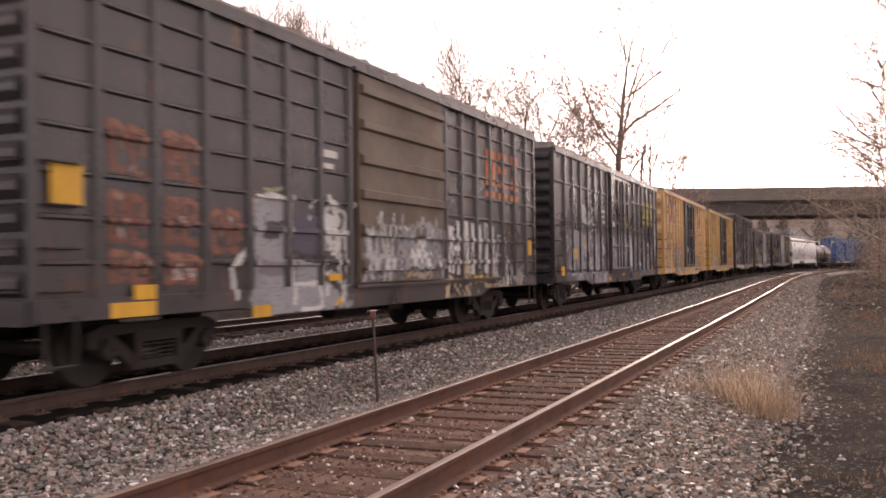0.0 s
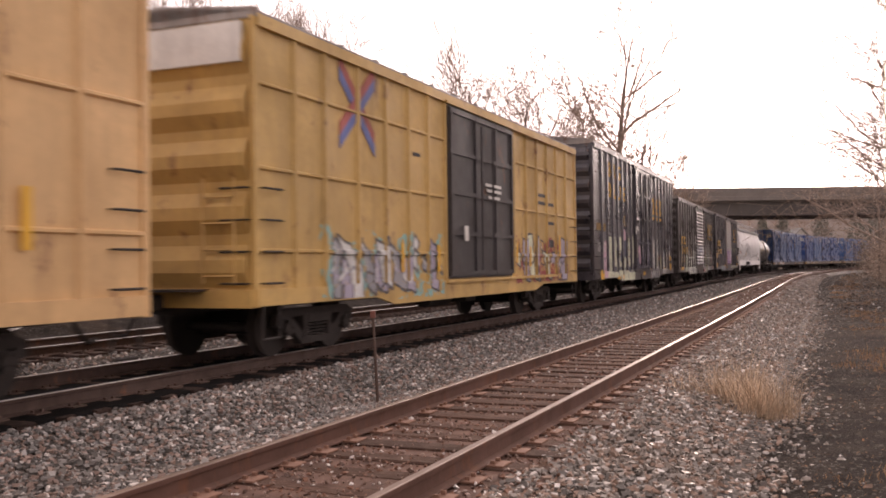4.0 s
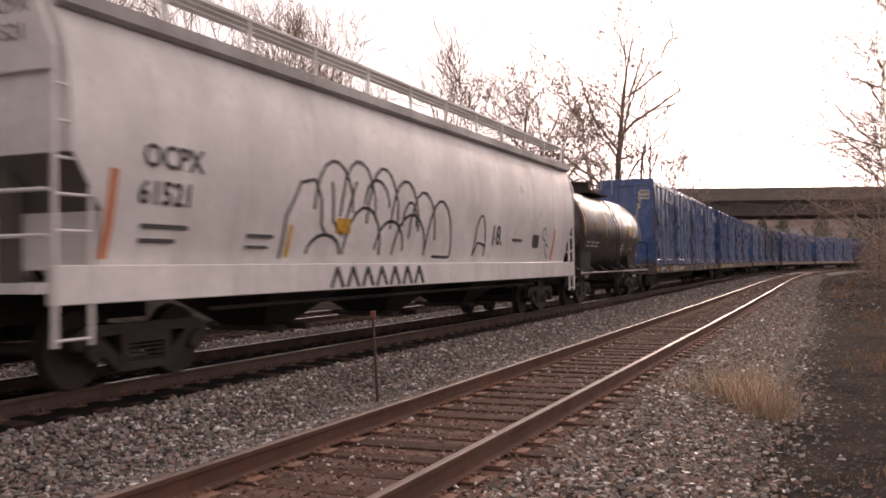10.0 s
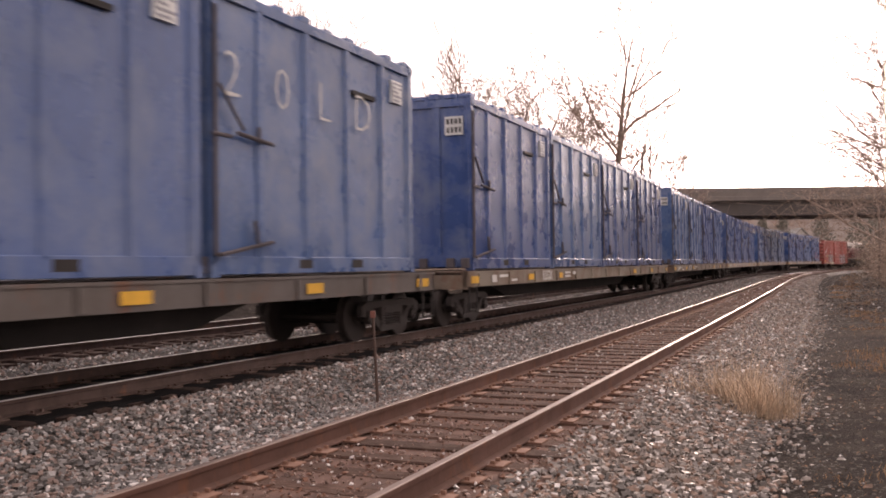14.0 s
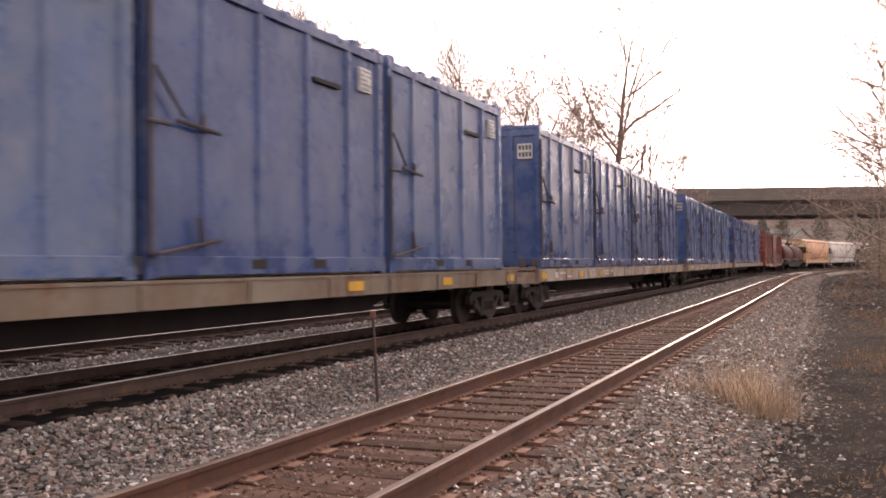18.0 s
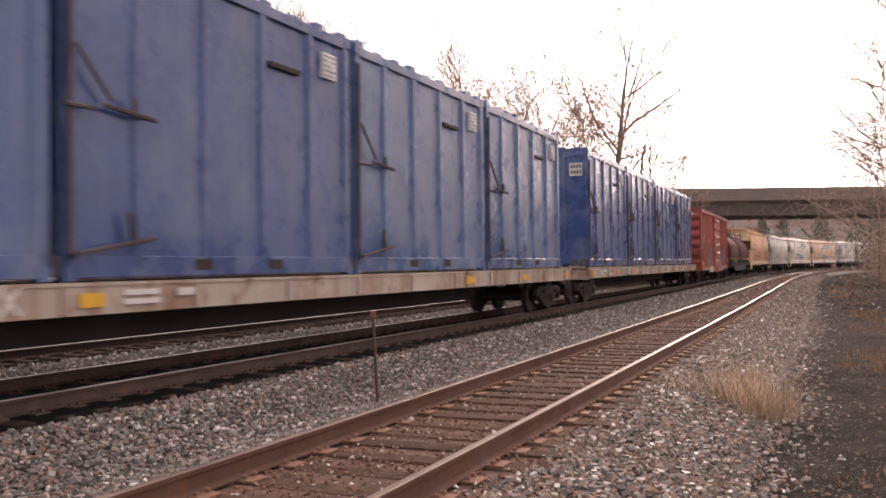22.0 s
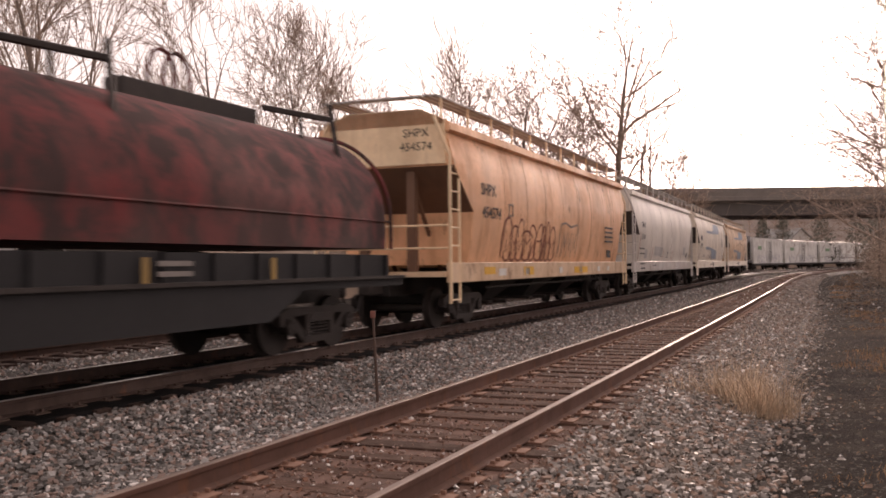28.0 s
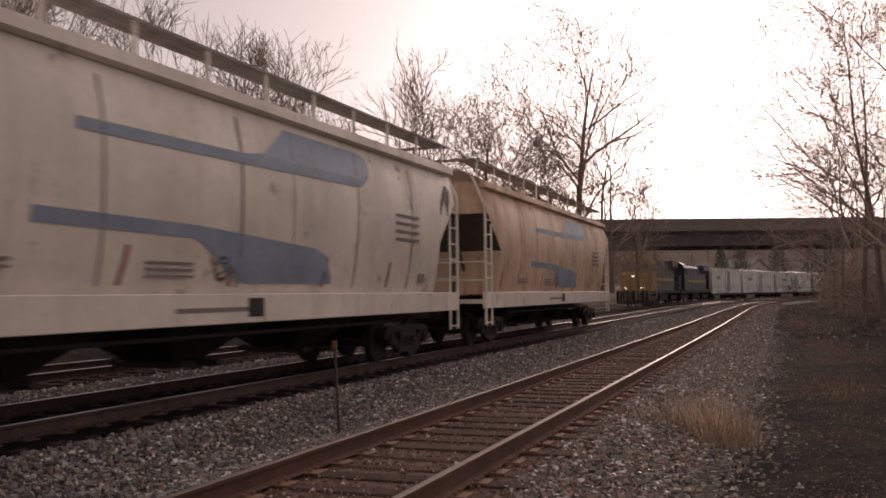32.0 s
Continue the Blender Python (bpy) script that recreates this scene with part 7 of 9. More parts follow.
def container_mats():
    out = []
    for i, (c, d) in enumerate((((.075, .145, .345), (.25, .29, .36)), ((.068, .125, .305), (.28, .29, .34)), ((.090, .170, .365), (.30, .33, .38)), ((.055, .110, .305), (.22, .26, .34)))):
        out.append(weathered("blue_container_paint", shade(c, .76), 0.25, dirt=d, amount=0.6, streak=0.35, scale=1.0 + .15 * i))
    return out


M_CONT = container_mats()
M_SCRAPE = weathered("worn_pale_scrape", (.58, .53, .42), .7, amount=.4)
M_PRINT = plain("worn_print", (0.30, 0.30, 0.33), 0.6)
M_TAG = plain("white_number_plate", (0.62, 0.62, 0.60), 0.5)
M_RUSTY = plain("rust_bar", (0.085, 0.072, 0.078), 0.8)
CL, CW, CH = 6.06, 1.25, 3.76


def container(material):
    """A tall ribbed refuse container, its base at z = 0."""
    c = thing("refuse_container", "tall blue ribbed steel refuse container on a flat car", "container", "refuse containers on the train")
    h = CL / 2
    rnd = random.Random(7)
    bm = bmesh.new()
    box(bm, -h + .05, h - .05, -CW + .06, CW - .06, .15, CH - .06)
    # dents in the side sheets
    bmesh.ops.subdivide_edges(bm, edges=bm.edges[:], cuts=9, use_grid_fill=True)
    for v in bm.verts:
        if abs(abs(v.co.y) - (CW - .06)) < .01 and abs(v.co.x) < h - .2:
            v.co.y += math.copysign(max(0, noise.noise((v.co.x * 1.3, v.co.y * 5, v.co.z * 1.1))) * -.05, v.co.y)
    part("shell", bm, material, c, smooth=True)
    xs = [-h + .10, -1.92, -.68, .58, 1.84, h - .10]
    for y in (-CW, CW):
        q = -1 if y < 0 else 1
        for x in xs:
            bm = bmesh.new()
            w_ = .11 if abs(x) > h - .2 else .10
            prism(bm, [(x - w_, y - q * .07), (x - w_ * .5, y), (x + w_ * .5, y), (x + w_, y - q * .07)], "z", .2, CH - .12)
            part("side_rib", bm, material, c)
        for z0, z1, name in ((0, .24, "bottom_rail"), (CH - .16, CH, "top_rail")):
            bm = bmesh.new()
            a, b = sorted((y, y - q * .12))
            box(bm, -h, h, a, b, z0, z1, .01)
            part(name, bm, material, c)
        # dark blocks stand in for the shade inside pockets and slots
        for x in (-.95, .65):
            bm = bmesh.new()
            a, b = sorted((y + q * .003, y - q * .05))
            box(bm, x, x + .36, a, b, .07, .20)
            part("fork_pocket", bm, M_IRON, c, "dark fork pocket")
        a, b = sorted((y + q * .01, y - q * .06))
        bm = bmesh.new()
        box(bm, .72, 1.52, a, b, 2.92, 2.99)
        part("vent_slot", bm, M_IRON, c, "dark vent slot")
        bm = bmesh.new()
        box(bm, h - .85, h - .45, a, b, 3.02, 3.42)
        tag = part("number_plate", bm, M_TAG, c, "white plate")
        bm = bmesh.new()
        for i in range(5):
            for zz in np.arange(3.05, 3.40, .075):
                if rnd.random() < .72:
                    x = h - .83 + i * .075
                    box(bm, x, x + .055, min(y, y + q * .016), max(y, y + q * .016), zz, zz + .035)
        part("print", bm, M_PRINT, tag, "worn grey print")
        # latch bars on the door bay
        o = y + q * .05
        for a_, b_, r_ in (((-h + .5, 1.86), (-h + 1.32, 1.80), .03), ((-h + .10, 2.45), (-h + .62, 1.92), .024), ((-h - .04, 1.80), (-h + .35, 1.80), .028), ((-h + .10, .26), (-h + 1.30, .44), .03), ((-h + .95, .40), (-h + .88, .72), .03), ((-h + .98, 1.78), (-h + .98, 2.0), .03)):
            part("latch_bar", rod(bmesh.new(), (a_[0], o, a_[1]), (b_[0], o, b_[1]), r_, n=6), M_RUSTY, c, "rusty door latch bar")
        part("hinge_rod", rod(bmesh.new(), (-h + .05, o - q * .03, .25), (-h + .05, o - q * .03, CH - .3), .035, n=6), M_RUSTY, c)
    for x, q in ((-h, -1), (h, 1)):
        for y in (-CW + .08, -.42, .42, CW - .08):
            bm = bmesh.new()
            a, b = sorted((x - q * .06, x))
            box(bm, a, b, y - .08, y + .08, .15, CH - .05)
            part("end_post", bm, material, c)
        for z0, z1 in ((.05, .30), (CH - .18, CH)):
            bm = bmesh.new()
            a, b = sorted((x - q * .08, x + q * .01))
            box(bm, a, b, -CW, CW, z0, z1)
            part("end_rail", bm, material, c)
        bm = bmesh.new()
        a, b = sorted((x + q * .004, x - q * .05))
        box(bm, a, b, -CW + .20, -CW + .62, 2.95, 3.36)
        tag = part("number_plate", bm, M_TAG, c, "white plate")
        for i in range(4):
            for zz in (3.0, 3.19):
                a, b = sorted((x + q * .008, x + q * .003))
                part("stencil", box(bmesh.new(), a, b, -CW + .23 + i * .095, -CW + .29 + i * .095, zz, zz + .12), M_BLACK, tag)
    # uneven bows along the top
    for i in range(9):
        x = -h + .2 + i * (CL - .4) / 8
        part("top_bow", box(bmesh.new(), x - .12, x + .12, -CW + .02, CW - .02, CH - .02, CH + .03 + .08 * rnd.random()), material, c)
    # the rolled cover bunched over the front edge, and lugs along the front sill
    for i in range(7):
        y = -CW + .12 + i * (2 * CW - .3) / 6
        part("cover_fold", box(bmesh.new(), -h - .03, -h + .16, y - .14 * rnd.uniform(.6, 1), y + .16 * rnd.uniform(.6, 1), CH - .01, CH + .03 + .11 * rnd.random(), .015), material, c)
    for y in (-CW + .15, -.75, -.1, .55, CW - .15):
        part("sill_lug", box(bmesh.new(), -h - .10, -h + .02, y - .09, y + .09, .02, .24, .012), M_RUSTY, c, "rusty lug on the front sill")
    for x in (-h + .06, h - .06):
        for y in (-CW + .06, CW - .06):
            for z0, z1 in ((-.03, .12), (CH - .12, CH + .04)):
                part("corner_casting", box(bmesh.new(), x - .08, x + .08, y - .07, y + .07, z0, z1), material, c)
    return c


M_SILL_BROWN = weathered("grey_brown_sill", (0.115, 0.098, 0.088), 0.6, amount=0.6, rust=0.25)
M_SILL_PALE = weathered("pale_rust_streaked_sill", (0.46, 0.40, 0.34), 0.55, dirt=(.28, .13, .06), amount=0.9, streak=0.9, rust=0.3)
M_SILL_MID = weathered("ochre_grey_sill", (0.23, 0.19, 0.145), 0.55, dirt=(.16, .08, .045), amount=0.8, streak=0.7, rust=0.3)
FLATS = [(-31.05, M_SILL_BROWN), (-3.1, M_SILL_MID), (25.0, M_SILL_MID), (53.0, M_SILL_PALE), (81.2, M_SILL_PALE), (109.6, M_SILL_PALE)]
boxes = [container(m) for m in M_CONT]
used = [False] * len(boxes)
placed = []
for i, (q0, sm) in enumerate(FLATS):
    lab = "long flat car with a dark rusty side sill under containers" if sm is not M_SILL_PALE else "long flat car with a pale rust-streaked side sill under containers"
    flat_car(q0, sm, lab, ((-12.9, .5), (-8.85, .42), (-6.0, .35), (4.7, .5), (8.5, .45), (12.3, .5)), ("RSGX 30061", "RSGX", "RSGX", "RSGX", "RSGX", "RSGX 30037")[i])
    for j in range(4):
        k = (i * 3 + j * 2 + (i * j) % 3) % 4
        if used[k]:
            c = copy_thing(boxes[k], Matrix.Identity(4))
        else:
            c, used[k] = boxes[k], True
        MOVERS.append((c, q0 + CL / 2 + j * 6.27, 2.4))
        c["lift"] = 1.22
        placed.append((i, j, c))
for i, j, c in placed:
    if (i, j) == (0, 3):
        for n_, (ch, x) in enumerate((("2", -2.6), ("0", -1.4), ("L", -.22), ("D", 1.05))):
            letters(c, ch, .9, x, -CW - .012, 2.6, M_WHITE, "white painted letter", -.022)
    if (i, j) == (5, 3):
        strokes = [("line", (.36, .07, .10), .05, scribble(a_, b_, z0_, z1_, n_, n_)) for a_, b_, z0_, z1_, n_ in ((-.7, .2, .45, .95, 7), (.3, 1.3, .45, .9, 8), (1.4, 2.8, .42, .85, 10), (-.3, .7, 1.0, 1.4, 7), (1.2, 1.9, .9, 1.2, 5))]
        mural(c, -CL / 2 + .1, CL / 2 - .1, .25, 2.1, strokes, face=CW - .03, low=.25, label="thin red sprayed scribble")
    if (i, j) == (0, 0):
        bm = bmesh.new()
        rnd = random.Random(4)
        y0 = -.55
        for n_ in range(22):
            z = 3.2 - n_ * .135
            y0 += rnd.uniform(-.07, .09)
            box(bm, -CL / 2 - .012, -CL / 2 - .004, y0 - rnd.uniform(.02, .08), y0 + rnd.uniform(.02, .08), z, z + rnd.uniform(.08, .15))
            part("scrape", bm, M_SCRAPE, c, "pale yellow scrape on the end")
            bm = bmesh.new()


# ---- coil car with a long red hood ----
M_COIL_BLACK = plain("black_coil_paint", (0.012, 0.011, 0.012), 0.75, 0, .3, 4.0)
BRACKETS, SPLIT = ((-6.6, -1.1), (2.0, 7.1)), -0.55


def blotched_hood():
    """Dark red paint worn in blotches to brown primer, with dark flecks and broad brown patches."""
    k = Mat("worn_red_hood_paint")
    v = k.coords()
    blot = k.noise(2.3, 7.0, 0.66, k.coords((1, 1, .8)), 0.4)
    small = k.noise(7.0, 6.0, 0.7, v)
    soft = k.noise(0.45, 3.0, 0.5, v)
    col = k.mix(k.span(blot, 0.42, 0.62), (0.056, 0.033, 0.031), (0.165, 0.034, 0.033))
    col = k.mix(k.span(small, 0.55, 0.70, 0, 0.65), col, (0.050, 0.032, 0.031))
    col = k.mix(k.span(soft, 0.45, 0.65, 0, 0.55), col, (0.115, 0.068, 0.062))
    return k.end(col, k.span(blot, 0.4, 0.6, 0.85, 0.68), 0, small, 0.15, 0.01, 0.22)


def coil_car(front, back):
    L, mid = back - front, (front + back) / 2
    h = L / 2
    car = thing("coil_car", "black coil car with rusty dark red rounded hoods", "coil car", "cars of the freight train")
    m = blotched_hood()
    n, hoods = 22, 0
    for a, b in ((-h + .7, SPLIT - .08), (SPLIT + .05, h - .35)):
        rings = []
        for x, q in ((a, .90), (a + .08, .97), (a + .25, 1), (b - .25, 1), (b - .08, .97), (b, .90)):
            arc = [(x, -1.50 * q * math.cos(math.pi * i / n), 2.10 + 1.45 * q * math.sin(math.pi * i / n)) for i in range(n + 1)]
            rings.append([(x, -1.50 * q, 1.60)] + arc + [(x, 1.50 * q, 1.60)])
        hood = part("hood", loft(bmesh.new(), rings), m, car, smooth=True)
        bm = bmesh.new()
        for x in (a + .02, b - .02):
            pts = [(x, -1.53 * math.cos(math.pi * i / n), 2.10 + 1.48 * math.sin(math.pi * i / n)) for i in range(n + 1)]
            pipe(bm, [(x, -1.53, 1.60)] + pts + [(x, 1.53, 1.60)], .035, 5)
        rod(bm, (a, -1.512, 2.06), (b, -1.512, 2.06), .02, n=5)
        part("hood_band", bm, m, hood)
        for x in BRACKETS[hoods]:
            bm = bmesh.new()
            rod(bm, (x, -1.08, 3.02), (x + .22, -.80, 3.98), .045, n=5)
            rod(bm, (x + .17, -.85, 3.74), (x - 1.35, -.55, 3.74), .05, n=5)
            rod(bm, (x - .55, -.72, 3.35), (x - .55, -.70, 3.74), .035, n=5)
            part("lifting_bracket", bm, M_IRON_WARM, hood, "dark rusty lifting bracket")
        hoods += 1
    for x0, x1, hoop in ((-7.0, -2.8, -5.4), (3.15, 6.15, 4.1)):
        beam = part("lifting_beam", box(bmesh.new(), x0, x1, -.16, .16, 3.50, 3.80, .02), M_IRON_WARM, car, "long dark rusty lifting beam on the hood")
        for dx in (0, .32):
            pts = [(hoop + dx - .28 * math.cos(math.pi * i / 8), 0, 3.98 + .36 * math.sin(math.pi * i / 8)) for i in range(9)]
            part("lifting_hoop", pipe(bmesh.new(), [(hoop + dx - .28, 0, 3.8)] + pts + [(hoop + dx + .28, 0, 3.8)], .03, 6), m, beam)
    for y in (-1.5, 1.5):
        bm = bmesh.new()
        prism(bm, [(-h, .98), (-h * .62, .98), (-h * .52, .58), (h * .52, .58), (h * .62, .98), (h, .98), (h, 1.12), (-h, 1.12)], "y", y - .05, y + .05)
        part("side_sill", bm, M_COIL_BLACK, car)
        bm = bmesh.new()
        q = -1 if y < 0 else 1
        box(bm, -h, h, min(y, y + q * .12), max(y, y + q * .12), 1.10, 1.15)
        part("walkway", bm, M_IRON_WARM, car)
        bm = bmesh.new()
        box(bm, -h + .4, h - .4, y * .96 - .03, y * .96 + .03, 1.12, 1.5)
        for x in np.linspace(-h + .5, h - .5, 18):
            box(bm, x - .04, x + .04, y * .99 - .04, y * .99 + .04, 1.12, 1.5)
        part("bulwark", bm, M_COIL_BLACK, car)
    for x in (-3.2, -.75, 1.9, 4.4):
        bm = bmesh.new()
        box(bm, x, x + .10, -1.575, -1.56, 1.12, 1.44)
        part("reflective_plate", bm, M_LETTER_Y_DIM, car, "orange reflective plate")
    letters(car, "NYC", .36, -5.5, -1.572, 1.31, M_LETTER_Y_DIM, "dull orange stencilled mark", .01)
    letters(car, "628892", .36, -4.24, -1.572, 1.31, M_LETTER_Y_DIM, "dull orange stencilled figures", .01)
    bars(car, [(2.2, 2.8, -1.535, 1.22, 1.28), (2.2, 2.8, -1.535, 1.34, 1.40)], M_DUST)
    bm = bmesh.new()
    box(bm, -h, h, -.3, .3, .70, 1.1)
    part("centre_sill", bm, M_IRON, car)
    running_gear(car, h, h - 2.0, mid)
    return car


coil_car(154.9, 171.8)


# ---- bare trees ----
def twig_tree(rng, height, trunk_r, spread, levels=5, first=0.3, lean=0.0, up=0.22, kids=(8, 5, 4, 4), tip=0.012):
    """Tapered tubes for a bare tree: segments (a, b, r0, r1, level)."""
    segs = []

    def grow(p, way, length, r, level):
        n = 7 if level == 0 else (5 if level < 3 else 3)
        wig = (.05, .14, .16, .13, .11, .11)[level]
        pts, w, q = [p], way, p
        for i in range(n):
            w = (w + Vector(rng.normal(0, wig, 3)) + Vector((0, 0, up * (.12 if level else .05)))).normalized()
            q = q + w * length / n
            pts.append(q)
        rs = [max(tip * .6, r * (1 - (.92 if level == 0 else .75) * i / n)) for i in range(n + 1)]
        for i in range(n):
            segs.append((pts[i], pts[i + 1], rs[i], rs[i + 1], level))
        if level >= levels - 1:
            return
        m = kids[level] + int(rng.integers(0, 2))
        lo = first if level == 0 else .18
        for j in range(m):
            f = min(.98, lo + (1 - lo) * (j + rng.uniform(.2, .9)) / m)
            i = min(n - 1, int(f * n))
            base = pts[i].lerp(pts[i + 1], f * n - i)
            d = (pts[i + 1] - pts[i]).normalized()
            side = d.orthogonal().normalized()
            side.rotate(Matrix.Rotation(rng.uniform(0, 6.283), 3, d))
            ang = rng.uniform(.5, 1.0) * spread
            nd = (d * math.cos(ang) + side * math.sin(ang) + Vector((0, 0, up))).normalized()
            ll = length * (rng.uniform(.40, .62) * (1.25 - .75 * f) if level == 0 else rng.uniform(.55, .90) * (1.1 - .4 * f))
            grow(base, nd, ll, max(tip, rs[i] * rng.uniform(.40, .60)), level + 1)
    grow(Vector((0, 0, -.4)), Vector((lean, 0, 1)).normalized(), height * .95, trunk_r, 0)
    return segs


def tube_mesh(name, segs, material):
    sides = {0: 9, 1: 6, 2: 4}
    blocks_v, blocks_f, base = [], [], 0
    for n in (9, 6, 4, 3):
        sel = [s for s in segs if sides.get(s[4], 3) == n]
        if not sel:
            continue
        a = np.array([s[0][:] for s in sel])
        b = np.array([s[1][:] for s in sel])
        r = np.array([s[2:4] for s in sel])
        w = b - a
        w /= np.linalg.norm(w, axis=1)[:, None] + 1e-9
        u = np.cross(w, np.where(np.abs(w[:, 2:3]) < .9, np.array([[0, 0, 1.0]]), np.array([[1.0, 0, 0]])))
        u /= np.linalg.norm(u, axis=1)[:, None]
        v = np.cross(w, u)
        q = np.arange(n) * 2 * np.pi / n
        ring = np.cos(q)[None, :, None] * u[:, None] + np.sin(q)[None, :, None] * v[:, None]
        vs = np.stack([a[:, None] + ring * r[:, 0, None, None], b[:, None] + ring * r[:, 1, None, None]], 1).reshape(-1, 3)
        i = np.arange(n)
        j = (i + 1) % n
        f = np.stack([i, j, n + j, n + i], -1)
        blocks_f.append((f[None] + (np.arange(len(sel)) * 2 * n)[:, None, None]).reshape(-1, 4) + base)
        blocks_v.append(vs)
        base += len(vs)
    return raw_mesh(name, np.concatenate(blocks_v), np.concatenate(blocks_f), material)


M_BARK = plain("grey_brown_bark", (0.22, 0.17, 0.14), 0.9, 0, 0.3, 3.0)
# twigs and leaves lightened: glare and haze over them put into the colour
M_TWIG = plain("reddish_twigs", (0.36, 0.27, 0.215), 0.9, 0, 0.3, 3.0)
M_DRY = plain("dry_leaves", (0.32, 0.25, 0.195), 0.95, 0, 0.4, 3.0, 0.5)
M_STRAW = plain("dry_straw", (0.52, 0.39, 0.275), 0.9, 0, 0.35, 4.0, 0.4)
M_RUSSET = plain("russet_grass", (0.42, 0.235, 0.12), 0.9, 0, 0.35, 4.0, 0.4)


def tree_thing(label, seed, height, trunk_r, spread, m, name="bare_tree", group="bare trees along the line", **kw):
    rng = np.random.default_rng(seed)
    t = thing(name, label, "tree", group, m=m)
    segs = twig_tree(rng, height, trunk_r, spread, **kw)
    for part_name, keep, mm in (("trunk", lambda q: q == 0, M_BARK), ("crown", lambda q: q > 0, M_TWIG)):
        o = new(part_name, tube_mesh(part_name, [s for s in segs if keep(s[4])], mm))
        o.parent = t
    return t


TREES = [
    # depth ahead, left per depth, height, trunk radius, spread, seed, first limb
    (62, -.186, 16.6, .32, 1.15, 11, .15), (60, -.083, 11.6, .30, 1.15, 12, .12), (58, .010, 11.8, .18, .6, 13, .40), (57, .082, 12.2, .20, .7, 14, .35),
    (54, .161, 12.2, .20, .7, 15, .35), (50, .24, 12.4, .24, .8, 16, .25), (48, .380, 15.5, .18, .45, 17, .45), (46, .45, 13.2, .20, .8, 18, .3),
    (70, -.225, 11.0, .20, .95, 19, .12), (66, -.122, 10.5, .2, .95, 20, .2), (75, -.255, 8.0, .16, 1.0, 21, .1), (64, -.03, 10.2, .2, .9, 22, .2),
    (66, .045, 10.2, .18, .9, 23, .2), (60, .12, 10.5, .18, .9, 24, .2), (58, .20, 10.0, .18, .9, 25, .2), (55, .30, 10.0, .2, .9, 26, .2), (70, -.165, 10.5, .2, .95, 27, .15), (52, .55, 12, .2, .8, 28, .25), (64, -.215, 12.5, .16, .8, 29, .2)]


def plant_trees():
    for d, r, hgt, tr, sp, seed, first in TREES:
        tree_thing("tall bare grey-brown tree behind the tracks" if hgt > 12 else "bare bushy tree behind the tracks", seed, hgt, tr, sp, pose(d, d * r, 1.7, 0, 0, seed * 50), first=first, tip=.019, up=.12, kids=(14, 6, 4, 2) if tr > .28 else (9, 5, 3, 2))
    # crowns that overhang from beside the near track
    for i, (x, y, hgt, seed) in enumerate(((37, -19.5, 13.0, 41), (44, -22.2, 14.0, 42), (33, -18.5, 12.0, 43), (56, -27.0, 12.5, 44), (70, -33.0, 11.0, 45), (30, -17.6, 15.0, 46))):
        tree_thing("bare tree with dense fine twigs beside the line", seed, hgt, .15, 1.15, pose(x, y, -.3, 0, 0, seed * 40), first=.12, kids=(11, 6, 4, 3), tip=.0105, up=.10)


plant_trees()


def thicket(label, seed, height, width, stems, leaves):
    """A tangle of thin stems with dry leaves."""
    rng = np.random.default_rng(seed)
    t = thing("thicket", label, "shrub", "thicket beside the line")
    segs = []
    for i in range(stems):
        a = rng.uniform(0, 6.283)
        root = Vector((rng.normal(0, width * .28), rng.normal(0, width * .28), -.3))
        sub = twig_tree(rng, height * rng.uniform(.6, 1.0), .022, 1.0, 3, .15, .35 * math.cos(a), .1, (8, 6), .005)
        segs += [(root + p, root + q, r0, r1, lv + 1) for p, q, r0, r1, lv in sub]
    o = new("stems", tube_mesh("stems", segs, M_TWIG))
    o.name = "tangle"
    o.parent = t
    n = leaves
    c = np.stack([rng.normal(0, width * .42, n), rng.normal(0, width * .42, n), height * rng.beta(1.6, 2.0, n)], 1)
    u = rng.normal(0, 1, (n, 3))
    v = rng.normal(0, 1, (n, 3))
    u /= np.linalg.norm(u, axis=1)[:, None]
    v = np.cross(u, v)
    v /= np.linalg.norm(v, axis=1)[:, None]
    sz = rng.uniform(.03, .09, n)[:, None]
    vs = np.stack([c - u * sz, c + v * sz * .5, c + u * sz, c - v * sz * .5], 1).reshape(-1, 3)
    fo = new("foliage", raw_mesh("foliage", vs, np.arange(4 * n).reshape(n, 4), M_DRY))
    fo.parent = t
    tagged(fo, kind="stuff")
    return t


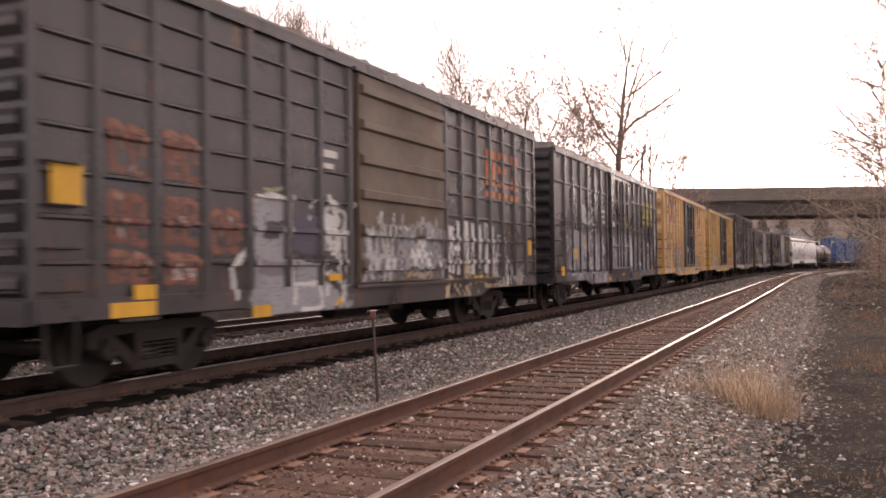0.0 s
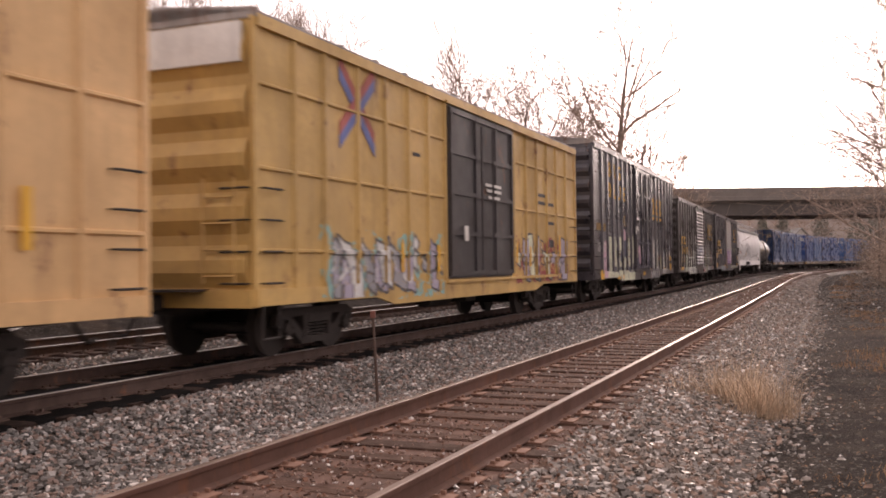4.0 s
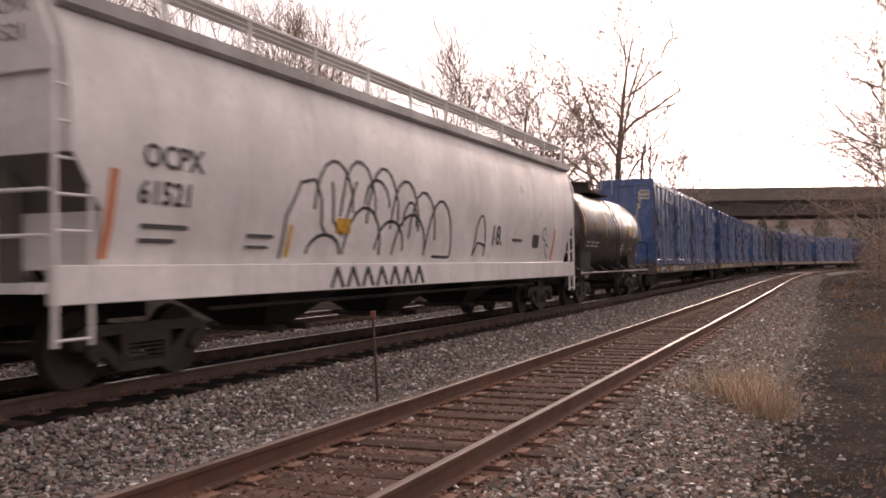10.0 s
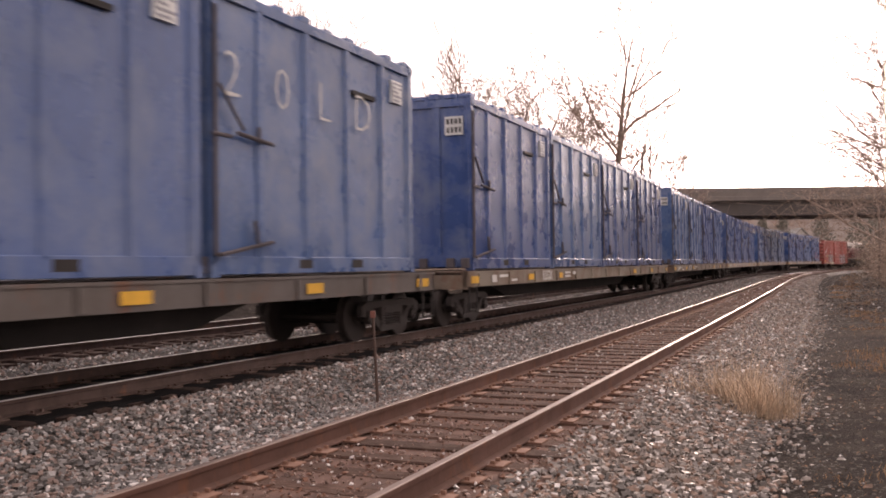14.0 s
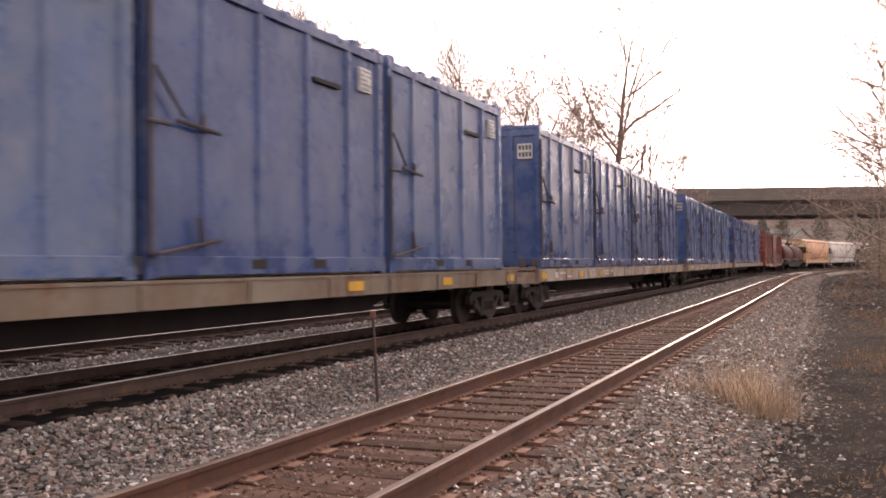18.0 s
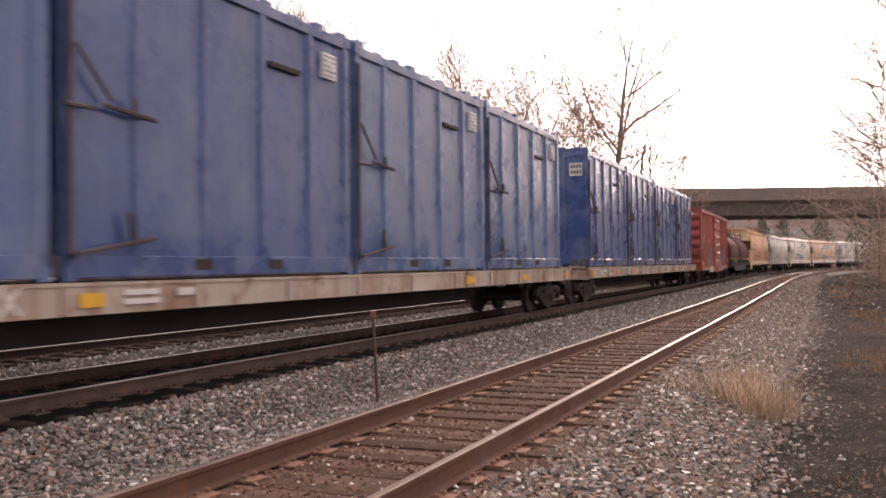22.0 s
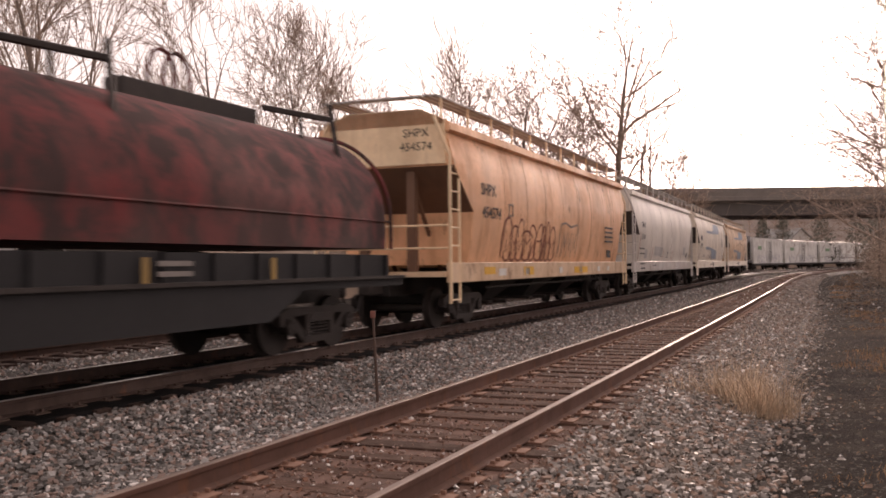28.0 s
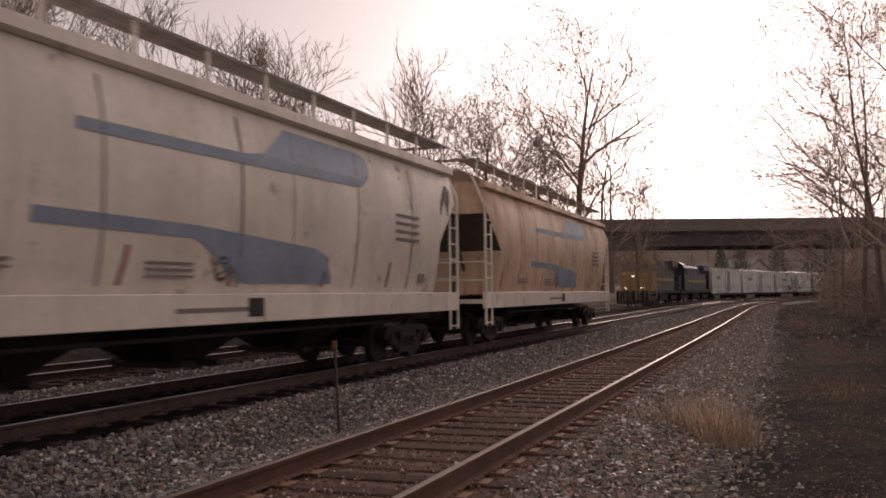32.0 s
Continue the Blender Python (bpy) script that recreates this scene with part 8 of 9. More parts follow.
def plant_thickets():
    kinds = [thicket("dense tangle of bare stems and dry leaves beside the line", 60 + i, h, w, 14, 1500) for i, (h, w) in enumerate(((3.4, 2.6), (4.2, 3.0), (2.6, 2.4), (5.0, 3.2)))]
    rnd = random.Random(5)
    first = [True] * 4
    for s, right, k in ((41, 12.0, 0), (44, 14.0, 1), (47, 11.4, 2), (50, 12.8, 0), (53, 14.8, 3), (56, 11.2, 0), (60, 12.6, 1), (64, 11.2, 2), (68, 13.0, 3), (72, 11.4, 0), (78, 12.6, 1), (84, 11.4, 1), (90, 13.0, 3), (97, 11.6, 0), (104, 12.5, 1), (112, 11.5, 3), (120, 12, 1), (130, 11.5, 3), (142, 11, 1), (155, 11.5, 3), (38, 13.4, 3), (47, 17, 3), (60, 17, 3), (75, 17, 3), (36, 15.5, 3), (40, 17.0, 3), (33, 16.0, 3), (44, 18.5, 3), (50, 16, 1), (37, 19, 1)):
        p = spot(s, right + (1.6 if s > 54 else 2.4), -.35)
        m = pose(p.x, p.y, p.z, 0, 0, rnd.uniform(0, 360))
        if first[k]:
            kinds[k].matrix_basis, first[k] = m, False
        else:
            copy_thing(kinds[k], m)
    # undergrowth behind the far track
    for d, r, k in ((44, .30, 0), (46, .22, 1), (50, .12, 0), (52, .05, 1), (55, -.03, 0), (58, -.11, 1), (62, -.17, 3), (68, -.21, 3), (40, .40, 1), (38, .48, 0), (78, -.25, 3), (88, -.262, 3)):
        copy_thing(kinds[k], pose(d, d * r, 1.3, 0, 0, rnd.uniform(0, 360)))


plant_thickets()


def ivy_tree():
    """The dark ivy-clad tree behind the far track."""
    t = tree_thing("bare tree with a trunk thick with dark ivy", 77, 13.0, .25, .9, pose(34, 14.6, 1.2), first=.35)
    rng = np.random.default_rng(8)
    n = 5200
    z = rng.uniform(0, 6.2, n)
    a = rng.uniform(0, 6.283, n)
    r = (.75 - .07 * z) * rng.uniform(.4, 1.25, n) + .15 * np.sin(z * 2.1 + a)
    c = np.stack([r * np.cos(a), r * np.sin(a), z], 1)
    u = rng.normal(0, 1, (n, 3))
    u /= np.linalg.norm(u, axis=1)[:, None]
    v = np.cross(u, rng.normal(0, 1, (n, 3)))
    v /= np.linalg.norm(v, axis=1)[:, None]
    sz = rng.uniform(.05, .11, n)[:, None]
    vs = np.stack([c - u * sz, c + v * sz * .7, c + u * sz, c - v * sz * .7], 1).reshape(-1, 3)
    o = new("ivy", raw_mesh("ivy", vs, np.arange(4 * n).reshape(n, 4), plain("dark_ivy", (0.045, 0.042, 0.028), 0.7, 0, .4, 3.0, .4)))
    o.parent = t
    tagged(o, "dark evergreen ivy leaves", kind="stuff")


ivy_tree()
tagged(new("embankment", sweep("embankment", [(-24, 1.0), (-21, 2.35), (-17, 2.2), (-13.4, 1.75), (-11.6, .55), (-10.6, -.5)], S_ALONG[(S_ALONG > 34) & (S_ALONG < 260)], 0, 0, plain("leaf_covered_bank", (0.17, 0.12, 0.085), 0.95, 0, .4, 2.5), False)), "low bank covered with fallen brown leaves", "embankment", kind="structure")


def tuft(name, label, spots_, seed, material, category="grass", lean=.8):
    """Dry grass: blades in clumps (x, y, z, radius, height, count)."""
    rng = np.random.default_rng(seed)
    vs = []
    for x, y, z, rad, hgt, n in spots_:
        a = rng.uniform(0, 6.283, n)
        d = rad * np.sqrt(rng.uniform(0, 1, n))
        root = np.stack([x + d * np.cos(a), y + d * np.sin(a), np.full(n, z - .03)], 1)
        h = hgt * rng.uniform(.35, 1.0, n) * (1.1 - .6 * d / rad)
        b = rng.uniform(0, 6.283, n)
        tipv = root + np.stack([np.cos(b) * h * rng.uniform(.05, lean, n), np.sin(b) * h * rng.uniform(.05, lean, n), h], 1)
        mid = (root + tipv) / 2 + np.stack([0 * h, 0 * h, h * .12], 1)
        w = np.stack([np.sin(b), -np.cos(b), 0 * b], 1) * rng.uniform(.0022, .0052, n)[:, None]
        vs.append(np.stack([root - w, root + w, mid + w * .8, mid - w * .8, mid - w * .8, mid + w * .8, tipv + w * .2, tipv - w * .2], 1).reshape(-1, 3))
    vs = np.concatenate(vs)
    return tagged(new(name, raw_mesh(name, vs, np.arange(len(vs)).reshape(-1, 4), material)), label, category, kind="stuff")


def grasses():
    rng = random.Random(3)
    clump = [(11.35 + rng.gauss(0, .36), -3.66 + rng.gauss(0, .20), -.50, .24, rng.uniform(.50, 1.05), 95) for i in range(18)] + [(10.75 + rng.gauss(0, .35), -3.25 + rng.gauss(0, .22), -.50, .22, .34, 60) for i in range(9)]
    tuft("grass_clump", "pale straw-coloured clump of dry grass in the cinders", clump, 4, M_STRAW, lean=.95)
    far = []
    for i in range(420):
        s = rng.uniform(17, 75)
        r = rng.uniform(8.75, 10.6) - max(0, 20 - s) * .05
        if math.sin(s * .9) + math.sin(s * .37 + r * 2.1) < -.1:
            continue
        p = spot(s, r)
        far.append((p.x, p.y, -.42, rng.uniform(.2, .6), rng.uniform(.07, .24), 42))
    for i in range(240):
        p = spot(rng.uniform(55, 135), rng.uniform(9.6, 13.0))
        far.append((p.x, p.y, -.40, rng.uniform(.4, .9), rng.uniform(.12, .32), 36))
    for i in range(4):
        far.append((rng.uniform(7, 9), rng.uniform(-4.2, -3.0), -.45, .25, .15, 45))
    tuft("dry_grass", "thin russet dry grass along the edge of the cinders", far, 5, M_RUSSET)


grasses()


def litter():
    """Fallen leaves and pebbles on the cinders."""
    rng = np.random.default_rng(21)
    n = 9000
    s = 5 + 50 * rng.uniform(0, 1, n) ** 1.6
    r = 7.6 + rng.beta(2.2, 1.6, n) * 5.0
    x, y, t = on_line(s, r)
    z = np.interp(r, [6.5, 8.0, 11, 16], [-.62, -.46, -.36, -.1]) + .025
    u = rng.normal(0, 1, (n, 3)) * np.array([1, 1, .25])
    u /= np.linalg.norm(u, axis=1)[:, None]
    v = np.cross(u, np.array([0.1, 0.1, 1.0]))
    sz = rng.uniform(.010, .026, n)[:, None]
    c = np.stack([x, y, z], 1)
    vs = np.stack([c - u * sz, c + v * sz * .6, c + u * sz, c - v * sz * .6], 1).reshape(-1, 3)
    tagged(new("leaf_litter", raw_mesh("leaf_litter", vs, np.arange(4 * n).reshape(n, 4), plain("fallen_leaves", (0.26, 0.14, 0.075), 0.9, 0, .4, 3.0, .5))), "scattered brown fallen leaves on the cinders", "leaves", kind="stuff")

    def place(rg, k):
        s = 4.5 + 40 * rg.uniform(0, 1, k) ** 1.8
        r = rg.uniform(7.6, 11.0, k)
        x, y, t = on_line(s, r)
        return x, y, np.interp(r, [6.5, 8.0, 11, 16], [-.62, -.46, -.36, -.1])
    stones("pebbles", "loose grey pebbles and cinders on the dark soil", 42000, 8, place, 0.005, 0.019, M_CINDER, simple=True)

    def beyond(rg, k):
        s = 40 + 110 * rg.uniform(0, 1, k) ** 1.4
        r = rg.uniform(7.6, 13.0, k)
        x, y, t = on_line(s, r)
        return x, y, np.interp(r, [6.5, 8.0, 11, 16], [-.62, -.46, -.36, -.1])
    stones("distant_cinders", "grey and brown cinders beside the line farther off", 9000, 19, beyond, 0.02, 0.06, M_CINDER, simple=True)


M_CINDER = ballast_mat("cinders", (0.02, 0.018, 0.016), (0.22, 0.19, 0.165), (0.10, 0.06, 0.04), (0.04, 0.034, 0.03), 0.95)
litter()


def marker_post():
    p = thing("marker_post", "thin rusty iron marker post standing in the ballast", "post", m=pose(11.65, .84, -.30))
    m = plain("rusty_post", (0.085, 0.05, 0.038), 0.8)
    part("shaft", rod(bmesh.new(), (0, 0, -.1), (0, .05, 1.02), .020, .017, n=6), m, p)
    part("cap", box(bmesh.new(), -.03, .03, .02, .085, 1.00, 1.09, .006), plain("red_cap", (0.20, 0.07, 0.05), 0.7), p, "small red-brown cap")


marker_post()


# ---- overpass ----
def overpass():
    b = thing("overpass", "long grey concrete road overpass across the tracks", "bridge", kind="structure")
    conc = plain("grey_concrete", (0.19, 0.165, 0.145), 0.85, 0, 0.2, 2.0)
    steel = weathered("brown_girder_paint", (0.09, 0.075, 0.067), 0.6, amount=.5)
    x = 100.0
    part("parapet", box(bmesh.new(), x - .2, x + .2, -110, 30, 8.35, 9.32, .03), conc, b)
    part("deck_edge", box(bmesh.new(), x - .45, x + .05, -110, 30, 7.9, 8.38, .03), conc, b)
    part("deck", box(bmesh.new(), x + .06, x + 10.9, -110, 30, 7.75, 8.25), conc, b)
    part("parapet", box(bmesh.new(), x + 10.6, x + 11, -110, 30, 8.26, 9.3, .03), conc, b)
    for i in range(5):
        q = x + .3 + i * 2.5
        bm = bmesh.new()
        prism(bm, [(q - .02, 7.74), (q - .02, 6.40), (q - .22, 6.37), (q - .22, 6.30), (q + .22, 6.30), (q + .22, 6.37), (q + .02, 6.40), (q + .02, 7.74)], "y", -110, 30)
        part("girder", bm, steel, b)
    for y0, y1 in ((-13.5, 30), (-110, -70)):
        part("abutment", box(bmesh.new(), x - .35, x + 11.3, y0, y1, -2, 6.29), conc, b)
    return b


overpass()


# ---- the waiting train on the far track ----
def parked_pose(s, half):
    a, b = spot(s - half * .7, D3), spot(s + half * .7, D3)
    m = (a + b) / 2
    return pose(m.x, m.y, Z3, 0, 0, math.degrees(math.atan2(b.y - a.y, b.x - a.x)))


def locomotive(s0, lead):
    h = 11.0
    lo = thing("locomotive", "dark blue freight locomotive with a yellow nose and lit headlamps" if lead else "dark blue freight locomotive coupled behind another one", "locomotive", "waiting locomotives", m=parked_pose(s0 + h, h))
    blue = weathered("dark_blue_locomotive_paint", (0.050, 0.055, 0.085), 0.45, amount=.4)
    yel = weathered("yellow_nose_paint", (0.55, 0.33, 0.07), 0.45, amount=.4)
    glass = plain("cab_window_glass", (0.10, 0.12, 0.13), 0.1)
    part("frame", box(bmesh.new(), -h, h, -1.5, 1.5, 1.15, 1.5, .03), M_IRON, lo)
    part("fuel_tank", prism(bmesh.new(), [(-1.4, 1.1), (-1.25, .45), (1.25, .45), (1.4, 1.1)], "x", -2.6, 2.4), M_IRON, lo)
    nose = yel if lead else blue
    part("nose", prism(bmesh.new(), [(-h + .9, 1.5), (-h + .9, 3.0), (-h + 1.3, 3.25), (-h + 2.4, 3.3), (-h + 2.4, 1.5)], "y", -1.15, 1.15), nose, lo)
    cab = part("cab", prism(bmesh.new(), [(-1.5, 1.5), (-1.5, 4.1), (-1.2, 4.65), (-.5, 4.88), (.5, 4.88), (1.2, 4.65), (1.5, 4.1), (1.5, 1.5)], "x", -h + 2.4, -h + 5.0), nose, lo)
    for y0, y1 in ((-1.25, -.12), (.12, 1.25)):
        part("windscreen", box(bmesh.new(), -h + 2.37, -h + 2.395, y0, y1, 3.5, 4.25), glass, cab)
    for x0 in (-h + 2.7, -h + 3.8):
        part("side_window", box(bmesh.new(), x0, x0 + .85, -1.53, -1.505, 3.4, 4.1), glass, cab)
    part("hood", prism(bmesh.new(), [(-1.0, 1.5), (-1.0, 4.3), (-.7, 4.6), (.7, 4.6), (1.0, 4.3), (1.0, 1.5)], "x", -h + 5.0, h - 1.2), blue, lo)
    part("radiator", prism(bmesh.new(), [(-1.0, 3.7), (-1.55, 4.1), (-1.55, 4.75), (1.55, 4.75), (1.55, 4.1), (1.0, 3.7)], "x", h - 6.0, h - 1.6), blue, lo)
    part("exhaust_housing", box(bmesh.new(), -1.0, 1.2, -.6, .6, 4.6, 4.85), blue, lo)
    for q in (-1, 1):
        bm = bmesh.new()
        prism(bm, [(-1.45, .25), (-1.5, 1.2), (1.5, 1.2), (1.45, .25)], "x", min(q * h, q * (h + .12)), max(q * h, q * (h + .12)))
        part("pilot", bm, M_IRON, lo)
        bm = bmesh.new()
        prism(bm, [(-2.2, .5), (-2.4, .95), (2.4, .95), (2.2, .5)], "y", -1.28, -1.1)
        tk = part("truck", bm, M_IRON, lo)
        tk.location.x = q * 7.3
        for dx in (-1.9, 0, 1.9):
            for y in (-.755, .755):
                w = part("wheel", rod(bmesh.new(), (dx, y - .07, .52), (dx, y + .07, .52), .52, n=16), M_IRON_WARM, tk)
    for y in (-1.48, 1.48):
        bm = bmesh.new()
        pipe(bm, [(-h + 5.2, y, 2.45), (h - .3, y, 2.45)], .02, 4)
        for x in np.linspace(-h + 5.2, h - .3, 10):
            rod(bm, (x, y, 1.5), (x, y, 2.45), .018, n=4)
        part("handrail", bm, M_GREY_STEEL, lo)
        part("side_stripe", box(bmesh.new(), -h + 5.3, h - 1.4, y * .68 - .006, y * .68 + .006, 2.55, 2.75), yel, lo, "yellow stripe on the hood")
    if lead:
        lamp = Mat("headlamp")
        lamp.b.inputs["Emission Color"].default_value = (1.0, .85, .6, 1)
        lamp.b.inputs["Emission Strength"].default_value = 6.0
        lm = lamp.end((.8, .7, .5), .3)
        for y, z in ((-.75, 1.75), (.75, 1.75), (-.12, 2.9), (.12, 2.9)):
            part("headlamp", rod(bmesh.new(), (-h + .86, y, z), (-h + .9, y, z), .07, n=10), lm, lo, "small glowing headlamp")
    return lo


locomotive(92.2, True)
locomotive(114.8, False)


def reefer(s0, material):
    L = 20.0
    h = L / 2
    c = thing("refrigerator_car", "grimy white insulated boxcar standing on the far track", "boxcar", "waiting white cars", m=parked_pose(s0 + h, h))
    part("body", box(bmesh.new(), -h, h, -1.52, 1.52, 1.0, 4.6, .03), material, c)
    part("roof", prism(bmesh.new(), [(-1.56, 4.58), (-1.56, 4.66), (0, 4.82), (1.56, 4.66), (1.56, 4.58)], "x", -h, h), material, c)
    d = part("door", box(bmesh.new(), -1.5, 1.5, -1.60, -1.52, 1.1, 4.4, .02), material, c)
    for x in (-.6, .2, 1.0):
        part("locking_bar", rod(bmesh.new(), (x, -1.64, 1.2), (x, -1.64, 4.3), .03, n=6), M_IRON_WARM, d)
    part("door_track", box(bmesh.new(), -4.6, 1.8, -1.62, -1.53, .96, 1.05), M_IRON_WARM, c)
    part("side_sill", box(bmesh.new(), -h, h, -1.56, -1.50, .78, 1.02), M_IRON, c)
    part("end_unit", box(bmesh.new(), -h - .35, -h + .02, -1.1, 1.1, 1.6, 4.2, .04), M_IRON, c)
    part("underframe", box(bmesh.new(), -h, h, -.3, .3, .7, 1.0), M_IRON, c)
    part("company_mark", box(bmesh.new(), -7.2, -5.0, -1.535, -1.524, 3.0, 3.5), M_MARK_GREEN, c, "small green mark")
    cc = share()
    for x in (-h + 2.3, h - 2.3):
        tk = piece("truck", cc["bolster"], c, pose(x, 0, 0))
        for y in (-1.02, 1.02):
            piece("side_frame", cc["side_frame"], tk, pose(0, y, 0))
        for dx in (-.86, .86):
            piece("wheelset", cc["wheelset"], tk, pose(dx, 0, .42))
    return c


M_MARK_GREEN = weathered("faded_green_mark", (0.16, 0.30, 0.16), 0.6)
M_REEF = [weathered("white_reefer_paint", (0.66, 0.64, 0.60), 0.45, dirt=(.22, .18, .15), amount=.45, streak=.4, paint=((-8, 8, .9, 2.3, (G_GREY, G_LILAC, G_WHITE, G_WHITE), G_GREY, .9, 50 + i, .4),)) for i in range(2)]
for i in range(5):
    reefer(137.6 + i * 21.6, M_REEF[i % 2])


# ---- distance ----
def hill():
    m = plain("wooded_hillside", (0.15, 0.115, 0.095), 0.95, 0, .35, .35)
    xs, ys = np.linspace(210, 620, 60), np.linspace(-420, 160, 90)
    gx, gy = np.meshgrid(xs, ys, indexing="ij")
    ramp = np.clip((gx - 215) / 160, 0, 1)
    z = ramp * ramp * (3 - 2 * ramp) * 24 - 1.0
    z += np.array([noise.noise((x * .02, y * .02, 1.0)) * 3 + noise.noise((x * .11, y * .11, 2.0)) * 1.2 for x, y in zip(gx.ravel(), gy.ravel())]).reshape(gx.shape) * ramp
    # it parts where the line runs
    line_d = np.min(np.hypot(gx[..., None] - LINE_X[600:1000:8], gy[..., None] - LINE_Y[600:1000:8]), -1)
    z = np.where(line_d < 45, -1.2 + (z + 1.2) * np.clip((line_d - 22) / 23, 0, 1), z)
    nx, ny = gx.shape
    idx = np.arange(nx * ny).reshape(nx, ny)
    f = np.stack([idx[:-1, :-1], idx[1:, :-1], idx[1:, 1:], idx[:-1, 1:]], -1).reshape(-1, 4)
    tagged(new("hill", raw_mesh("hill", np.stack([gx, gy, z], -1).reshape(-1, 3), f, m)), "low hillside of grey-brown winter woods", "hill", kind="structure")
    rng = np.random.default_rng(31)
    segs = []
    for i in range(520):
        x, y = rng.uniform(215, 480), rng.uniform(-330, 60)
        if np.min(np.hypot(x - LINE_X[600:1000:8], y - LINE_Y[600:1000:8])) < 20:
            continue
        i0, j0 = int(np.clip((x - 210) / 410 * 59, 0, 59)), int(np.clip((y + 420) / 580 * 89, 0, 89))
        p = Vector((x, y, float(z[i0, j0])))
        hgt = rng.uniform(6, 11)
        segs.append((p, p + Vector((0, 0, hgt * .8)), .16, .05, 3))
        for k in range(16):
            a, f0 = rng.uniform(0, 6.283), rng.uniform(.2, .8)
            b = p + Vector((0, 0, hgt * f0))
            e = b + Vector((math.cos(a), math.sin(a), rng.uniform(.5, 1.2))) * hgt * .28 * (1.2 - f0)
            segs.append((b, e, .07, .03, 3))
            segs.append((b.lerp(e, .5), b.lerp(e, .5) + Vector((rng.normal(), rng.normal(), 1.0)) * hgt * .1, .05, .02, 3))
    tagged(new("far_woods", tube_mesh("far_woods", segs, M_TWIG)), "distant leafless woods on the hillside", "woods", kind="stuff")


hill()


def evergreen(x, y, height, seed):
    """A far conifer: trunk, and boughs of small needle clumps with gaps."""
    t = thing("evergreen_tree", "dark evergreen tree on the slope beyond the bridge", "tree", "evergreens beyond the bridge", m=pose(x, y, .5))
    part("trunk", rod(bmesh.new(), (0, 0, -1), (0, 0, height * .95), .22, .04, n=7), M_BARK, t)
    rng = np.random.default_rng(seed)
    n = 2600
    f = rng.beta(1.2, 1.5, n)
    a = rng.uniform(0, 6.283, n)
    reach = (1.04 - f) * height * .36 * (.75 + .25 * np.sin(a * 3 + f * 21 + seed)) * np.sqrt(rng.uniform(.1, 1, n))
    c = np.stack([reach * np.cos(a), reach * np.sin(a), height * (.10 + .9 * f) - reach * .25], 1)
    u = rng.normal(0, 1, (n, 3))
    u /= np.linalg.norm(u, axis=1)[:, None]
    v = np.cross(u, rng.normal(0, 1, (n, 3)))
    v /= np.linalg.norm(v, axis=1)[:, None]
    sz = rng.uniform(.10, .26, n)[:, None]
    vs = np.stack([c - u * sz, c + v * sz * .5, c + u * sz, c - v * sz * .5], 1).reshape(-1, 3)
    o = new("needles", raw_mesh("needles", vs, np.arange(4 * n).reshape(n, 4), M_NEEDLE))
    o.parent = t
    tagged(o, kind="stuff")


# needles paled and greyed: the haze before them put into the colour
M_NEEDLE = plain("hazed_evergreen_needles", (0.17, 0.165, 0.135), 0.9, 0, .3, 1.0, .4)
for i, (x, q, hgt) in enumerate(((176, -.346, 10.5), (182, -.368, 11.5), (170, -.410, 12.0), (188, -.447, 13.0), (165, -.468, 12.5))):
    evergreen(x, x * q, hgt, 90 + i)


def house():
    h = thing("house", "small pale house with a gable roof beyond the bridge", "house", m=pose(214, -79, 0, 0, 0, 25))
    wall = plain("pale_siding", (0.45, 0.42, 0.38), 0.8)
    roof = plain("grey_shingles", (0.25, 0.24, 0.23), 0.85)
    part("wall", prism(bmesh.new(), [(-4, -1), (-4, 5.8), (0, 8.6), (4, 5.8), (4, -1)], "x", -5, 5), wall, h)
    for q in (-1, 1):
        part("roof", prism(bmesh.new(), [(0, 8.62), (q * 4.5, 5.5), (q * 4.5, 5.7), (0, 8.85)], "x", -5.4, 5.4), roof, h)
    for y in (-2, 2):
        part("window", box(bmesh.new(), -5.06, -5.0, y - .5, y + .5, 3.2, 4.7), plain("dark_window", (.05, .06, .07), .15), h)


house()


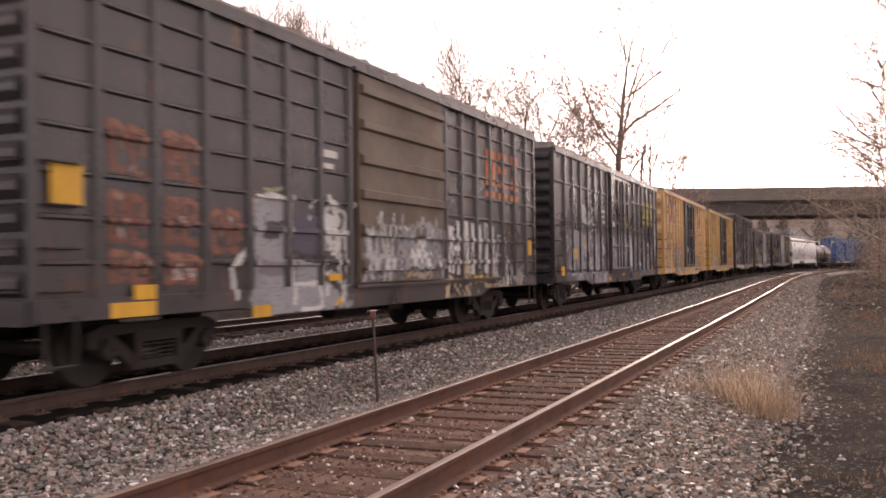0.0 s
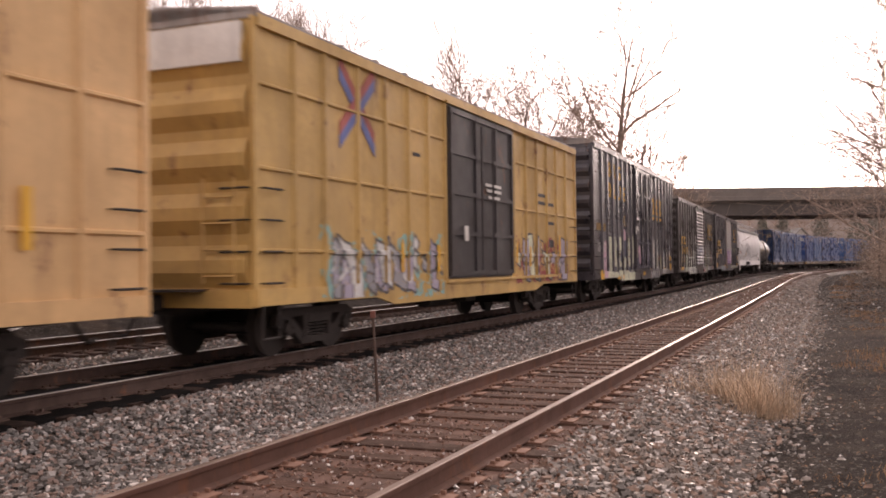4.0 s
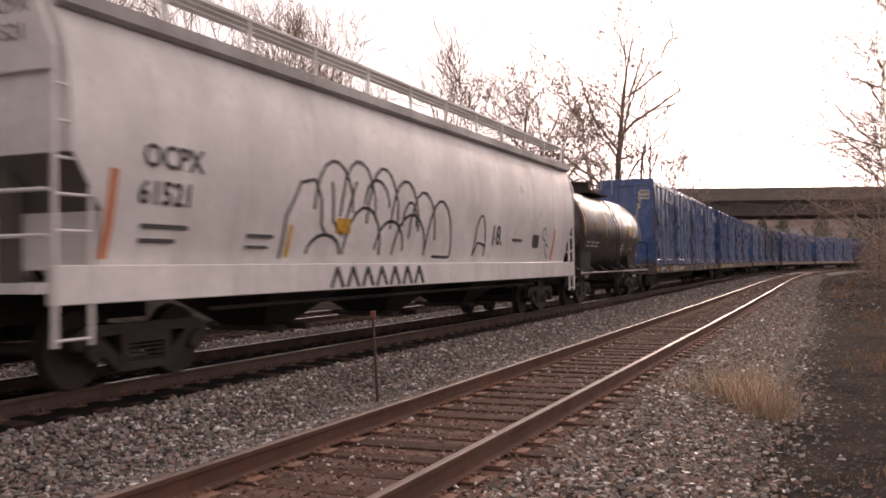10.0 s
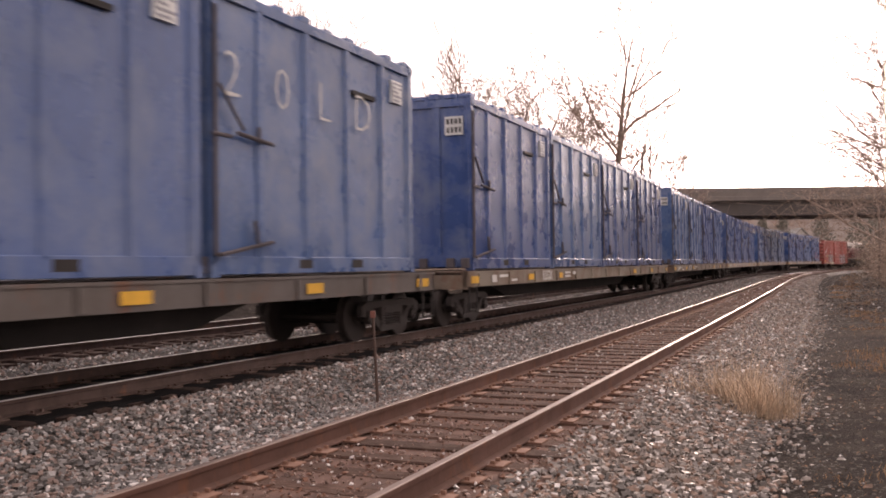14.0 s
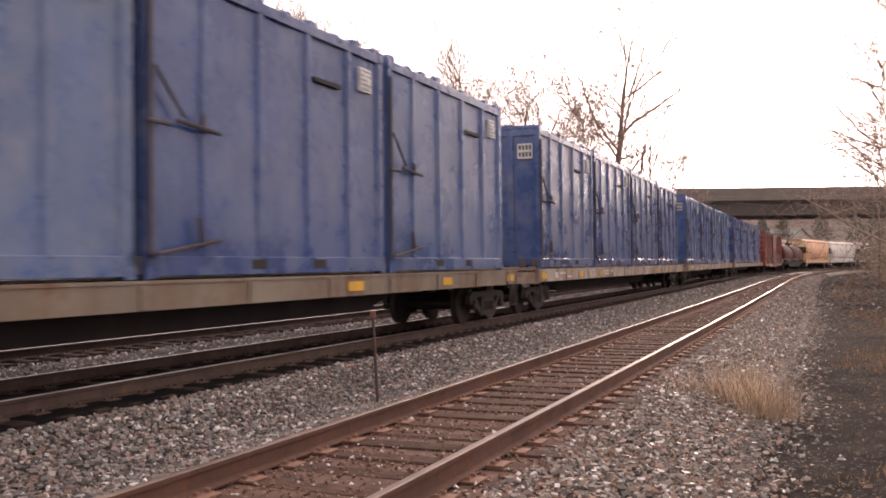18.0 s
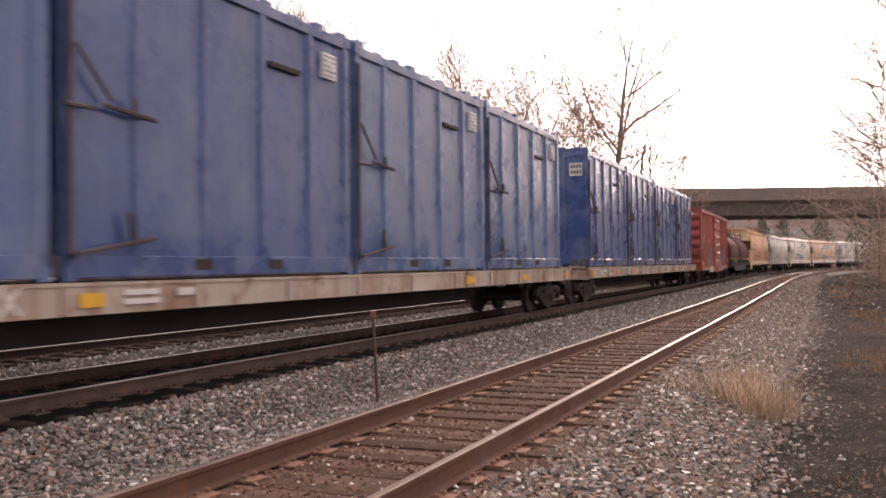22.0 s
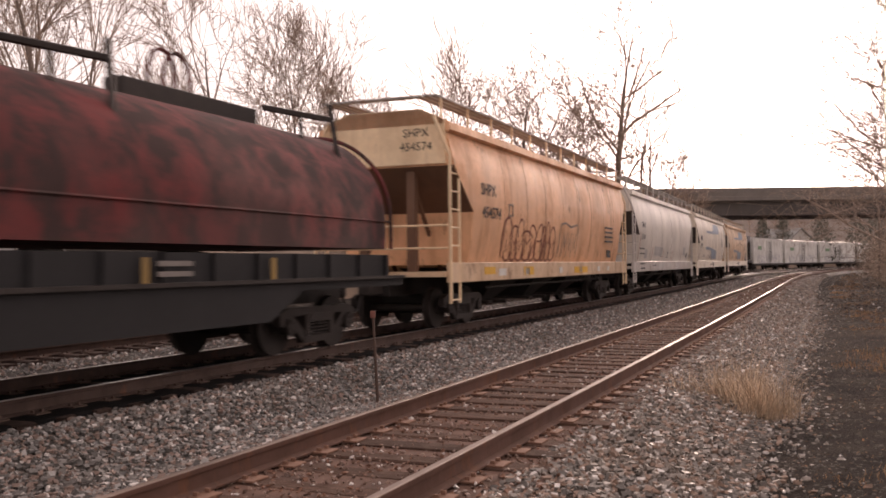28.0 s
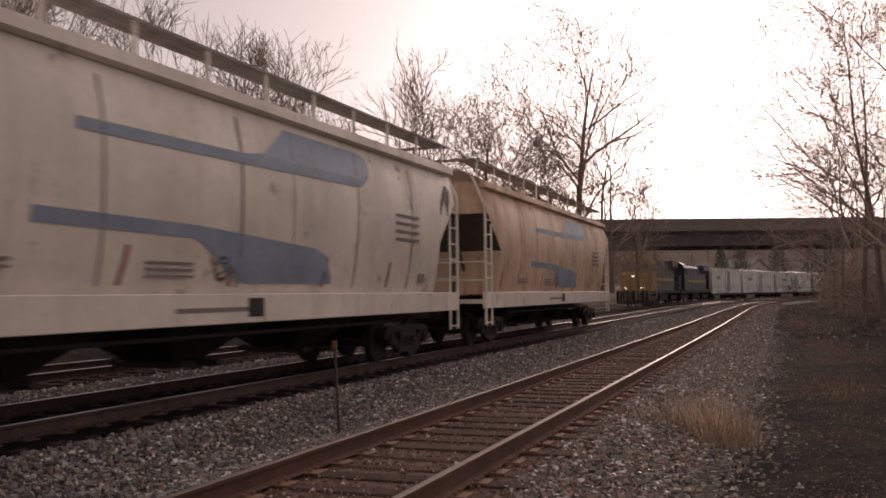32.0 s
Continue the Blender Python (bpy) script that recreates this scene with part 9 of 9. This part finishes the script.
def shed():
    """A white boarded shed beyond the far track, seen under the cars."""
    c = thing("shed", "white shed with horizontal board siding beyond the tracks", "shed", m=pose(24.6, 13.0, -.7, 0, 0, -4))
    white = plain("white_siding", (0.70, 0.69, 0.67), 0.6, 0, .1, 2.0)
    part("wall", box(bmesh.new(), -1.5, 1.5, -2.2, 2.2, 0, 2.4), white, c)
    for i in range(15):
        z = .05 + i * .155
        part("board", prism(bmesh.new(), [(-1.5, z), (-1.53, z), (-1.507, z + .15), (-1.5, z + .15)], "y", -2.2, 2.2), white, c)
    for q in (-1, 1):
        part("corner_trim", box(bmesh.new(), -1.545, -1.44, q * 2.2 - .05, q * 2.2 + .05, 0, 2.4), white, c)
        part("roof", prism(bmesh.new(), [(0, 3.1), (q * 1.8, 2.3), (q * 1.8, 2.38), (0, 3.2)], "y", -2.4, 2.4), plain("shed_shingles", (.16, .15, .145), .85), c)


shed()

lay_ties()
scene.frame_end = frame(32.0)


def travelled(t):
    """Distance that the train has come by t, in metres, measured from 16 s."""
    q = t - 16.0
    return 12.747 * q + 0.00957 * q * q / 2


def car_pose(place, pivots, t, lift=0.0):
    s = place - travelled(t)
    a, b = spot(s - pivots), spot(s + pivots)
    mid = (a + b) / 2
    return pose(mid.x, mid.y, Z2 + lift, 0, 0, math.degrees(math.atan2(b.y - a.y, b.x - a.x)))


def motions():
    """The train rolls past; wheels turn while they are near enough to be seen."""
    times = [i * 0.5 for i in range(65)]
    for ob, place, pivots in MOVERS:
        lift = ob["lift"] if "lift" in ob.keys() else 0.0
        walk(ob, [(t, car_pose(place, pivots, t, lift)) for t in times])
    step = 2.0 / FPS
    for ob, dx, place in WHEELS:
        rows = [(0.0, pose(dx, 0, .42, 0, 0, 0))]
        t0, t1 = (place - 45 - 0.0) / 12.75 + 16, (place + 2) / 12.75 + 16
        i0, i1 = max(1, int(t0 * FPS)), min(int(32 * FPS) - 1, int(t1 * FPS))
        for i in range(i0, i1):
            t = i / FPS
            turn = -(travelled(t) - travelled(i0 / FPS)) / 0.42
            rows.append((t, pose(dx, 0, .42, 0, math.degrees(turn) % 360, 0)))
        rows.append((32.0, rows[-1][1]))
        walk(ob, rows)


motions()
